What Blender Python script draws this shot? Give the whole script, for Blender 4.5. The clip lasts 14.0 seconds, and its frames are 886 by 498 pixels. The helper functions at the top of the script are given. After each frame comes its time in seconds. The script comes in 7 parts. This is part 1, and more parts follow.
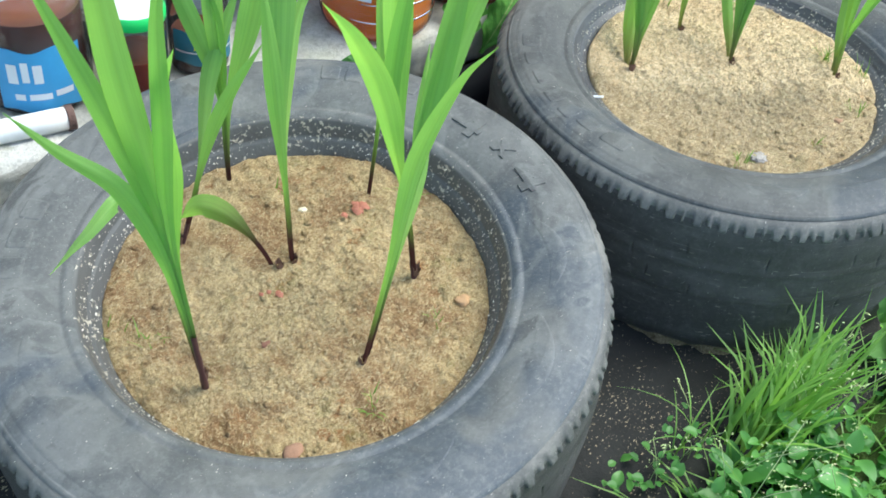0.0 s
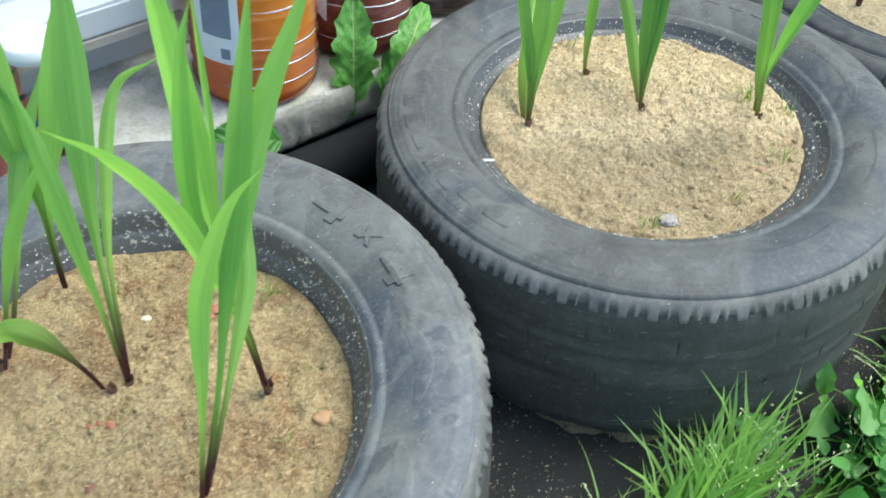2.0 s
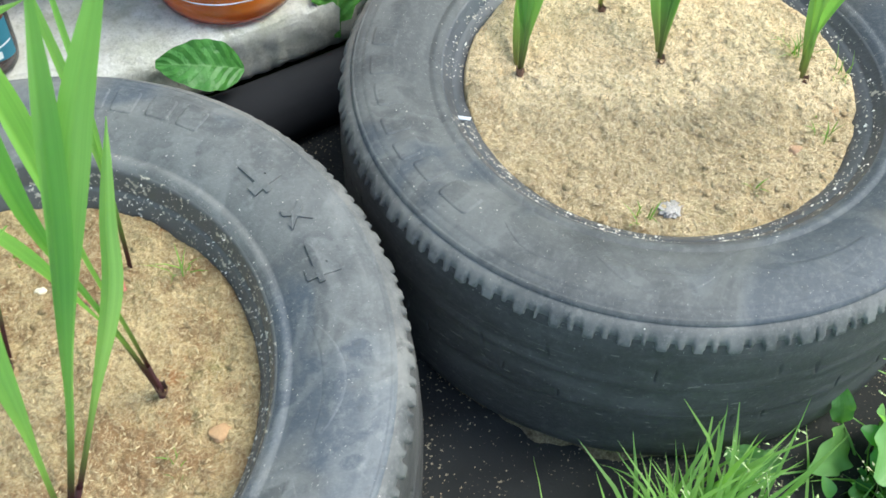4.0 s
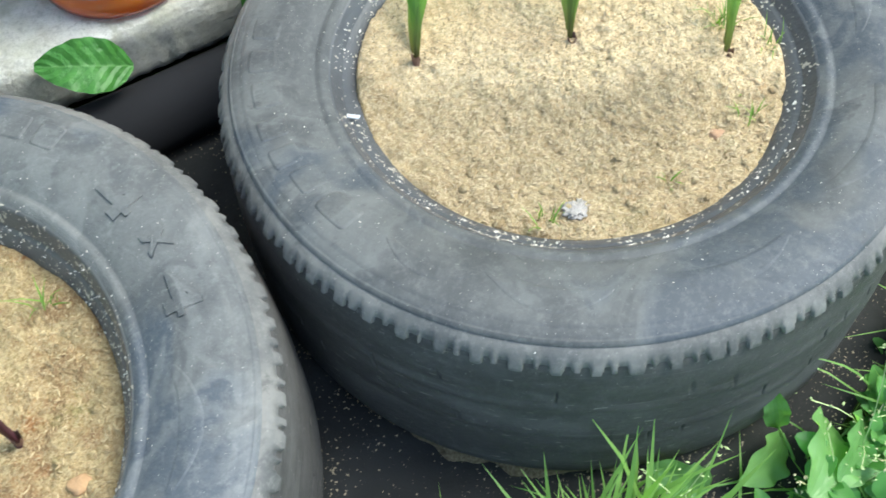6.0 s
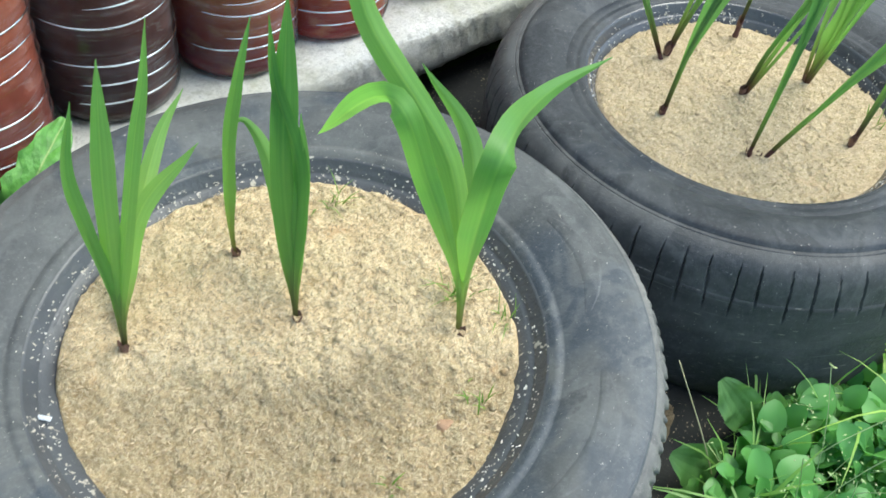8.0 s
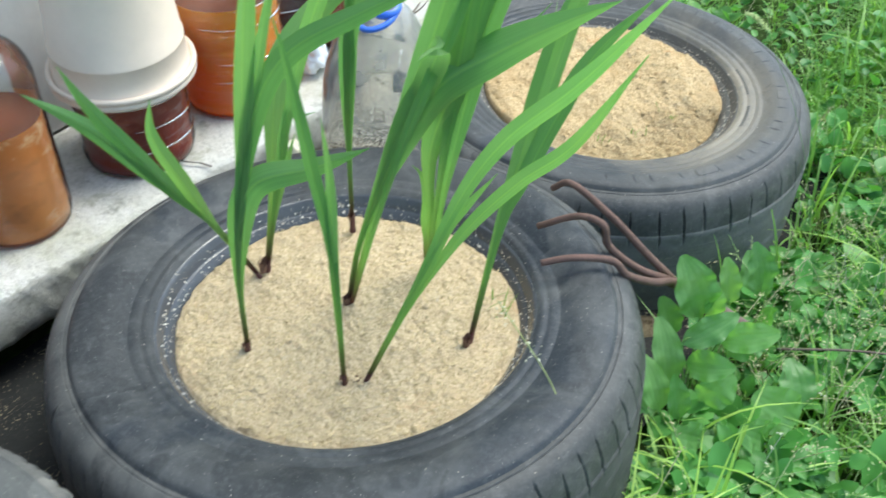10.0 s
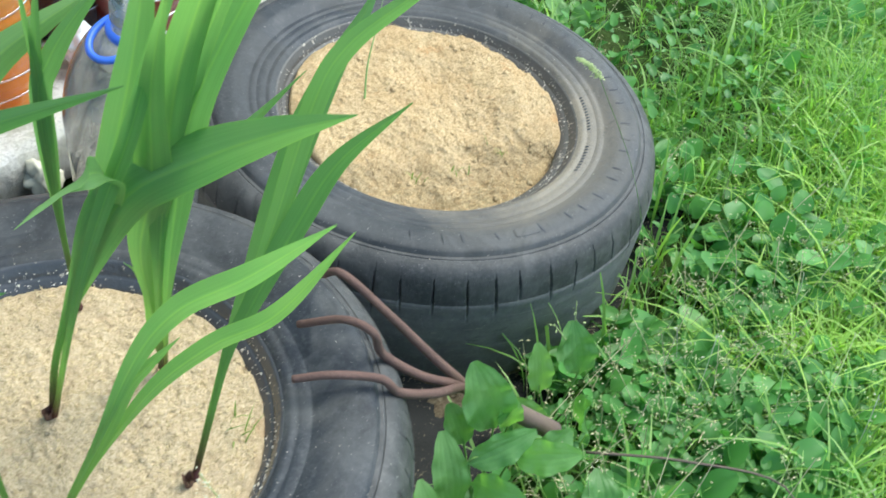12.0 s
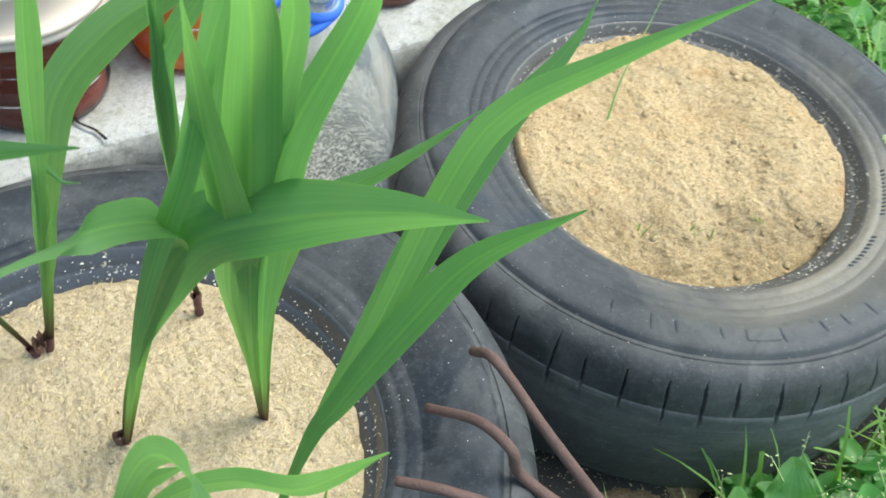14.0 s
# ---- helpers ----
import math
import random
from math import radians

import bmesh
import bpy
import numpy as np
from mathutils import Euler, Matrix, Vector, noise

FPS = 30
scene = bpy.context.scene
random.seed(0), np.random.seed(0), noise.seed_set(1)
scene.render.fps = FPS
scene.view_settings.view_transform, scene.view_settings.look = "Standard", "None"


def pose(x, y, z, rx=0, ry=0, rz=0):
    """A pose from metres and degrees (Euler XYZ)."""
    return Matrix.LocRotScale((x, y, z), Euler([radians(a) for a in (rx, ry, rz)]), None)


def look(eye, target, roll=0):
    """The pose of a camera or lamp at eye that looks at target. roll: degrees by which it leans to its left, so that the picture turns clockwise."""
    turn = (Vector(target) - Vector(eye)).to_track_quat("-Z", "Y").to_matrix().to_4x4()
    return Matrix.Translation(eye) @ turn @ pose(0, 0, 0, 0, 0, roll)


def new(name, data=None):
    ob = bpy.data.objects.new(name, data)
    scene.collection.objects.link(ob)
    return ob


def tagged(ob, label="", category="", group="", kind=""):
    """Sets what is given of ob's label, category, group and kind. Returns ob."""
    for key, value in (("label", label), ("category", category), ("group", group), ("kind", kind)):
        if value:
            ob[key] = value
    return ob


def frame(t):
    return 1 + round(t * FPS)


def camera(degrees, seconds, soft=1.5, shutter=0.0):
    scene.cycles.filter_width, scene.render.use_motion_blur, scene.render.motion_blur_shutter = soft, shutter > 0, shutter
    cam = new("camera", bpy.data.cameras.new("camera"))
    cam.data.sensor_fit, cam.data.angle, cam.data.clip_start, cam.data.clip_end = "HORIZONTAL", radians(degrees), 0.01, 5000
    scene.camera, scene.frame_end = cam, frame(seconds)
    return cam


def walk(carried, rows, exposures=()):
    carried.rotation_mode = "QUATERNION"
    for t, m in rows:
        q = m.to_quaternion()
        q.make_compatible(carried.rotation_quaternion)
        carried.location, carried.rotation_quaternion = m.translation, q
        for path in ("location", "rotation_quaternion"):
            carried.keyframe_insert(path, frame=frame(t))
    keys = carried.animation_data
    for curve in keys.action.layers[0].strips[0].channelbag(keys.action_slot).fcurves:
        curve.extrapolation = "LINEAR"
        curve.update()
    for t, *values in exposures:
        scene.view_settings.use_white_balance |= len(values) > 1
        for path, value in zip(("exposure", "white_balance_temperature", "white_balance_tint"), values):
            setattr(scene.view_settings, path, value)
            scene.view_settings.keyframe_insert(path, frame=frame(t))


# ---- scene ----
# Camera: carried along a row of planted tyres. t, x, y, z, then turns in degrees.
cam = camera(48.0, 14.0, soft=1.6, shutter=0.25)
PATH = [
    (0.0, -0.387, -0.554, 0.884, 45.75, -7.03, -39.69),
    (0.5, -0.366, -0.571, 0.896, 47.40, -7.03, -40.07),
    (1.0, -0.374, -0.511, 0.900, 47.58, -7.36, -44.35),
    (1.5, -0.336, -0.500, 0.905, 47.87, -7.13, -45.49),
    (2.0, -0.183, -0.531, 0.873, 46.31, -4.16, -41.75),
    (2.2, -0.137, -0.528, 0.894, 44.82, -5.09, -40.33),
    (4.3, 0.085, -0.461, 0.839, 37.13, -1.73, -35.00),
    (4.5, 0.123, -0.472, 0.840, 36.49, -0.32, -36.81),
    (5.0, 0.130, -0.461, 0.832, 35.59, -0.73, -36.52),
    (5.5, 0.132, -0.451, 0.827, 34.91, -1.09, -36.17),
    (6.0, 0.161, -0.458, 0.822, 34.90, -0.72, -37.02),
    (6.5, 0.229, -0.473, 0.843, 36.46, -1.47, -38.04),
    (7.0, 0.270, -0.468, 0.884, 39.72, -2.00, -40.28),
    (7.2, 0.293, -0.462, 0.872, 40.41, -3.41, -39.49),
    (9.3, 0.504, -0.378, 0.863, 46.70, -3.78, -49.30),
    (9.5, 0.581, -0.452, 0.870, 47.19, -1.36, -49.18),
    (10.0, 0.725, -0.554, 0.860, 49.93, 0.01, -52.83),
    (10.5, 0.772, -0.565, 0.880, 50.52, -1.35, -55.69),
    (11.0, 0.817, -0.488, 0.880, 48.49, -4.24, -58.03),
    (11.5, 0.868, -0.487, 0.850, 48.01, -3.40, -57.12),
    (12.0, 0.989, -0.510, 0.862, 45.46, -6.06, -55.31),
    (12.5, 1.031, -0.520, 0.895, 44.40, -4.13, -50.73),
    (13.0, 1.084, -0.461, 0.853, 43.74, -5.74, -46.48),
    (13.5, 1.111, -0.412, 0.821, 42.97, -5.45, -44.27),
    (14.0, 1.172, -0.429, 0.789, 41.54, -4.33, -35.42),
]
walk(cam, [(t, pose(x, y, z, rx, ry, rz)) for t, x, y, z, rx, ry, rz in PATH],
     exposures=[(0.0, 1.48, 6400, 1), (2.2, 1.46, 6400, 1), (4.3, 1.60, 6400, 1), (5.5, 1.68, 6400, 1), (6.5, 1.61, 6400, 1), (7.0, 1.38, 6400, 1), (9.5, 1.40, 6400, 0), (11.5, 1.34, 6400, 0), (12.5, 1.40, 6400, 0), (14.0, 1.32, 6400, 0)])

# ---- light: bright overcast sky ----
world = bpy.data.worlds.new("sky")
scene.world = world
world.use_nodes = True
wn = world.node_tree.nodes
sky = wn.new("ShaderNodeTexSky")
sky.sky_type = "NISHITA"
sky.sun_disc = False
sky.sun_elevation = radians(60)
sky.sun_rotation = radians(110)
sky.air_density = 1.0
sky.dust_density = 2.0
world.node_tree.links.new(sky.outputs["Color"], wn["Background"].inputs["Color"])
wn["Background"].inputs["Strength"].default_value = 0.15
sun_data = bpy.data.lights.new("sun", "SUN")
sun_data.energy = 1.3
sun_data.angle = radians(32)
sun_data.color = (1.0, 0.98, 0.94)
sun = new("sun", sun_data)
sun.matrix_world = look((2.3, -0.6, 3.2), (0.6, 0.0, 0.0))


# ---- materials ----
def mat(name, build, rough=0.6, metal=0.0, spec=0.5):
    """A node material; build(nodes, links, shader, N) wires colour and relief."""
    m = bpy.data.materials.new(name)
    m.use_nodes = True
    nt = m.node_tree
    bsdf = nt.nodes["Principled BSDF"]
    bsdf.inputs["Roughness"].default_value = rough
    bsdf.inputs["Metallic"].default_value = metal
    bsdf.inputs["Specular IOR Level"].default_value = spec
    build(nt, bsdf)
    return m


def coords(nt, scale=(1, 1, 1), kind="Object"):
    tc = nt.nodes.new("ShaderNodeTexCoord")
    mp = nt.nodes.new("ShaderNodeMapping")
    mp.inputs["Scale"].default_value = scale
    nt.links.new(tc.outputs[kind], mp.inputs["Vector"])
    return mp.outputs["Vector"]


def noise_tex(nt, vec, scale, detail=6.0, rough=0.6):
    n = nt.nodes.new("ShaderNodeTexNoise")
    n.inputs["Scale"].default_value = scale
    n.inputs["Detail"].default_value = detail
    n.inputs["Roughness"].default_value = rough
    nt.links.new(vec, n.inputs["Vector"])
    return n.outputs["Fac"]


def ramp(nt, fac, stops):
    r = nt.nodes.new("ShaderNodeValToRGB")
    el = r.color_ramp.elements
    while len(el) < len(stops):
        el.new(0.5)
    for e, (p, c) in zip(el, stops):
        e.position = p
        e.color = (*c, 1) if len(c) == 3 else c
    nt.links.new(fac, r.inputs["Fac"])
    return r.outputs["Color"]


def mix(nt, fac, a, b, mode="MIX"):
    n = nt.nodes.new("ShaderNodeMix")
    n.data_type = "RGBA"
    n.blend_type = mode
    if isinstance(fac, (int, float)):
        n.inputs["Factor"].default_value = fac
    else:
        nt.links.new(fac, n.inputs["Factor"])
    for sock, v in (("A", a), ("B", b)):
        s = [i for i in n.inputs if i.name == sock and i.type == "RGBA"][0]
        if isinstance(v, tuple):
            s.default_value = (*v, 1)
        else:
            nt.links.new(v, s)
    return [o for o in n.outputs if o.type == "RGBA"][0]


def bump(nt, bsdf, height, strength=0.5, dist=0.002, under=None):
    b = nt.nodes.new("ShaderNodeBump")
    b.inputs["Strength"].default_value = strength
    b.inputs["Distance"].default_value = dist
    nt.links.new(height, b.inputs["Height"])
    if under is not None:
        nt.links.new(under, b.inputs["Normal"])
    nt.links.new(b.outputs["Normal"], bsdf.inputs["Normal"])
    return b.outputs["Normal"]


def m_rubber(name, base, dusty, dust_at=0.5, rough=0.55, lip=None, cool=True, rings=False):
    """Weathered rubber: swirled dusty film, scuffs, pale grit."""
    def build(nt, s):
        v = coords(nt)
        warp = noise_tex(nt, v, 4, 3, 0.5)
        wv = nt.nodes.new("ShaderNodeVectorMath")
        wv.operation = "MULTIPLY_ADD"
        nt.links.new(warp, wv.inputs[0])
        wv.inputs[1].default_value = (0.35, 0.35, 0.1)
        nt.links.new(v, wv.inputs[2])
        big = noise_tex(nt, coords(nt, (1, 1, 3)) if rings else wv.outputs[0], 9 if rings else 11, 6, 0.62)
        fine = noise_tex(nt, v, 220, 4, 0.7)
        c = mix(nt, ramp(nt, big, [(dust_at - 0.10, (0, 0, 0)), (dust_at + 0.10, (1, 1, 1))]), base, dusty)
        c = mix(nt, ramp(nt, big, [(dust_at + 0.11, (0, 0, 0)), (dust_at + 0.15, (0.55, 0.55, 0.55))]), c, tuple(x * 0.55 for x in base))
        # bare, darker, bluish smears where the dust is rubbed off
        smear = noise_tex(nt, wv.outputs[0], 8.5, 3, 0.45)
        rubbed = ramp(nt, smear, [(0.53, (0, 0, 0)), (0.60, (0.25 if rings else 0.70,) * 3)])
        c = mix(nt, rubbed, c, tuple(x * q for x, q in zip(base, (0.66, 0.80, 1.02) if cool else (0.80, 0.80, 0.80))))
        # washed-down stains with sharp, wavy edges
        stain = noise_tex(nt, wv.outputs[0], 6.5, 4, 0.55)
        edge = 0.08 if rings else 0.38
        c = mix(nt, ramp(nt, stain, [(0.50, (0, 0, 0)), (0.515, (edge,) * 3), (0.57, (0, 0, 0))]), c, tuple(min(1, d * 1.35) for d in dusty))
        c = mix(nt, ramp(nt, stain, [(0.36, (edge,) * 3), (0.375, (0, 0, 0))]), c, tuple(x * 0.75 for x in base))
        if lip:
            # dried dust on the side towards the lawn
            dot = nt.nodes.new("ShaderNodeVectorMath")
            dot.operation = "DOT_PRODUCT"
            nt.links.new(v, dot.inputs[0])
            dot.inputs[1].default_value = (1.0, -2.7, 0)
            add = nt.nodes.new("ShaderNodeMath")
            add.operation = "ADD"
            nt.links.new(dot.outputs["Value"], add.inputs[0])
            nt.links.new(big, add.inputs[1])
            ln = nt.nodes.new("ShaderNodeVectorMath")
            ln.operation = "LENGTH"
            nt.links.new(v, ln.inputs[0])
            near_bead = ramp(nt, ln.outputs["Value"], [(0.19, (1, 1, 1)), (0.245, (0.12, 0.12, 0.12))])
            dust = mix(nt, 1.0, ramp(nt, add.outputs[0], [(0.58, (0, 0, 0)), (1.05, (0.85, 0.85, 0.85))]), near_bead, "MULTIPLY")
            c = mix(nt, dust, c, lip)
        c = mix(nt, ramp(nt, fine, [(0.50, (0, 0, 0)), (0.80, (0.5, 0.5, 0.5))]), c, tuple(min(1, d * 1.3) for d in dusty))
        scuff = noise_tex(nt, v, 70, 8, 0.78)
        c = mix(nt, ramp(nt, scuff, [(0.53, (0, 0, 0)), (0.70, (0.55, 0.55, 0.55))]), c, tuple(min(1, d * 1.45) for d in dusty))
        c = mix(nt, ramp(nt, scuff, [(0.30, (0.6, 0.6, 0.6)), (0.44, (0, 0, 0))]), c, tuple(x * 0.7 for x in base))
        if rings:
            # worn ring scratches round the tread
            line = noise_tex(nt, coords(nt, (9, 9, 420)), 1.0, 5, 0.7)
            c = mix(nt, ramp(nt, line, [(0.60, (0, 0, 0)), (0.72, (0.6, 0.6, 0.6))]), c, tuple(min(1, d * 1.9) for d in dusty))
            c = mix(nt, ramp(nt, line, [(0.28, (0.5, 0.5, 0.5)), (0.40, (0, 0, 0))]), c, tuple(x * 0.6 for x in base))
            # short pale nicks and grey flecks
            nick = noise_tex(nt, coords(nt, (60, 60, 330)), 1.0, 2, 0.5)
            c = mix(nt, ramp(nt, nick, [(0.70, (0, 0, 0)), (0.73, (0.8, 0.8, 0.8))]), c, (0.24, 0.22, 0.19))
        specks = noise_tex(nt, v, 520, 2, 0.5)
        c = mix(nt, ramp(nt, specks, [(0.725, (0, 0, 0)), (0.745, (1, 1, 1))]), c, (0.34, 0.33, 0.30))
        nt.links.new(c, s.inputs["Base Color"])
        rg = ramp(nt, big, [(0.35, (rough - 0.12,) * 3), (0.65, (rough + 0.14,) * 3)])
        rg = mix(nt, rubbed, rg, (rough - 0.16,) * 3)
        nt.links.new(rg, s.inputs["Roughness"])
        n1 = bump(nt, s, noise_tex(nt, v, 45, 4, 0.6), 0.35, 0.002)
        bump(nt, s, noise_tex(nt, v, 300, 6, 0.75), 0.5, 0.0012, n1)
    return mat(name, build, rough, spec=0.34)


RUBBER = m_rubber("tyre_rubber_dusty", (0.064, 0.067, 0.068), (0.116, 0.119, 0.116), 0.5, 0.62)
RUBBER_A = m_rubber("tyre_rubber_greyed", (0.080, 0.084, 0.086), (0.146, 0.149, 0.146), 0.48, 0.62)
RUBBER_DARK = m_rubber("tyre_rubber_dark", (0.026, 0.029, 0.033), (0.074, 0.077, 0.079), 0.53, 0.62)
RUBBER_D = m_rubber("tyre_rubber_brown_dust", (0.036, 0.040, 0.044), (0.068, 0.071, 0.074), 0.51, 0.60, (0.27, 0.235, 0.175))
SHOULDER = m_rubber("tyre_shoulder_dusty", (0.044, 0.046, 0.048), (0.094, 0.094, 0.092), 0.5, 0.6, cool=False)
TREAD = m_rubber("tyre_tread_worn", (0.053, 0.051, 0.049), (0.092, 0.088, 0.084), 0.55, 0.66, cool=False, rings=True)
FRINGE = m_rubber("tyre_shoulder_pale_dust", (0.092, 0.093, 0.092), (0.170, 0.165, 0.153), 0.46, 0.66, cool=False)
TREAD_D = m_rubber("tyre_tread_dusty", (0.102, 0.103, 0.105), (0.160, 0.158, 0.153), 0.5, 0.66, cool=False, rings=True)
TREAD_C = m_rubber("tyre_tread_black", (0.046, 0.047, 0.049), (0.086, 0.085, 0.083), 0.53, 0.64, cool=False, rings=True)


def m_bead(name, rough, low, high, sand):
    """Inner bead: rubber with stuck sand; a low level of sand covers more of it."""
    def bead_build(nt, s):
        v = coords(nt)
        big = noise_tex(nt, v, 14, 4, 0.6)
        c = mix(nt, big, low, high)
        g = noise_tex(nt, v, 190, 3, 0.55)
        patch = noise_tex(nt, v, 26, 3, 0.6)
        m1 = nt.nodes.new("ShaderNodeMath")
        m1.operation = "MULTIPLY_ADD"
        nt.links.new(patch, m1.inputs[0])
        m1.inputs[1].default_value = 0.35
        nt.links.new(g, m1.inputs[2])
        c = mix(nt, ramp(nt, m1.outputs[0], [(sand, (0, 0, 0)), (sand + 0.03, (1, 1, 1))]), c, (0.42, 0.38, 0.31))
        nt.links.new(c, s.inputs["Base Color"])
        bump(nt, s, g, 0.5, 0.0015)
    return mat(name, bead_build, rough)


BEAD_A = m_bead("tyre_bead_gritty", 0.5, (0.062, 0.063, 0.066), (0.125, 0.124, 0.120), 0.80)
BEAD = m_bead("tyre_bead_sandy", 0.4, (0.040, 0.042, 0.048), (0.094, 0.098, 0.104), 0.82)
BEAD_C = m_bead("tyre_bead_glossy", 0.22, (0.036, 0.039, 0.046), (0.092, 0.097, 0.108), 0.835)
BEAD_D = m_bead("tyre_bead_dusty", 0.5, (0.058, 0.057, 0.055), (0.120, 0.113, 0.100), 0.81)


def m_soil(name, dark, mid, light, damp, moss=0.0, patch=0.5, front=None, lumps=0.85):
    """Dry sandy soil: grain, clods, damp patches and a little moss."""
    def build(nt, s):
        v = coords(nt)
        big = noise_tex(nt, v, 13, 8, 0.72)
        rust = noise_tex(nt, v, 21, 5, 0.65)
        fine = noise_tex(nt, v, 330, 4, 0.8)
        grain = noise_tex(nt, v, 900, 2, 0.7)
        clod = noise_tex(nt, v, 80, 6, 0.75)
        c = ramp(nt, fine, [(0.30, dark), (0.48, mid), (0.70, light)])
        c = mix(nt, ramp(nt, grain, [(0.56, (0, 0, 0)), (0.70, (0.6, 0.6, 0.6))]), c, light)
        c = mix(nt, ramp(nt, clod, [(0.32, (lumps, lumps, lumps)), (0.47, (0, 0, 0))]), c, dark)
        c = mix(nt, ramp(nt, big, [(0.40, (patch, patch, patch)), (0.52, (0, 0, 0))]), c, damp)
        c = mix(nt, ramp(nt, rust, [(0.60, (0, 0, 0)), (0.68, (patch, patch, patch))]), c, tuple(q * f for q, f in zip(damp, (1.1, 0.85, 0.7))))
        if front:
            # tyre B: older weathered, mossy part; tyre D: darker mottled near side; lumpy edge
            way, level, pale, strong, fade = front
            dot = nt.nodes.new("ShaderNodeVectorMath")
            dot.operation = "DOT_PRODUCT"
            nt.links.new(v, dot.inputs[0])
            dot.inputs[1].default_value = (*way, 0)
            wob = noise_tex(nt, v, 12, 6, 0.7)
            ad = nt.nodes.new("ShaderNodeMath")
            ad.operation = "MULTIPLY_ADD"
            nt.links.new(wob, ad.inputs[0])
            ad.inputs[1].default_value = 0.16
            nt.links.new(dot.outputs["Value"], ad.inputs[2])
            lift = nt.nodes.new("ShaderNodeMath")
            lift.operation = "ADD"
            nt.links.new(ad.outputs[0], lift.inputs[0])
            lift.inputs[1].default_value = 0.2
            old = mix(nt, ramp(nt, clod, [(0.35, (0, 0, 0)), (0.65, (1, 1, 1))]), (0.13, 0.095, 0.045), pale)
            old = mix(nt, ramp(nt, fine, [(0.40, (0.8, 0.8, 0.8)), (0.55, (0, 0, 0))]), old, (0.20, 0.145, 0.07))
            c = mix(nt, ramp(nt, lift.outputs[0], [(level, (strong, strong, strong)), (level + fade, (0, 0, 0))]), c, old)
        if moss:
            g = noise_tex(nt, v, 17, 7, 0.75)
            c = mix(nt, ramp(nt, g, [(0.55, (0, 0, 0)), (0.68, (moss, moss, moss))]), c, mix(nt, fine, (0.13, 0.125, 0.04), (0.36, 0.33, 0.15)))
        # pale shreds of sawdust felted into the surface
        curl = nt.nodes.new("ShaderNodeVectorMath")
        curl.operation = "MULTIPLY_ADD"
        warp = nt.nodes.new("ShaderNodeTexNoise")
        warp.inputs["Scale"].default_value = 55
        nt.links.new(v, warp.inputs["Vector"])
        nt.links.new(warp.outputs["Color"], curl.inputs[0])
        curl.inputs[1].default_value = (0.03, 0.03, 0.03)
        nt.links.new(v, curl.inputs[2])
        shred = noise_tex(nt, curl.outputs[0], 130, 2, 0.5)
        c = mix(nt, ramp(nt, shred, [(0.455, (0, 0, 0)), (0.49, (0.42, 0.42, 0.42)), (0.525, (0, 0, 0))]), c, tuple(min(0.9, q * 1.08) for q in light))
        c = mix(nt, ramp(nt, shred, [(0.32, (0.34, 0.34, 0.34)), (0.42, (0, 0, 0))]), c, tuple(q * 0.8 for q in damp))
        nt.links.new(c, s.inputs["Base Color"])
        n1 = bump(nt, s, clod, 0.9, 0.006 * lumps)
        n2 = bump(nt, s, fine, 0.9, 0.0035, n1)
        bump(nt, s, grain, 0.6, 0.0015, n2)
    return mat(name, build, 0.95, spec=0.12)


SOIL_A = m_soil("soil_sandy_brown", (0.22, 0.145, 0.07), (0.48, 0.355, 0.18), (0.66, 0.53, 0.315), (0.27, 0.16, 0.08), 0.7, 0.9)
SOIL_B = m_soil("soil_sandy", (0.43, 0.30, 0.16), (0.77, 0.595, 0.345), (0.86, 0.715, 0.48), (0.54, 0.365, 0.195), 0.4, 0.45, front=((0.62, 0.78), 0.246, (0.54, 0.42, 0.24), 0.62, 0.028), lumps=0.5)
SOIL_C = m_soil("soil_pale_sand", (0.41, 0.295, 0.17), (0.67, 0.53, 0.335), (0.77, 0.645, 0.44), (0.54, 0.40, 0.25), 0.0, 0.35, lumps=0.45)
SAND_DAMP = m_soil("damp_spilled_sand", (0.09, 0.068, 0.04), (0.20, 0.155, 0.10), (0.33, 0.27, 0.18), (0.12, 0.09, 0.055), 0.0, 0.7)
# front: darker mottled tone on the slope towards the near rim
SOIL_D = m_soil("soil_yellow_sand", (0.38, 0.25, 0.125), (0.68, 0.505, 0.28), (0.77, 0.615, 0.385), (0.56, 0.37, 0.18), 0.2, 0.5, front=((0.5, 0.87), 0.150, (0.56, 0.46, 0.26), 0.6, 0.06), lumps=0.42)


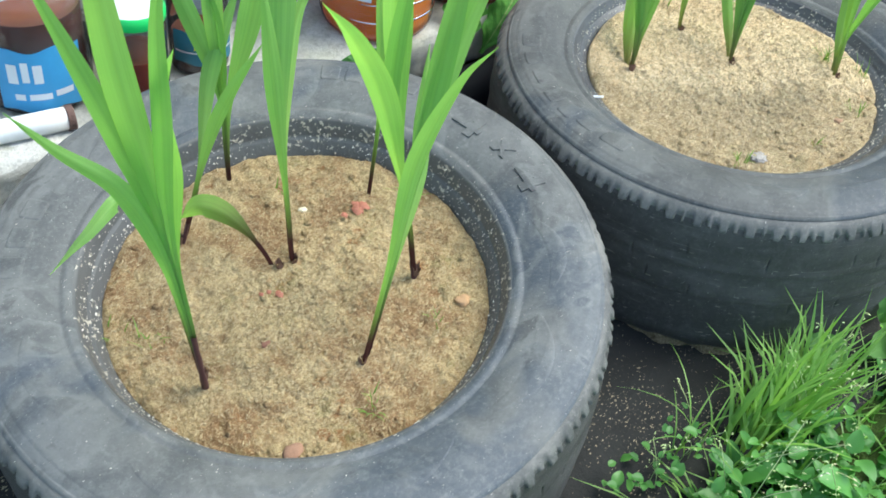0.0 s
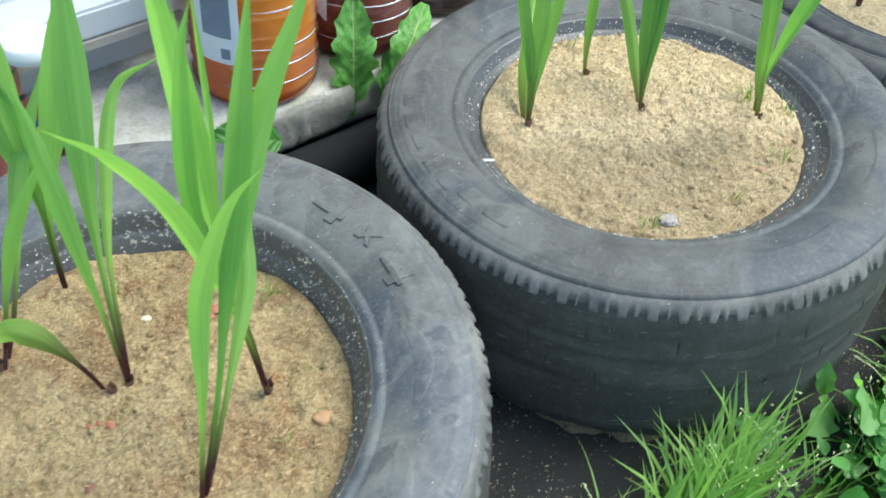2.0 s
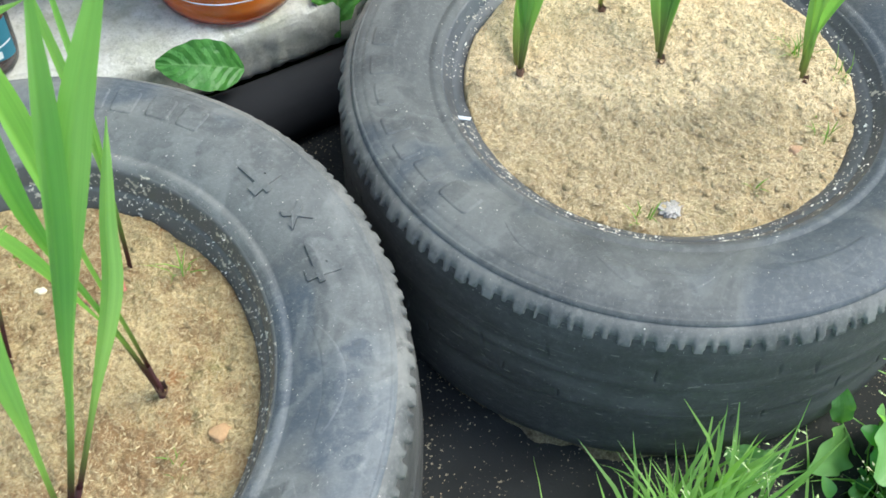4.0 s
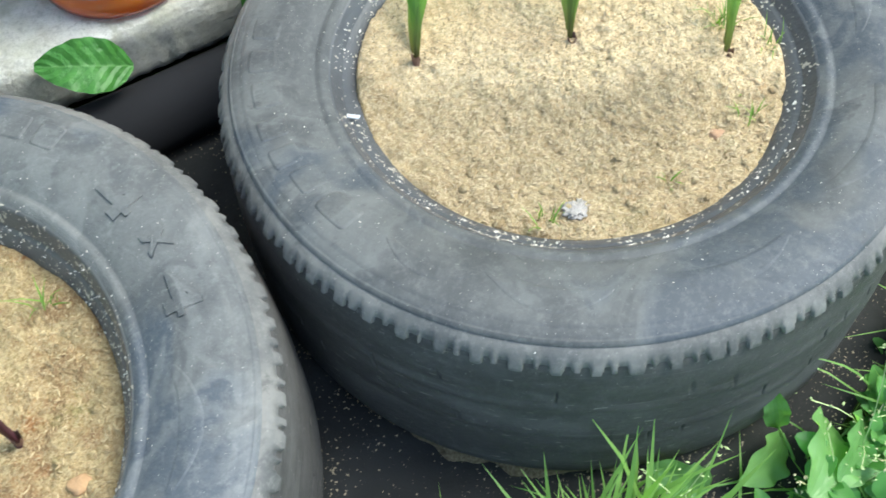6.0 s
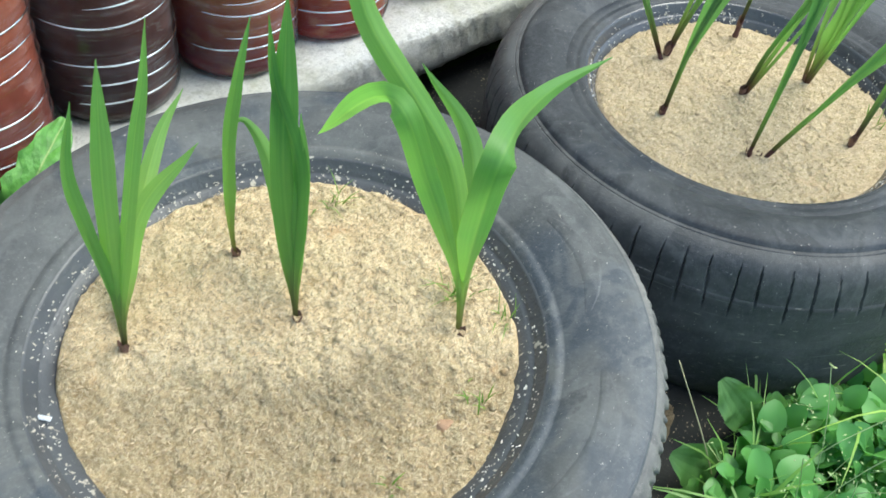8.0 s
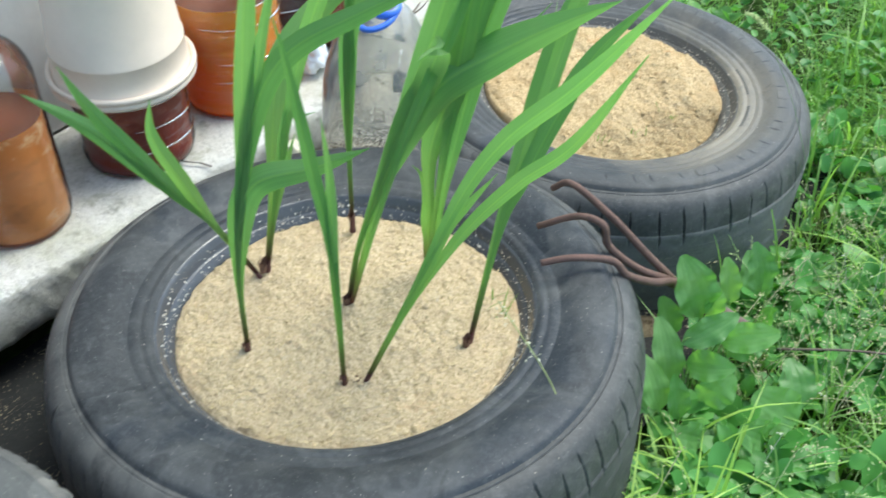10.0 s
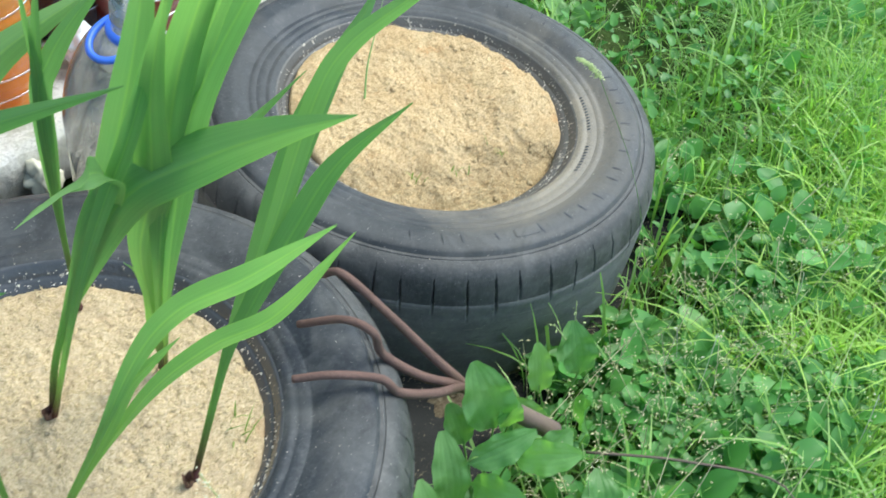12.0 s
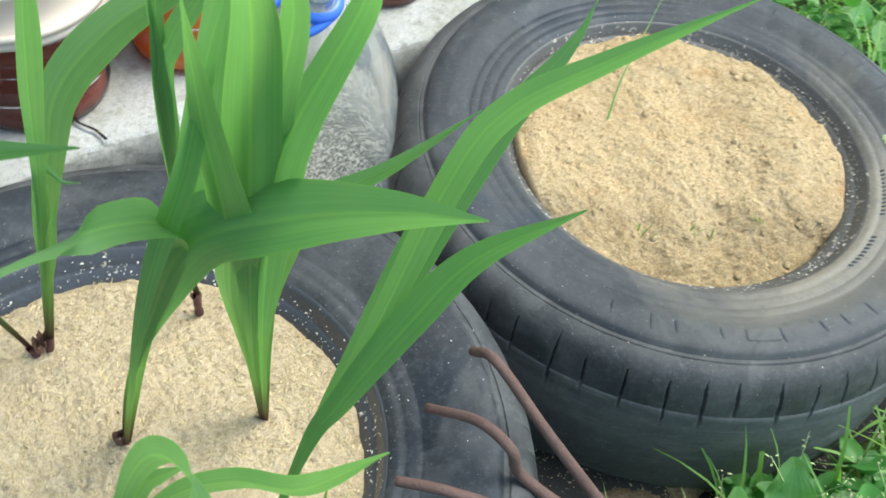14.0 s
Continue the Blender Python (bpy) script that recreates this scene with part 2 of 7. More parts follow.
def concrete_build(nt, s):
    v = coords(nt)
    big = noise_tex(nt, v, 6, 8, 0.7)
    fine = noise_tex(nt, v, 140, 6, 0.75)
    c = ramp(nt, big, [(0.32, (0.42, 0.41, 0.33)), (0.42, (0.60, 0.59, 0.51)), (0.52, (0.74, 0.73, 0.67)), (0.64, (0.82, 0.81, 0.77))])
    c = mix(nt, ramp(nt, fine, [(0.32, (0.5, 0.5, 0.5)), (0.5, (0, 0, 0))]), c, (0.30, 0.30, 0.27))
    mot = noise_tex(nt, v, 21, 7, 0.72)
    c = mix(nt, ramp(nt, mot, [(0.38, (0.6, 0.6, 0.6)), (0.46, (0, 0, 0))]), c, (0.42, 0.42, 0.31))
    c = mix(nt, ramp(nt, mot, [(0.56, (0, 0, 0)), (0.64, (0.6, 0.6, 0.6))]), c, (0.80, 0.79, 0.75))
    spot = noise_tex(nt, v, 30, 5, 0.7)
    c = mix(nt, ramp(nt, spot, [(0.60, (0, 0, 0)), (0.72, (0.6, 0.6, 0.6))]), c, (0.17, 0.17, 0.12))
    # darker grey tone mixed into the upright front face
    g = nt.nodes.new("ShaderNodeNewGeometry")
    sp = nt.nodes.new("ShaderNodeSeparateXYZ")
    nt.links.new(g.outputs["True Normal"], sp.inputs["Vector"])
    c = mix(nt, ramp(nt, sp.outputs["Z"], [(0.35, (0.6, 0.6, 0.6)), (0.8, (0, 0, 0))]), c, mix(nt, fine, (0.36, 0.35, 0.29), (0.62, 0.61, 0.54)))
    moss = noise_tex(nt, v, 9, 6, 0.65)
    c = mix(nt, ramp(nt, moss, [(0.50, (0, 0, 0)), (0.66, (0.45, 0.45, 0.45))]), c, (0.56, 0.57, 0.40))
    grain = noise_tex(nt, v, 420, 4, 0.75)
    c = mix(nt, ramp(nt, grain, [(0.34, (0.55, 0.55, 0.55)), (0.46, (0, 0, 0))]), c, (0.34, 0.33, 0.28))
    nt.links.new(c, s.inputs["Base Color"])
    n1 = bump(nt, s, noise_tex(nt, v, 34, 8, 0.8), 0.9, 0.006)
    n2 = bump(nt, s, noise_tex(nt, v, 120, 6, 0.75), 0.8, 0.006, n1)
    bump(nt, s, fine, 0.6, 0.002, n2)


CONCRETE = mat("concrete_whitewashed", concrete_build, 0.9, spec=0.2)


def film_build(nt, s):
    v = coords(nt)
    big = noise_tex(nt, v, 10, 5, 0.6)
    c = mix(nt, big, (0.011, 0.0115, 0.0115), (0.030, 0.031, 0.030))
    sp = noise_tex(nt, v, 330, 2, 0.5)
    pat = noise_tex(nt, v, 12, 3, 0.6)
    m1 = nt.nodes.new("ShaderNodeMath")
    m1.operation = "MULTIPLY_ADD"
    nt.links.new(pat, m1.inputs[0])
    m1.inputs[1].default_value = 0.4
    nt.links.new(sp, m1.inputs[2])
    c = mix(nt, ramp(nt, m1.outputs[0], [(0.85, (0, 0, 0)), (0.91, (1, 1, 1))]), c, (0.30, 0.25, 0.17))
    nt.links.new(c, s.inputs["Base Color"])
    n1 = bump(nt, s, noise_tex(nt, v, 30, 4, 0.6), 0.5, 0.008)
    bump(nt, s, noise_tex(nt, v, 210, 4, 0.7), 0.5, 0.002, n1)


FILM = mat("black_mulch_film", film_build, 0.72, spec=0.16)


def roll_build(nt, s):
    v = coords(nt)
    c = mix(nt, noise_tex(nt, v, 9, 4, 0.6), (0.010, 0.0105, 0.012), (0.022, 0.023, 0.026))
    nt.links.new(c, s.inputs["Base Color"])
    n1 = bump(nt, s, noise_tex(nt, coords(nt, (0.4, 1, 1)), 22, 3, 0.5), 0.4, 0.006)
    bump(nt, s, noise_tex(nt, v, 260, 3, 0.6), 0.25, 0.001, n1)


ROLL = mat("black_rolled_film", roll_build, 0.9, spec=0.10)


def lawn_build(nt, s):
    v = coords(nt)
    big = noise_tex(nt, v, 3, 5, 0.6)
    fine = noise_tex(nt, v, 60, 5, 0.7)
    c = ramp(nt, fine, [(0.3, (0.02, 0.04, 0.01)), (0.55, (0.05, 0.10, 0.022)), (0.8, (0.10, 0.17, 0.045))])
    c = mix(nt, ramp(nt, big, [(0.4, (0, 0, 0)), (0.7, (0.5, 0.5, 0.5))]), c, (0.07, 0.06, 0.03))
    nt.links.new(c, s.inputs["Base Color"])
    bump(nt, s, fine, 0.8, 0.02)


LAWN = mat("lawn_ground", lawn_build, 0.95, spec=0.1)


def m_leaf(name, dark, light, island=True, trans=0.35, rough=0.42):
    def build(nt, s):
        geo = nt.nodes.new("ShaderNodeNewGeometry")
        v = coords(nt, kind="Object")
        f = noise_tex(nt, v, 14, 3, 0.6)
        c = mix(nt, geo.outputs["Random Per Island"] if island else f, dark, light)
        c = mix(nt, ramp(nt, f, [(0.3, (0, 0, 0)), (0.75, (0.7, 0.7, 0.7))]), c, light)
        nt.links.new(c, s.inputs["Base Color"])
        tr = nt.nodes.new("ShaderNodeBsdfTranslucent")
        bright = mix(nt, 1.0, c, (1.5, 1.6, 0.8), "MULTIPLY")
        nt.links.new(bright, tr.inputs["Color"])
        ms = nt.nodes.new("ShaderNodeMixShader")
        ms.inputs["Fac"].default_value = trans
        out = nt.nodes["Material Output"]
        nt.links.new(s.outputs["BSDF"], ms.inputs[1])
        nt.links.new(tr.outputs["BSDF"], ms.inputs[2])
        nt.links.new(ms.outputs["Shader"], out.inputs["Surface"])
    return mat(name, build, rough, spec=0.4)


GRASS = m_leaf("grass_blades", (0.08, 0.21, 0.04), (0.29, 0.49, 0.12), trans=0.45)
GRASS_PALE = m_leaf("grass_blades_yellow_green", (0.20, 0.37, 0.06), (0.46, 0.65, 0.16), trans=0.5)
WEED = m_leaf("weed_leaves", (0.042, 0.155, 0.032), (0.125, 0.315, 0.072))


def m_glad(name, foot_col, foot_at, tint):
    """Sword leaf: long veins, a thin pale midrib, coloured towards the foot."""
    def build(nt, s):
        at = nt.nodes.new("ShaderNodeUVMap")
        sep = nt.nodes.new("ShaderNodeSeparateXYZ")
        nt.links.new(at.outputs["UV"], sep.inputs["Vector"])
        mp = nt.nodes.new("ShaderNodeMapping")
        mp.inputs["Scale"].default_value = (26, 1.2, 1)
        nt.links.new(at.outputs["UV"], mp.inputs["Vector"])
        vein = noise_tex(nt, mp.outputs["Vector"], 1.0, 3, 0.6)
        big = noise_tex(nt, coords(nt), 7, 3, 0.6)
        c = mix(nt, ramp(nt, vein, [(0.3, (0, 0, 0)), (0.7, (1, 1, 1))]), tuple(q * f for q, f in zip(tint, (0.80, 0.85, 0.85))), tuple(q * f for q, f in zip(tint, (1.10, 1.07, 1.08))))
        c = mix(nt, ramp(nt, big, [(0.35, (0, 0, 0)), (0.7, (0.6, 0.6, 0.6))]), c, tuple(q * f for q, f in zip(tint, (1.45, 1.2, 1.2))))
        sh = nt.nodes.new("ShaderNodeMath")
        sh.operation = "SUBTRACT"
        sh.inputs[1].default_value = 0.5
        nt.links.new(sep.outputs["X"], sh.inputs[0])
        mid = nt.nodes.new("ShaderNodeMath")
        mid.operation = "ABSOLUTE"
        nt.links.new(sh.outputs[0], mid.inputs[0])
        c = mix(nt, ramp(nt, mid.outputs[0], [(0.010, (0.36, 0.36, 0.36)), (0.045, (0, 0, 0))]), c, (0.30, 0.50, 0.13))
        c = mix(nt, ramp(nt, mid.outputs[0], [(0.45, (0, 0, 0)), (0.5, (0.3, 0.3, 0.3))]), c, (0.30, 0.50, 0.10))
        # paler where the leaf leaves its sheath
        c = mix(nt, ramp(nt, sep.outputs["Y"], [(foot_at, (0.72, 0.72, 0.72)), (foot_at + 0.17, (0, 0, 0))]), c, (0.27, 0.44, 0.09))
        wob = nt.nodes.new("ShaderNodeMath")
        wob.operation = "MULTIPLY_ADD"
        nt.links.new(vein, wob.inputs[0])
        wob.inputs[1].default_value = -0.045
        nt.links.new(sep.outputs["Y"], wob.inputs[2])
        oi = nt.nodes.new("ShaderNodeObjectInfo")
        c = mix(nt, 1.0, c, ramp(nt, oi.outputs["Random"], [(0.0, (0.72, 0.78, 0.74)), (0.5, (1, 1, 1)), (1.0, (1.22, 1.12, 1.05))]), "MULTIPLY")
        foot = ramp(nt, wob.outputs[0], [(max(0.0, foot_at - 0.045), (1, 1, 1)), (foot_at + 0.03, (0, 0, 0))])
        c = mix(nt, foot, c, foot_col)
        nt.links.new(c, s.inputs["Base Color"])
        bump(nt, s, vein, 0.2, 0.0008)
        tr = nt.nodes.new("ShaderNodeBsdfTranslucent")
        nt.links.new(mix(nt, 1.0, c, (1.25, 1.45, 0.80), "MULTIPLY"), tr.inputs["Color"])
        ms = nt.nodes.new("ShaderNodeMixShader")
        ms.inputs["Fac"].default_value = 0.48
        nt.links.new(s.outputs["BSDF"], ms.inputs[1])
        nt.links.new(tr.outputs["BSDF"], ms.inputs[2])
        nt.links.new(ms.outputs["Shader"], nt.nodes["Material Output"].inputs["Surface"])
    return mat(name, build, 0.40, spec=0.36)


GLAD_LEAF = {
    "purple": m_glad("gladiolus_leaf_purple_foot", (0.065, 0.022, 0.026), 0.072, (0.245, 0.470, 0.135)),
    "brown": m_glad("gladiolus_leaf_brown_foot", (0.17, 0.15, 0.055), 0.026, (0.165, 0.365, 0.10)),
    "dark": m_glad("gladiolus_leaf_dark_foot", (0.085, 0.028, 0.028), 0.034, (0.166, 0.338, 0.130)),
}


def m_plain(name, col, rough=0.5, metal=0.0, var=0.25, scale=20, spec=0.5, bumps=0.15):
    def build(nt, s):
        v = coords(nt)
        f = noise_tex(nt, v, scale, 5, 0.65)
        c = mix(nt, f, tuple(x * (1 - var) for x in col), tuple(min(1, x * (1 + var)) for x in col))
        nt.links.new(c, s.inputs["Base Color"])
        bump(nt, s, noise_tex(nt, v, scale * 6, 4, 0.6), bumps, 0.002)
    return mat(name, build, rough, metal, spec)


WALL = m_plain("painted_grey_wall", (0.55, 0.58, 0.58), 0.8, var=0.12, scale=6)
WHITE = m_plain("white_painted_sill", (0.50, 0.53, 0.55), 0.5, var=0.08, scale=10)


def m_crumb(name, dark, light):
    def build(nt, s):
        g = nt.nodes.new("ShaderNodeNewGeometry")
        c = mix(nt, g.outputs["Random Per Island"], dark, light)
        nt.links.new(c, s.inputs["Base Color"])
    return mat(name, build, 0.9, spec=0.1)


CRUMB_A = m_crumb("crumbs_brown", (0.30, 0.21, 0.115), (0.54, 0.43, 0.25))
CRUMB_B = m_crumb("crumbs_tan", (0.34, 0.25, 0.15), (0.64, 0.51, 0.33))
CRUMB_C = m_crumb("crumbs_pale", (0.46, 0.35, 0.19), (0.70, 0.57, 0.345))
CRUMB_D = m_crumb("crumbs_yellow", (0.48, 0.33, 0.165), (0.72, 0.55, 0.315))
GRIT = m_crumb("pale_grit", (0.45, 0.40, 0.32), (0.75, 0.72, 0.64))


# ---- building blocks ----
def part(name, bm, material, parent=None, label="", smooth=True):
    me = bpy.data.meshes.new(name)
    bm.to_mesh(me)
    bm.free()
    me.materials.append(material)
    if smooth:
        me.polygons.foreach_set("use_smooth", [True] * len(me.polygons))
    ob = new(name, me)
    ob.parent = parent
    return tagged(ob, label)


def mesh_part(name, verts, faces, material, parent=None, label="", smooth=True):
    me = bpy.data.meshes.new(name)
    me.from_pydata([tuple(v) for v in verts], [], faces)
    me.materials.append(material)
    if smooth:
        me.polygons.foreach_set("use_smooth", [True] * len(me.polygons))
    me.update()
    ob = new(name, me)
    ob.parent = parent
    return tagged(ob, label)


def thing(name, m, label, category, group="", kind=""):
    ob = new(name)
    ob.empty_display_size = 0.02
    ob.matrix_basis = m
    return tagged(ob, label, category, group, kind)


def grid_faces(rows, cols, wrap=False):
    out = []
    for i in range(rows - 1):
        for j in range(cols if wrap else cols - 1):
            k = (j + 1) % cols
            out.append((i * cols + j, i * cols + k, (i + 1) * cols + k, (i + 1) * cols + j))
    return out


def box(bm, x0, x1, y0, y1, z0, z1, bev=0.0):
    r = bmesh.ops.create_cube(bm, size=1.0)
    bmesh.ops.scale(bm, vec=(x1 - x0, y1 - y0, z1 - z0), verts=r["verts"])
    bmesh.ops.translate(bm, vec=((x0 + x1) / 2, (y0 + y1) / 2, (z0 + z1) / 2), verts=r["verts"])
    if bev:
        es = list({e for v in r["verts"] for e in v.link_edges})
        bmesh.ops.bevel(bm, geom=es, offset=bev, segments=2, affect="EDGES")


def spin(profile, n=64):
    """Verts and faces of a profile of (radius, height) turned about z."""
    vs, m = [], len(profile)
    for r, z in profile:
        for j in range(n):
            a = 2 * math.pi * j / n
            vs.append((r * math.cos(a), r * math.sin(a), z))
    return vs, grid_faces(m, n, True)


def smooth_path(pts, n):
    """Points along a Catmull-Rom curve."""
    p = [pts[0] * 2 - pts[1]] + list(pts) + [pts[-1] * 2 - pts[-2]]
    m = len(pts) - 1
    out = []
    for i in range(n):
        q = i / (n - 1) * m
        k = min(int(q), m - 1)
        t = q - k
        a, b_, c, d = p[k], p[k + 1], p[k + 2], p[k + 3]
        out.append(0.5 * ((2 * b_) + (c - a) * t + (2 * a - 5 * b_ + 4 * c - d) * t * t + (3 * b_ - a - 3 * c + d) * t ** 3))
    return out


def rod(name, pts, r, material, parent=None, label="", n=40, sides=10):
    """A round bar along a smooth line; r may be a pair for a taper."""
    line = smooth_path([Vector(p) for p in pts], n)
    r0, r1 = r if isinstance(r, tuple) else (r, r)
    vs = []
    for i, c in enumerate(line):
        tan = (line[min(i + 1, n - 1)] - line[max(i - 1, 0)]).normalized()
        s = tan.cross(Vector((0.13, 0.21, 0.97))).normalized()
        u = s.cross(tan)
        rr = r0 + (r1 - r0) * i / (n - 1)
        for j in range(sides):
            a = 2 * math.pi * j / sides
            vs.append(c + (s * math.cos(a) + u * math.sin(a)) * rr)
    fs = grid_faces(n, sides, True) + [tuple(range(sides))[::-1], tuple(range((n - 1) * sides, n * sides))]
    return mesh_part(name, vs, fs, material, parent, label)


# ---- the plan: four tyres in a row along x, a concrete ledge at y = 0.31, lawn at y < -0.28 ----
# centre of the upper inner lip, lean, lip radius, outer radius, depth of soil; how far the bead slopes inwards
TYRES = {
    "A": (0.0, 0.0, 0.194, -0.117, -0.039, 0.205, 0.312, 0.036),
    "B": (0.6206, -0.037, 0.2335, -0.051, 0.025, 0.2005, 0.302, 0.017),
    "C": (1.2214, -0.0625, 0.2093, 0.017, 0.029, 0.178, 0.285, 0.019),
    "D": (1.83, 0.0, 0.1436, 0.001, -0.058, 0.182, 0.290, 0.016),
}
TYRE_DEEP = 0.185
BEAD_IN = {"A": 0.0165, "B": 0.021, "C": 0.0130, "D": 0.0165}


def ground_z(x, y):
    """Height of the ground, which swells under each tyre."""
    w0, s = 0.12, 0.12 * (0.012 - 0.03 * min(max(x, -1.0), 3.0) / 2)
    for cx, cy, cz, nx, ny, *_ in TYRES.values():
        dx, dy = x - cx, y - cy
        w = math.exp(-(dx * dx + dy * dy) / (2 * 0.21 ** 2))
        s += w * (cz - TYRE_DEEP - 0.012 - (nx * dx + ny * dy))
        w0 += w
    return s / w0


def tyre_pose(k):
    cx, cy, cz, nx, ny, *_ = TYRES[k]
    n = Vector((nx, ny, 1)).normalized()
    return Matrix.Translation((cx, cy, cz)) @ Vector((0, 0, 1)).rotation_difference(n).to_matrix().to_4x4()


# ---- ground ----
def axis(lo, hi, fine_lo, fine_hi, step):
    a = list(np.arange(fine_lo, fine_hi + 1e-6, step))
    d, x = step, fine_hi
    while x < hi:
        d *= 1.5
        x += d
        a.append(x)
    d, x = step, fine_lo
    while x > lo:
        d *= 1.5
        x -= d
        a.insert(0, x)
    return a


gx, gy = axis(-40, 60, -0.9, 3.4, 0.04), axis(-60, 40, -1.4, 0.5, 0.04)
verts = [(x, y, ground_z(x, y) - 0.008 + 0.012 * noise.noise((x * 5, y * 5, 0)) * (abs(x) < 5)) for y in gy for x in gx]
tagged(mesh_part("ground", verts, grid_faces(len(gy), len(gx)), LAWN), "soil ground under the mown lawn", "ground", kind="structure")

# black mulch film under the tyres
fx, fy = np.linspace(-0.6, 2.12, 190), np.linspace(0.0, 1.0, 70)
verts = []
for v in fy:
    for u in fx:
        front = float(np.interp(u, (-0.6, 0.1, 0.35, 0.55, 0.75, 0.95, 1.6, 2.12), (-0.42, -0.41, -0.40, -0.40, -0.36, -0.315, -0.30, -0.28))) + 0.014 * noise.noise((u * 4, 0, 3))
        y = 0.34 + (front - 0.34) * v
        fold = 0.006 * max(0.0, noise.noise((u * 7 - y * 9, y * 22 + u * 5, 8))) ** 0.7
        verts.append((u, y, ground_z(u, y) + 0.006 + 0.008 * noise.noise((u * 9, y * 14, 1)) + 0.005 * abs(noise.noise((u * 16 + y * 20, y * 12, 4))) + fold))
tagged(mesh_part("mulch_film", verts, grid_faces(70, 190), FILM), "black plastic mulch film spread under the tyres", "film")


# ---- concrete ledge along the house wall ----
def ledge():
    nx, xs = 900, np.linspace(-1.0, 2.3, 900)
    prof = [(0.52, 0.14), (0.44, 0.141), (0.38, 0.141), (0.34, 0.1405), (0.322, 0.140), (0.3135, 0.1385), (0.3085, 0.135), (0.306, 0.128), (0.3055, 0.118), (0.306, 0.105), (0.307, 0.092), (0.309, 0.080), (0.312, 0.072), (0.317, 0.066), (0.33, 0.063), (0.52, 0.06)]
    vs = []
    for y, z in prof:
        for x in xs:
            n1 = noise.noise((x * 7, y * 30, z * 30)) * 0.0035 + noise.noise((x * 30, y * 60, z * 60)) * 0.0016 + noise.noise((x * 80, y * 160, z * 160)) * 0.002 + noise.noise((x * 170, y * 240, z * 240)) * 0.0012
            edge = 1.0 if y < 0.34 else 0.25
            vs.append((x, y + n1 * edge + (0.0215 - 0.036 * x) * (y < 0.45), z + n1 * edge * (1.0 if z > 0.1 else 0.4)))
    fs = grid_faces(len(prof), nx)
    m = len(prof)
    fs.append([i * nx + nx - 1 for i in range(m)])
    fs.append([i * nx for i in range(m)][::-1])
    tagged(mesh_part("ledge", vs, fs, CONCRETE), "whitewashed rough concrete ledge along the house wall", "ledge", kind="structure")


ledge()
bm = bmesh.new()
box(bm, -3.0, 3.2, 0.52, 0.66, -0.1, 2.6)
part("wall_north", bm, WALL, None, "grey painted house wall behind the ledge", False)["kind"] = "structure"


# ---- tyres ----
def terrain(x, y, seed, big, mid, small):
    """Lumpy soil relief in three sizes, with little pits."""
    z = big * noise.fractal((x * 11 + seed, y * 11, seed), 0.8, 2.1, 4)
    z += mid * noise.fractal((x * 42, y * 42 + seed, 3), 0.7, 2.2, 3)
    k = noise.noise((x * 90, y * 90, seed))
    return z + small * (noise.noise((x * 210, y * 210, seed)) + 0.8 * k) - small * 2.2 * max(0.0, k - 0.35)


def crumbs(points, sizes, seed, long=1.7):
    """Verts and faces of many small splintery crumbs."""
    rs = np.random.RandomState(seed)
    n = len(points)
    d = rs.randn(n, 3) * (1, 1, 0.45)
    d /= np.linalg.norm(d, axis=1)[:, None]
    e = np.cross(d, (0.3, 0.5, 0.8))
    e /= np.linalg.norm(e, axis=1)[:, None]
    g = np.cross(d, e)
    g *= np.sign(g[:, 2:3] + 1e-9)
    q = np.asarray(sizes)[:, None]
    ln = long * (0.6 + 0.9 * rs.rand(n))[:, None]
    p = np.asarray(points)
    vs = np.stack([p + d * q * ln, p - d * q * ln, p + e * q * 0.75, p - e * q * 0.75, p + g * q * 0.7], 1).reshape(-1, 3)
    fs = []
    for i in range(0, 5 * n, 5):
        fs += [(i, i + 2, i + 4), (i + 2, i + 1, i + 4), (i + 1, i + 3, i + 4), (i + 3, i, i + 4)]
    return vs, fs


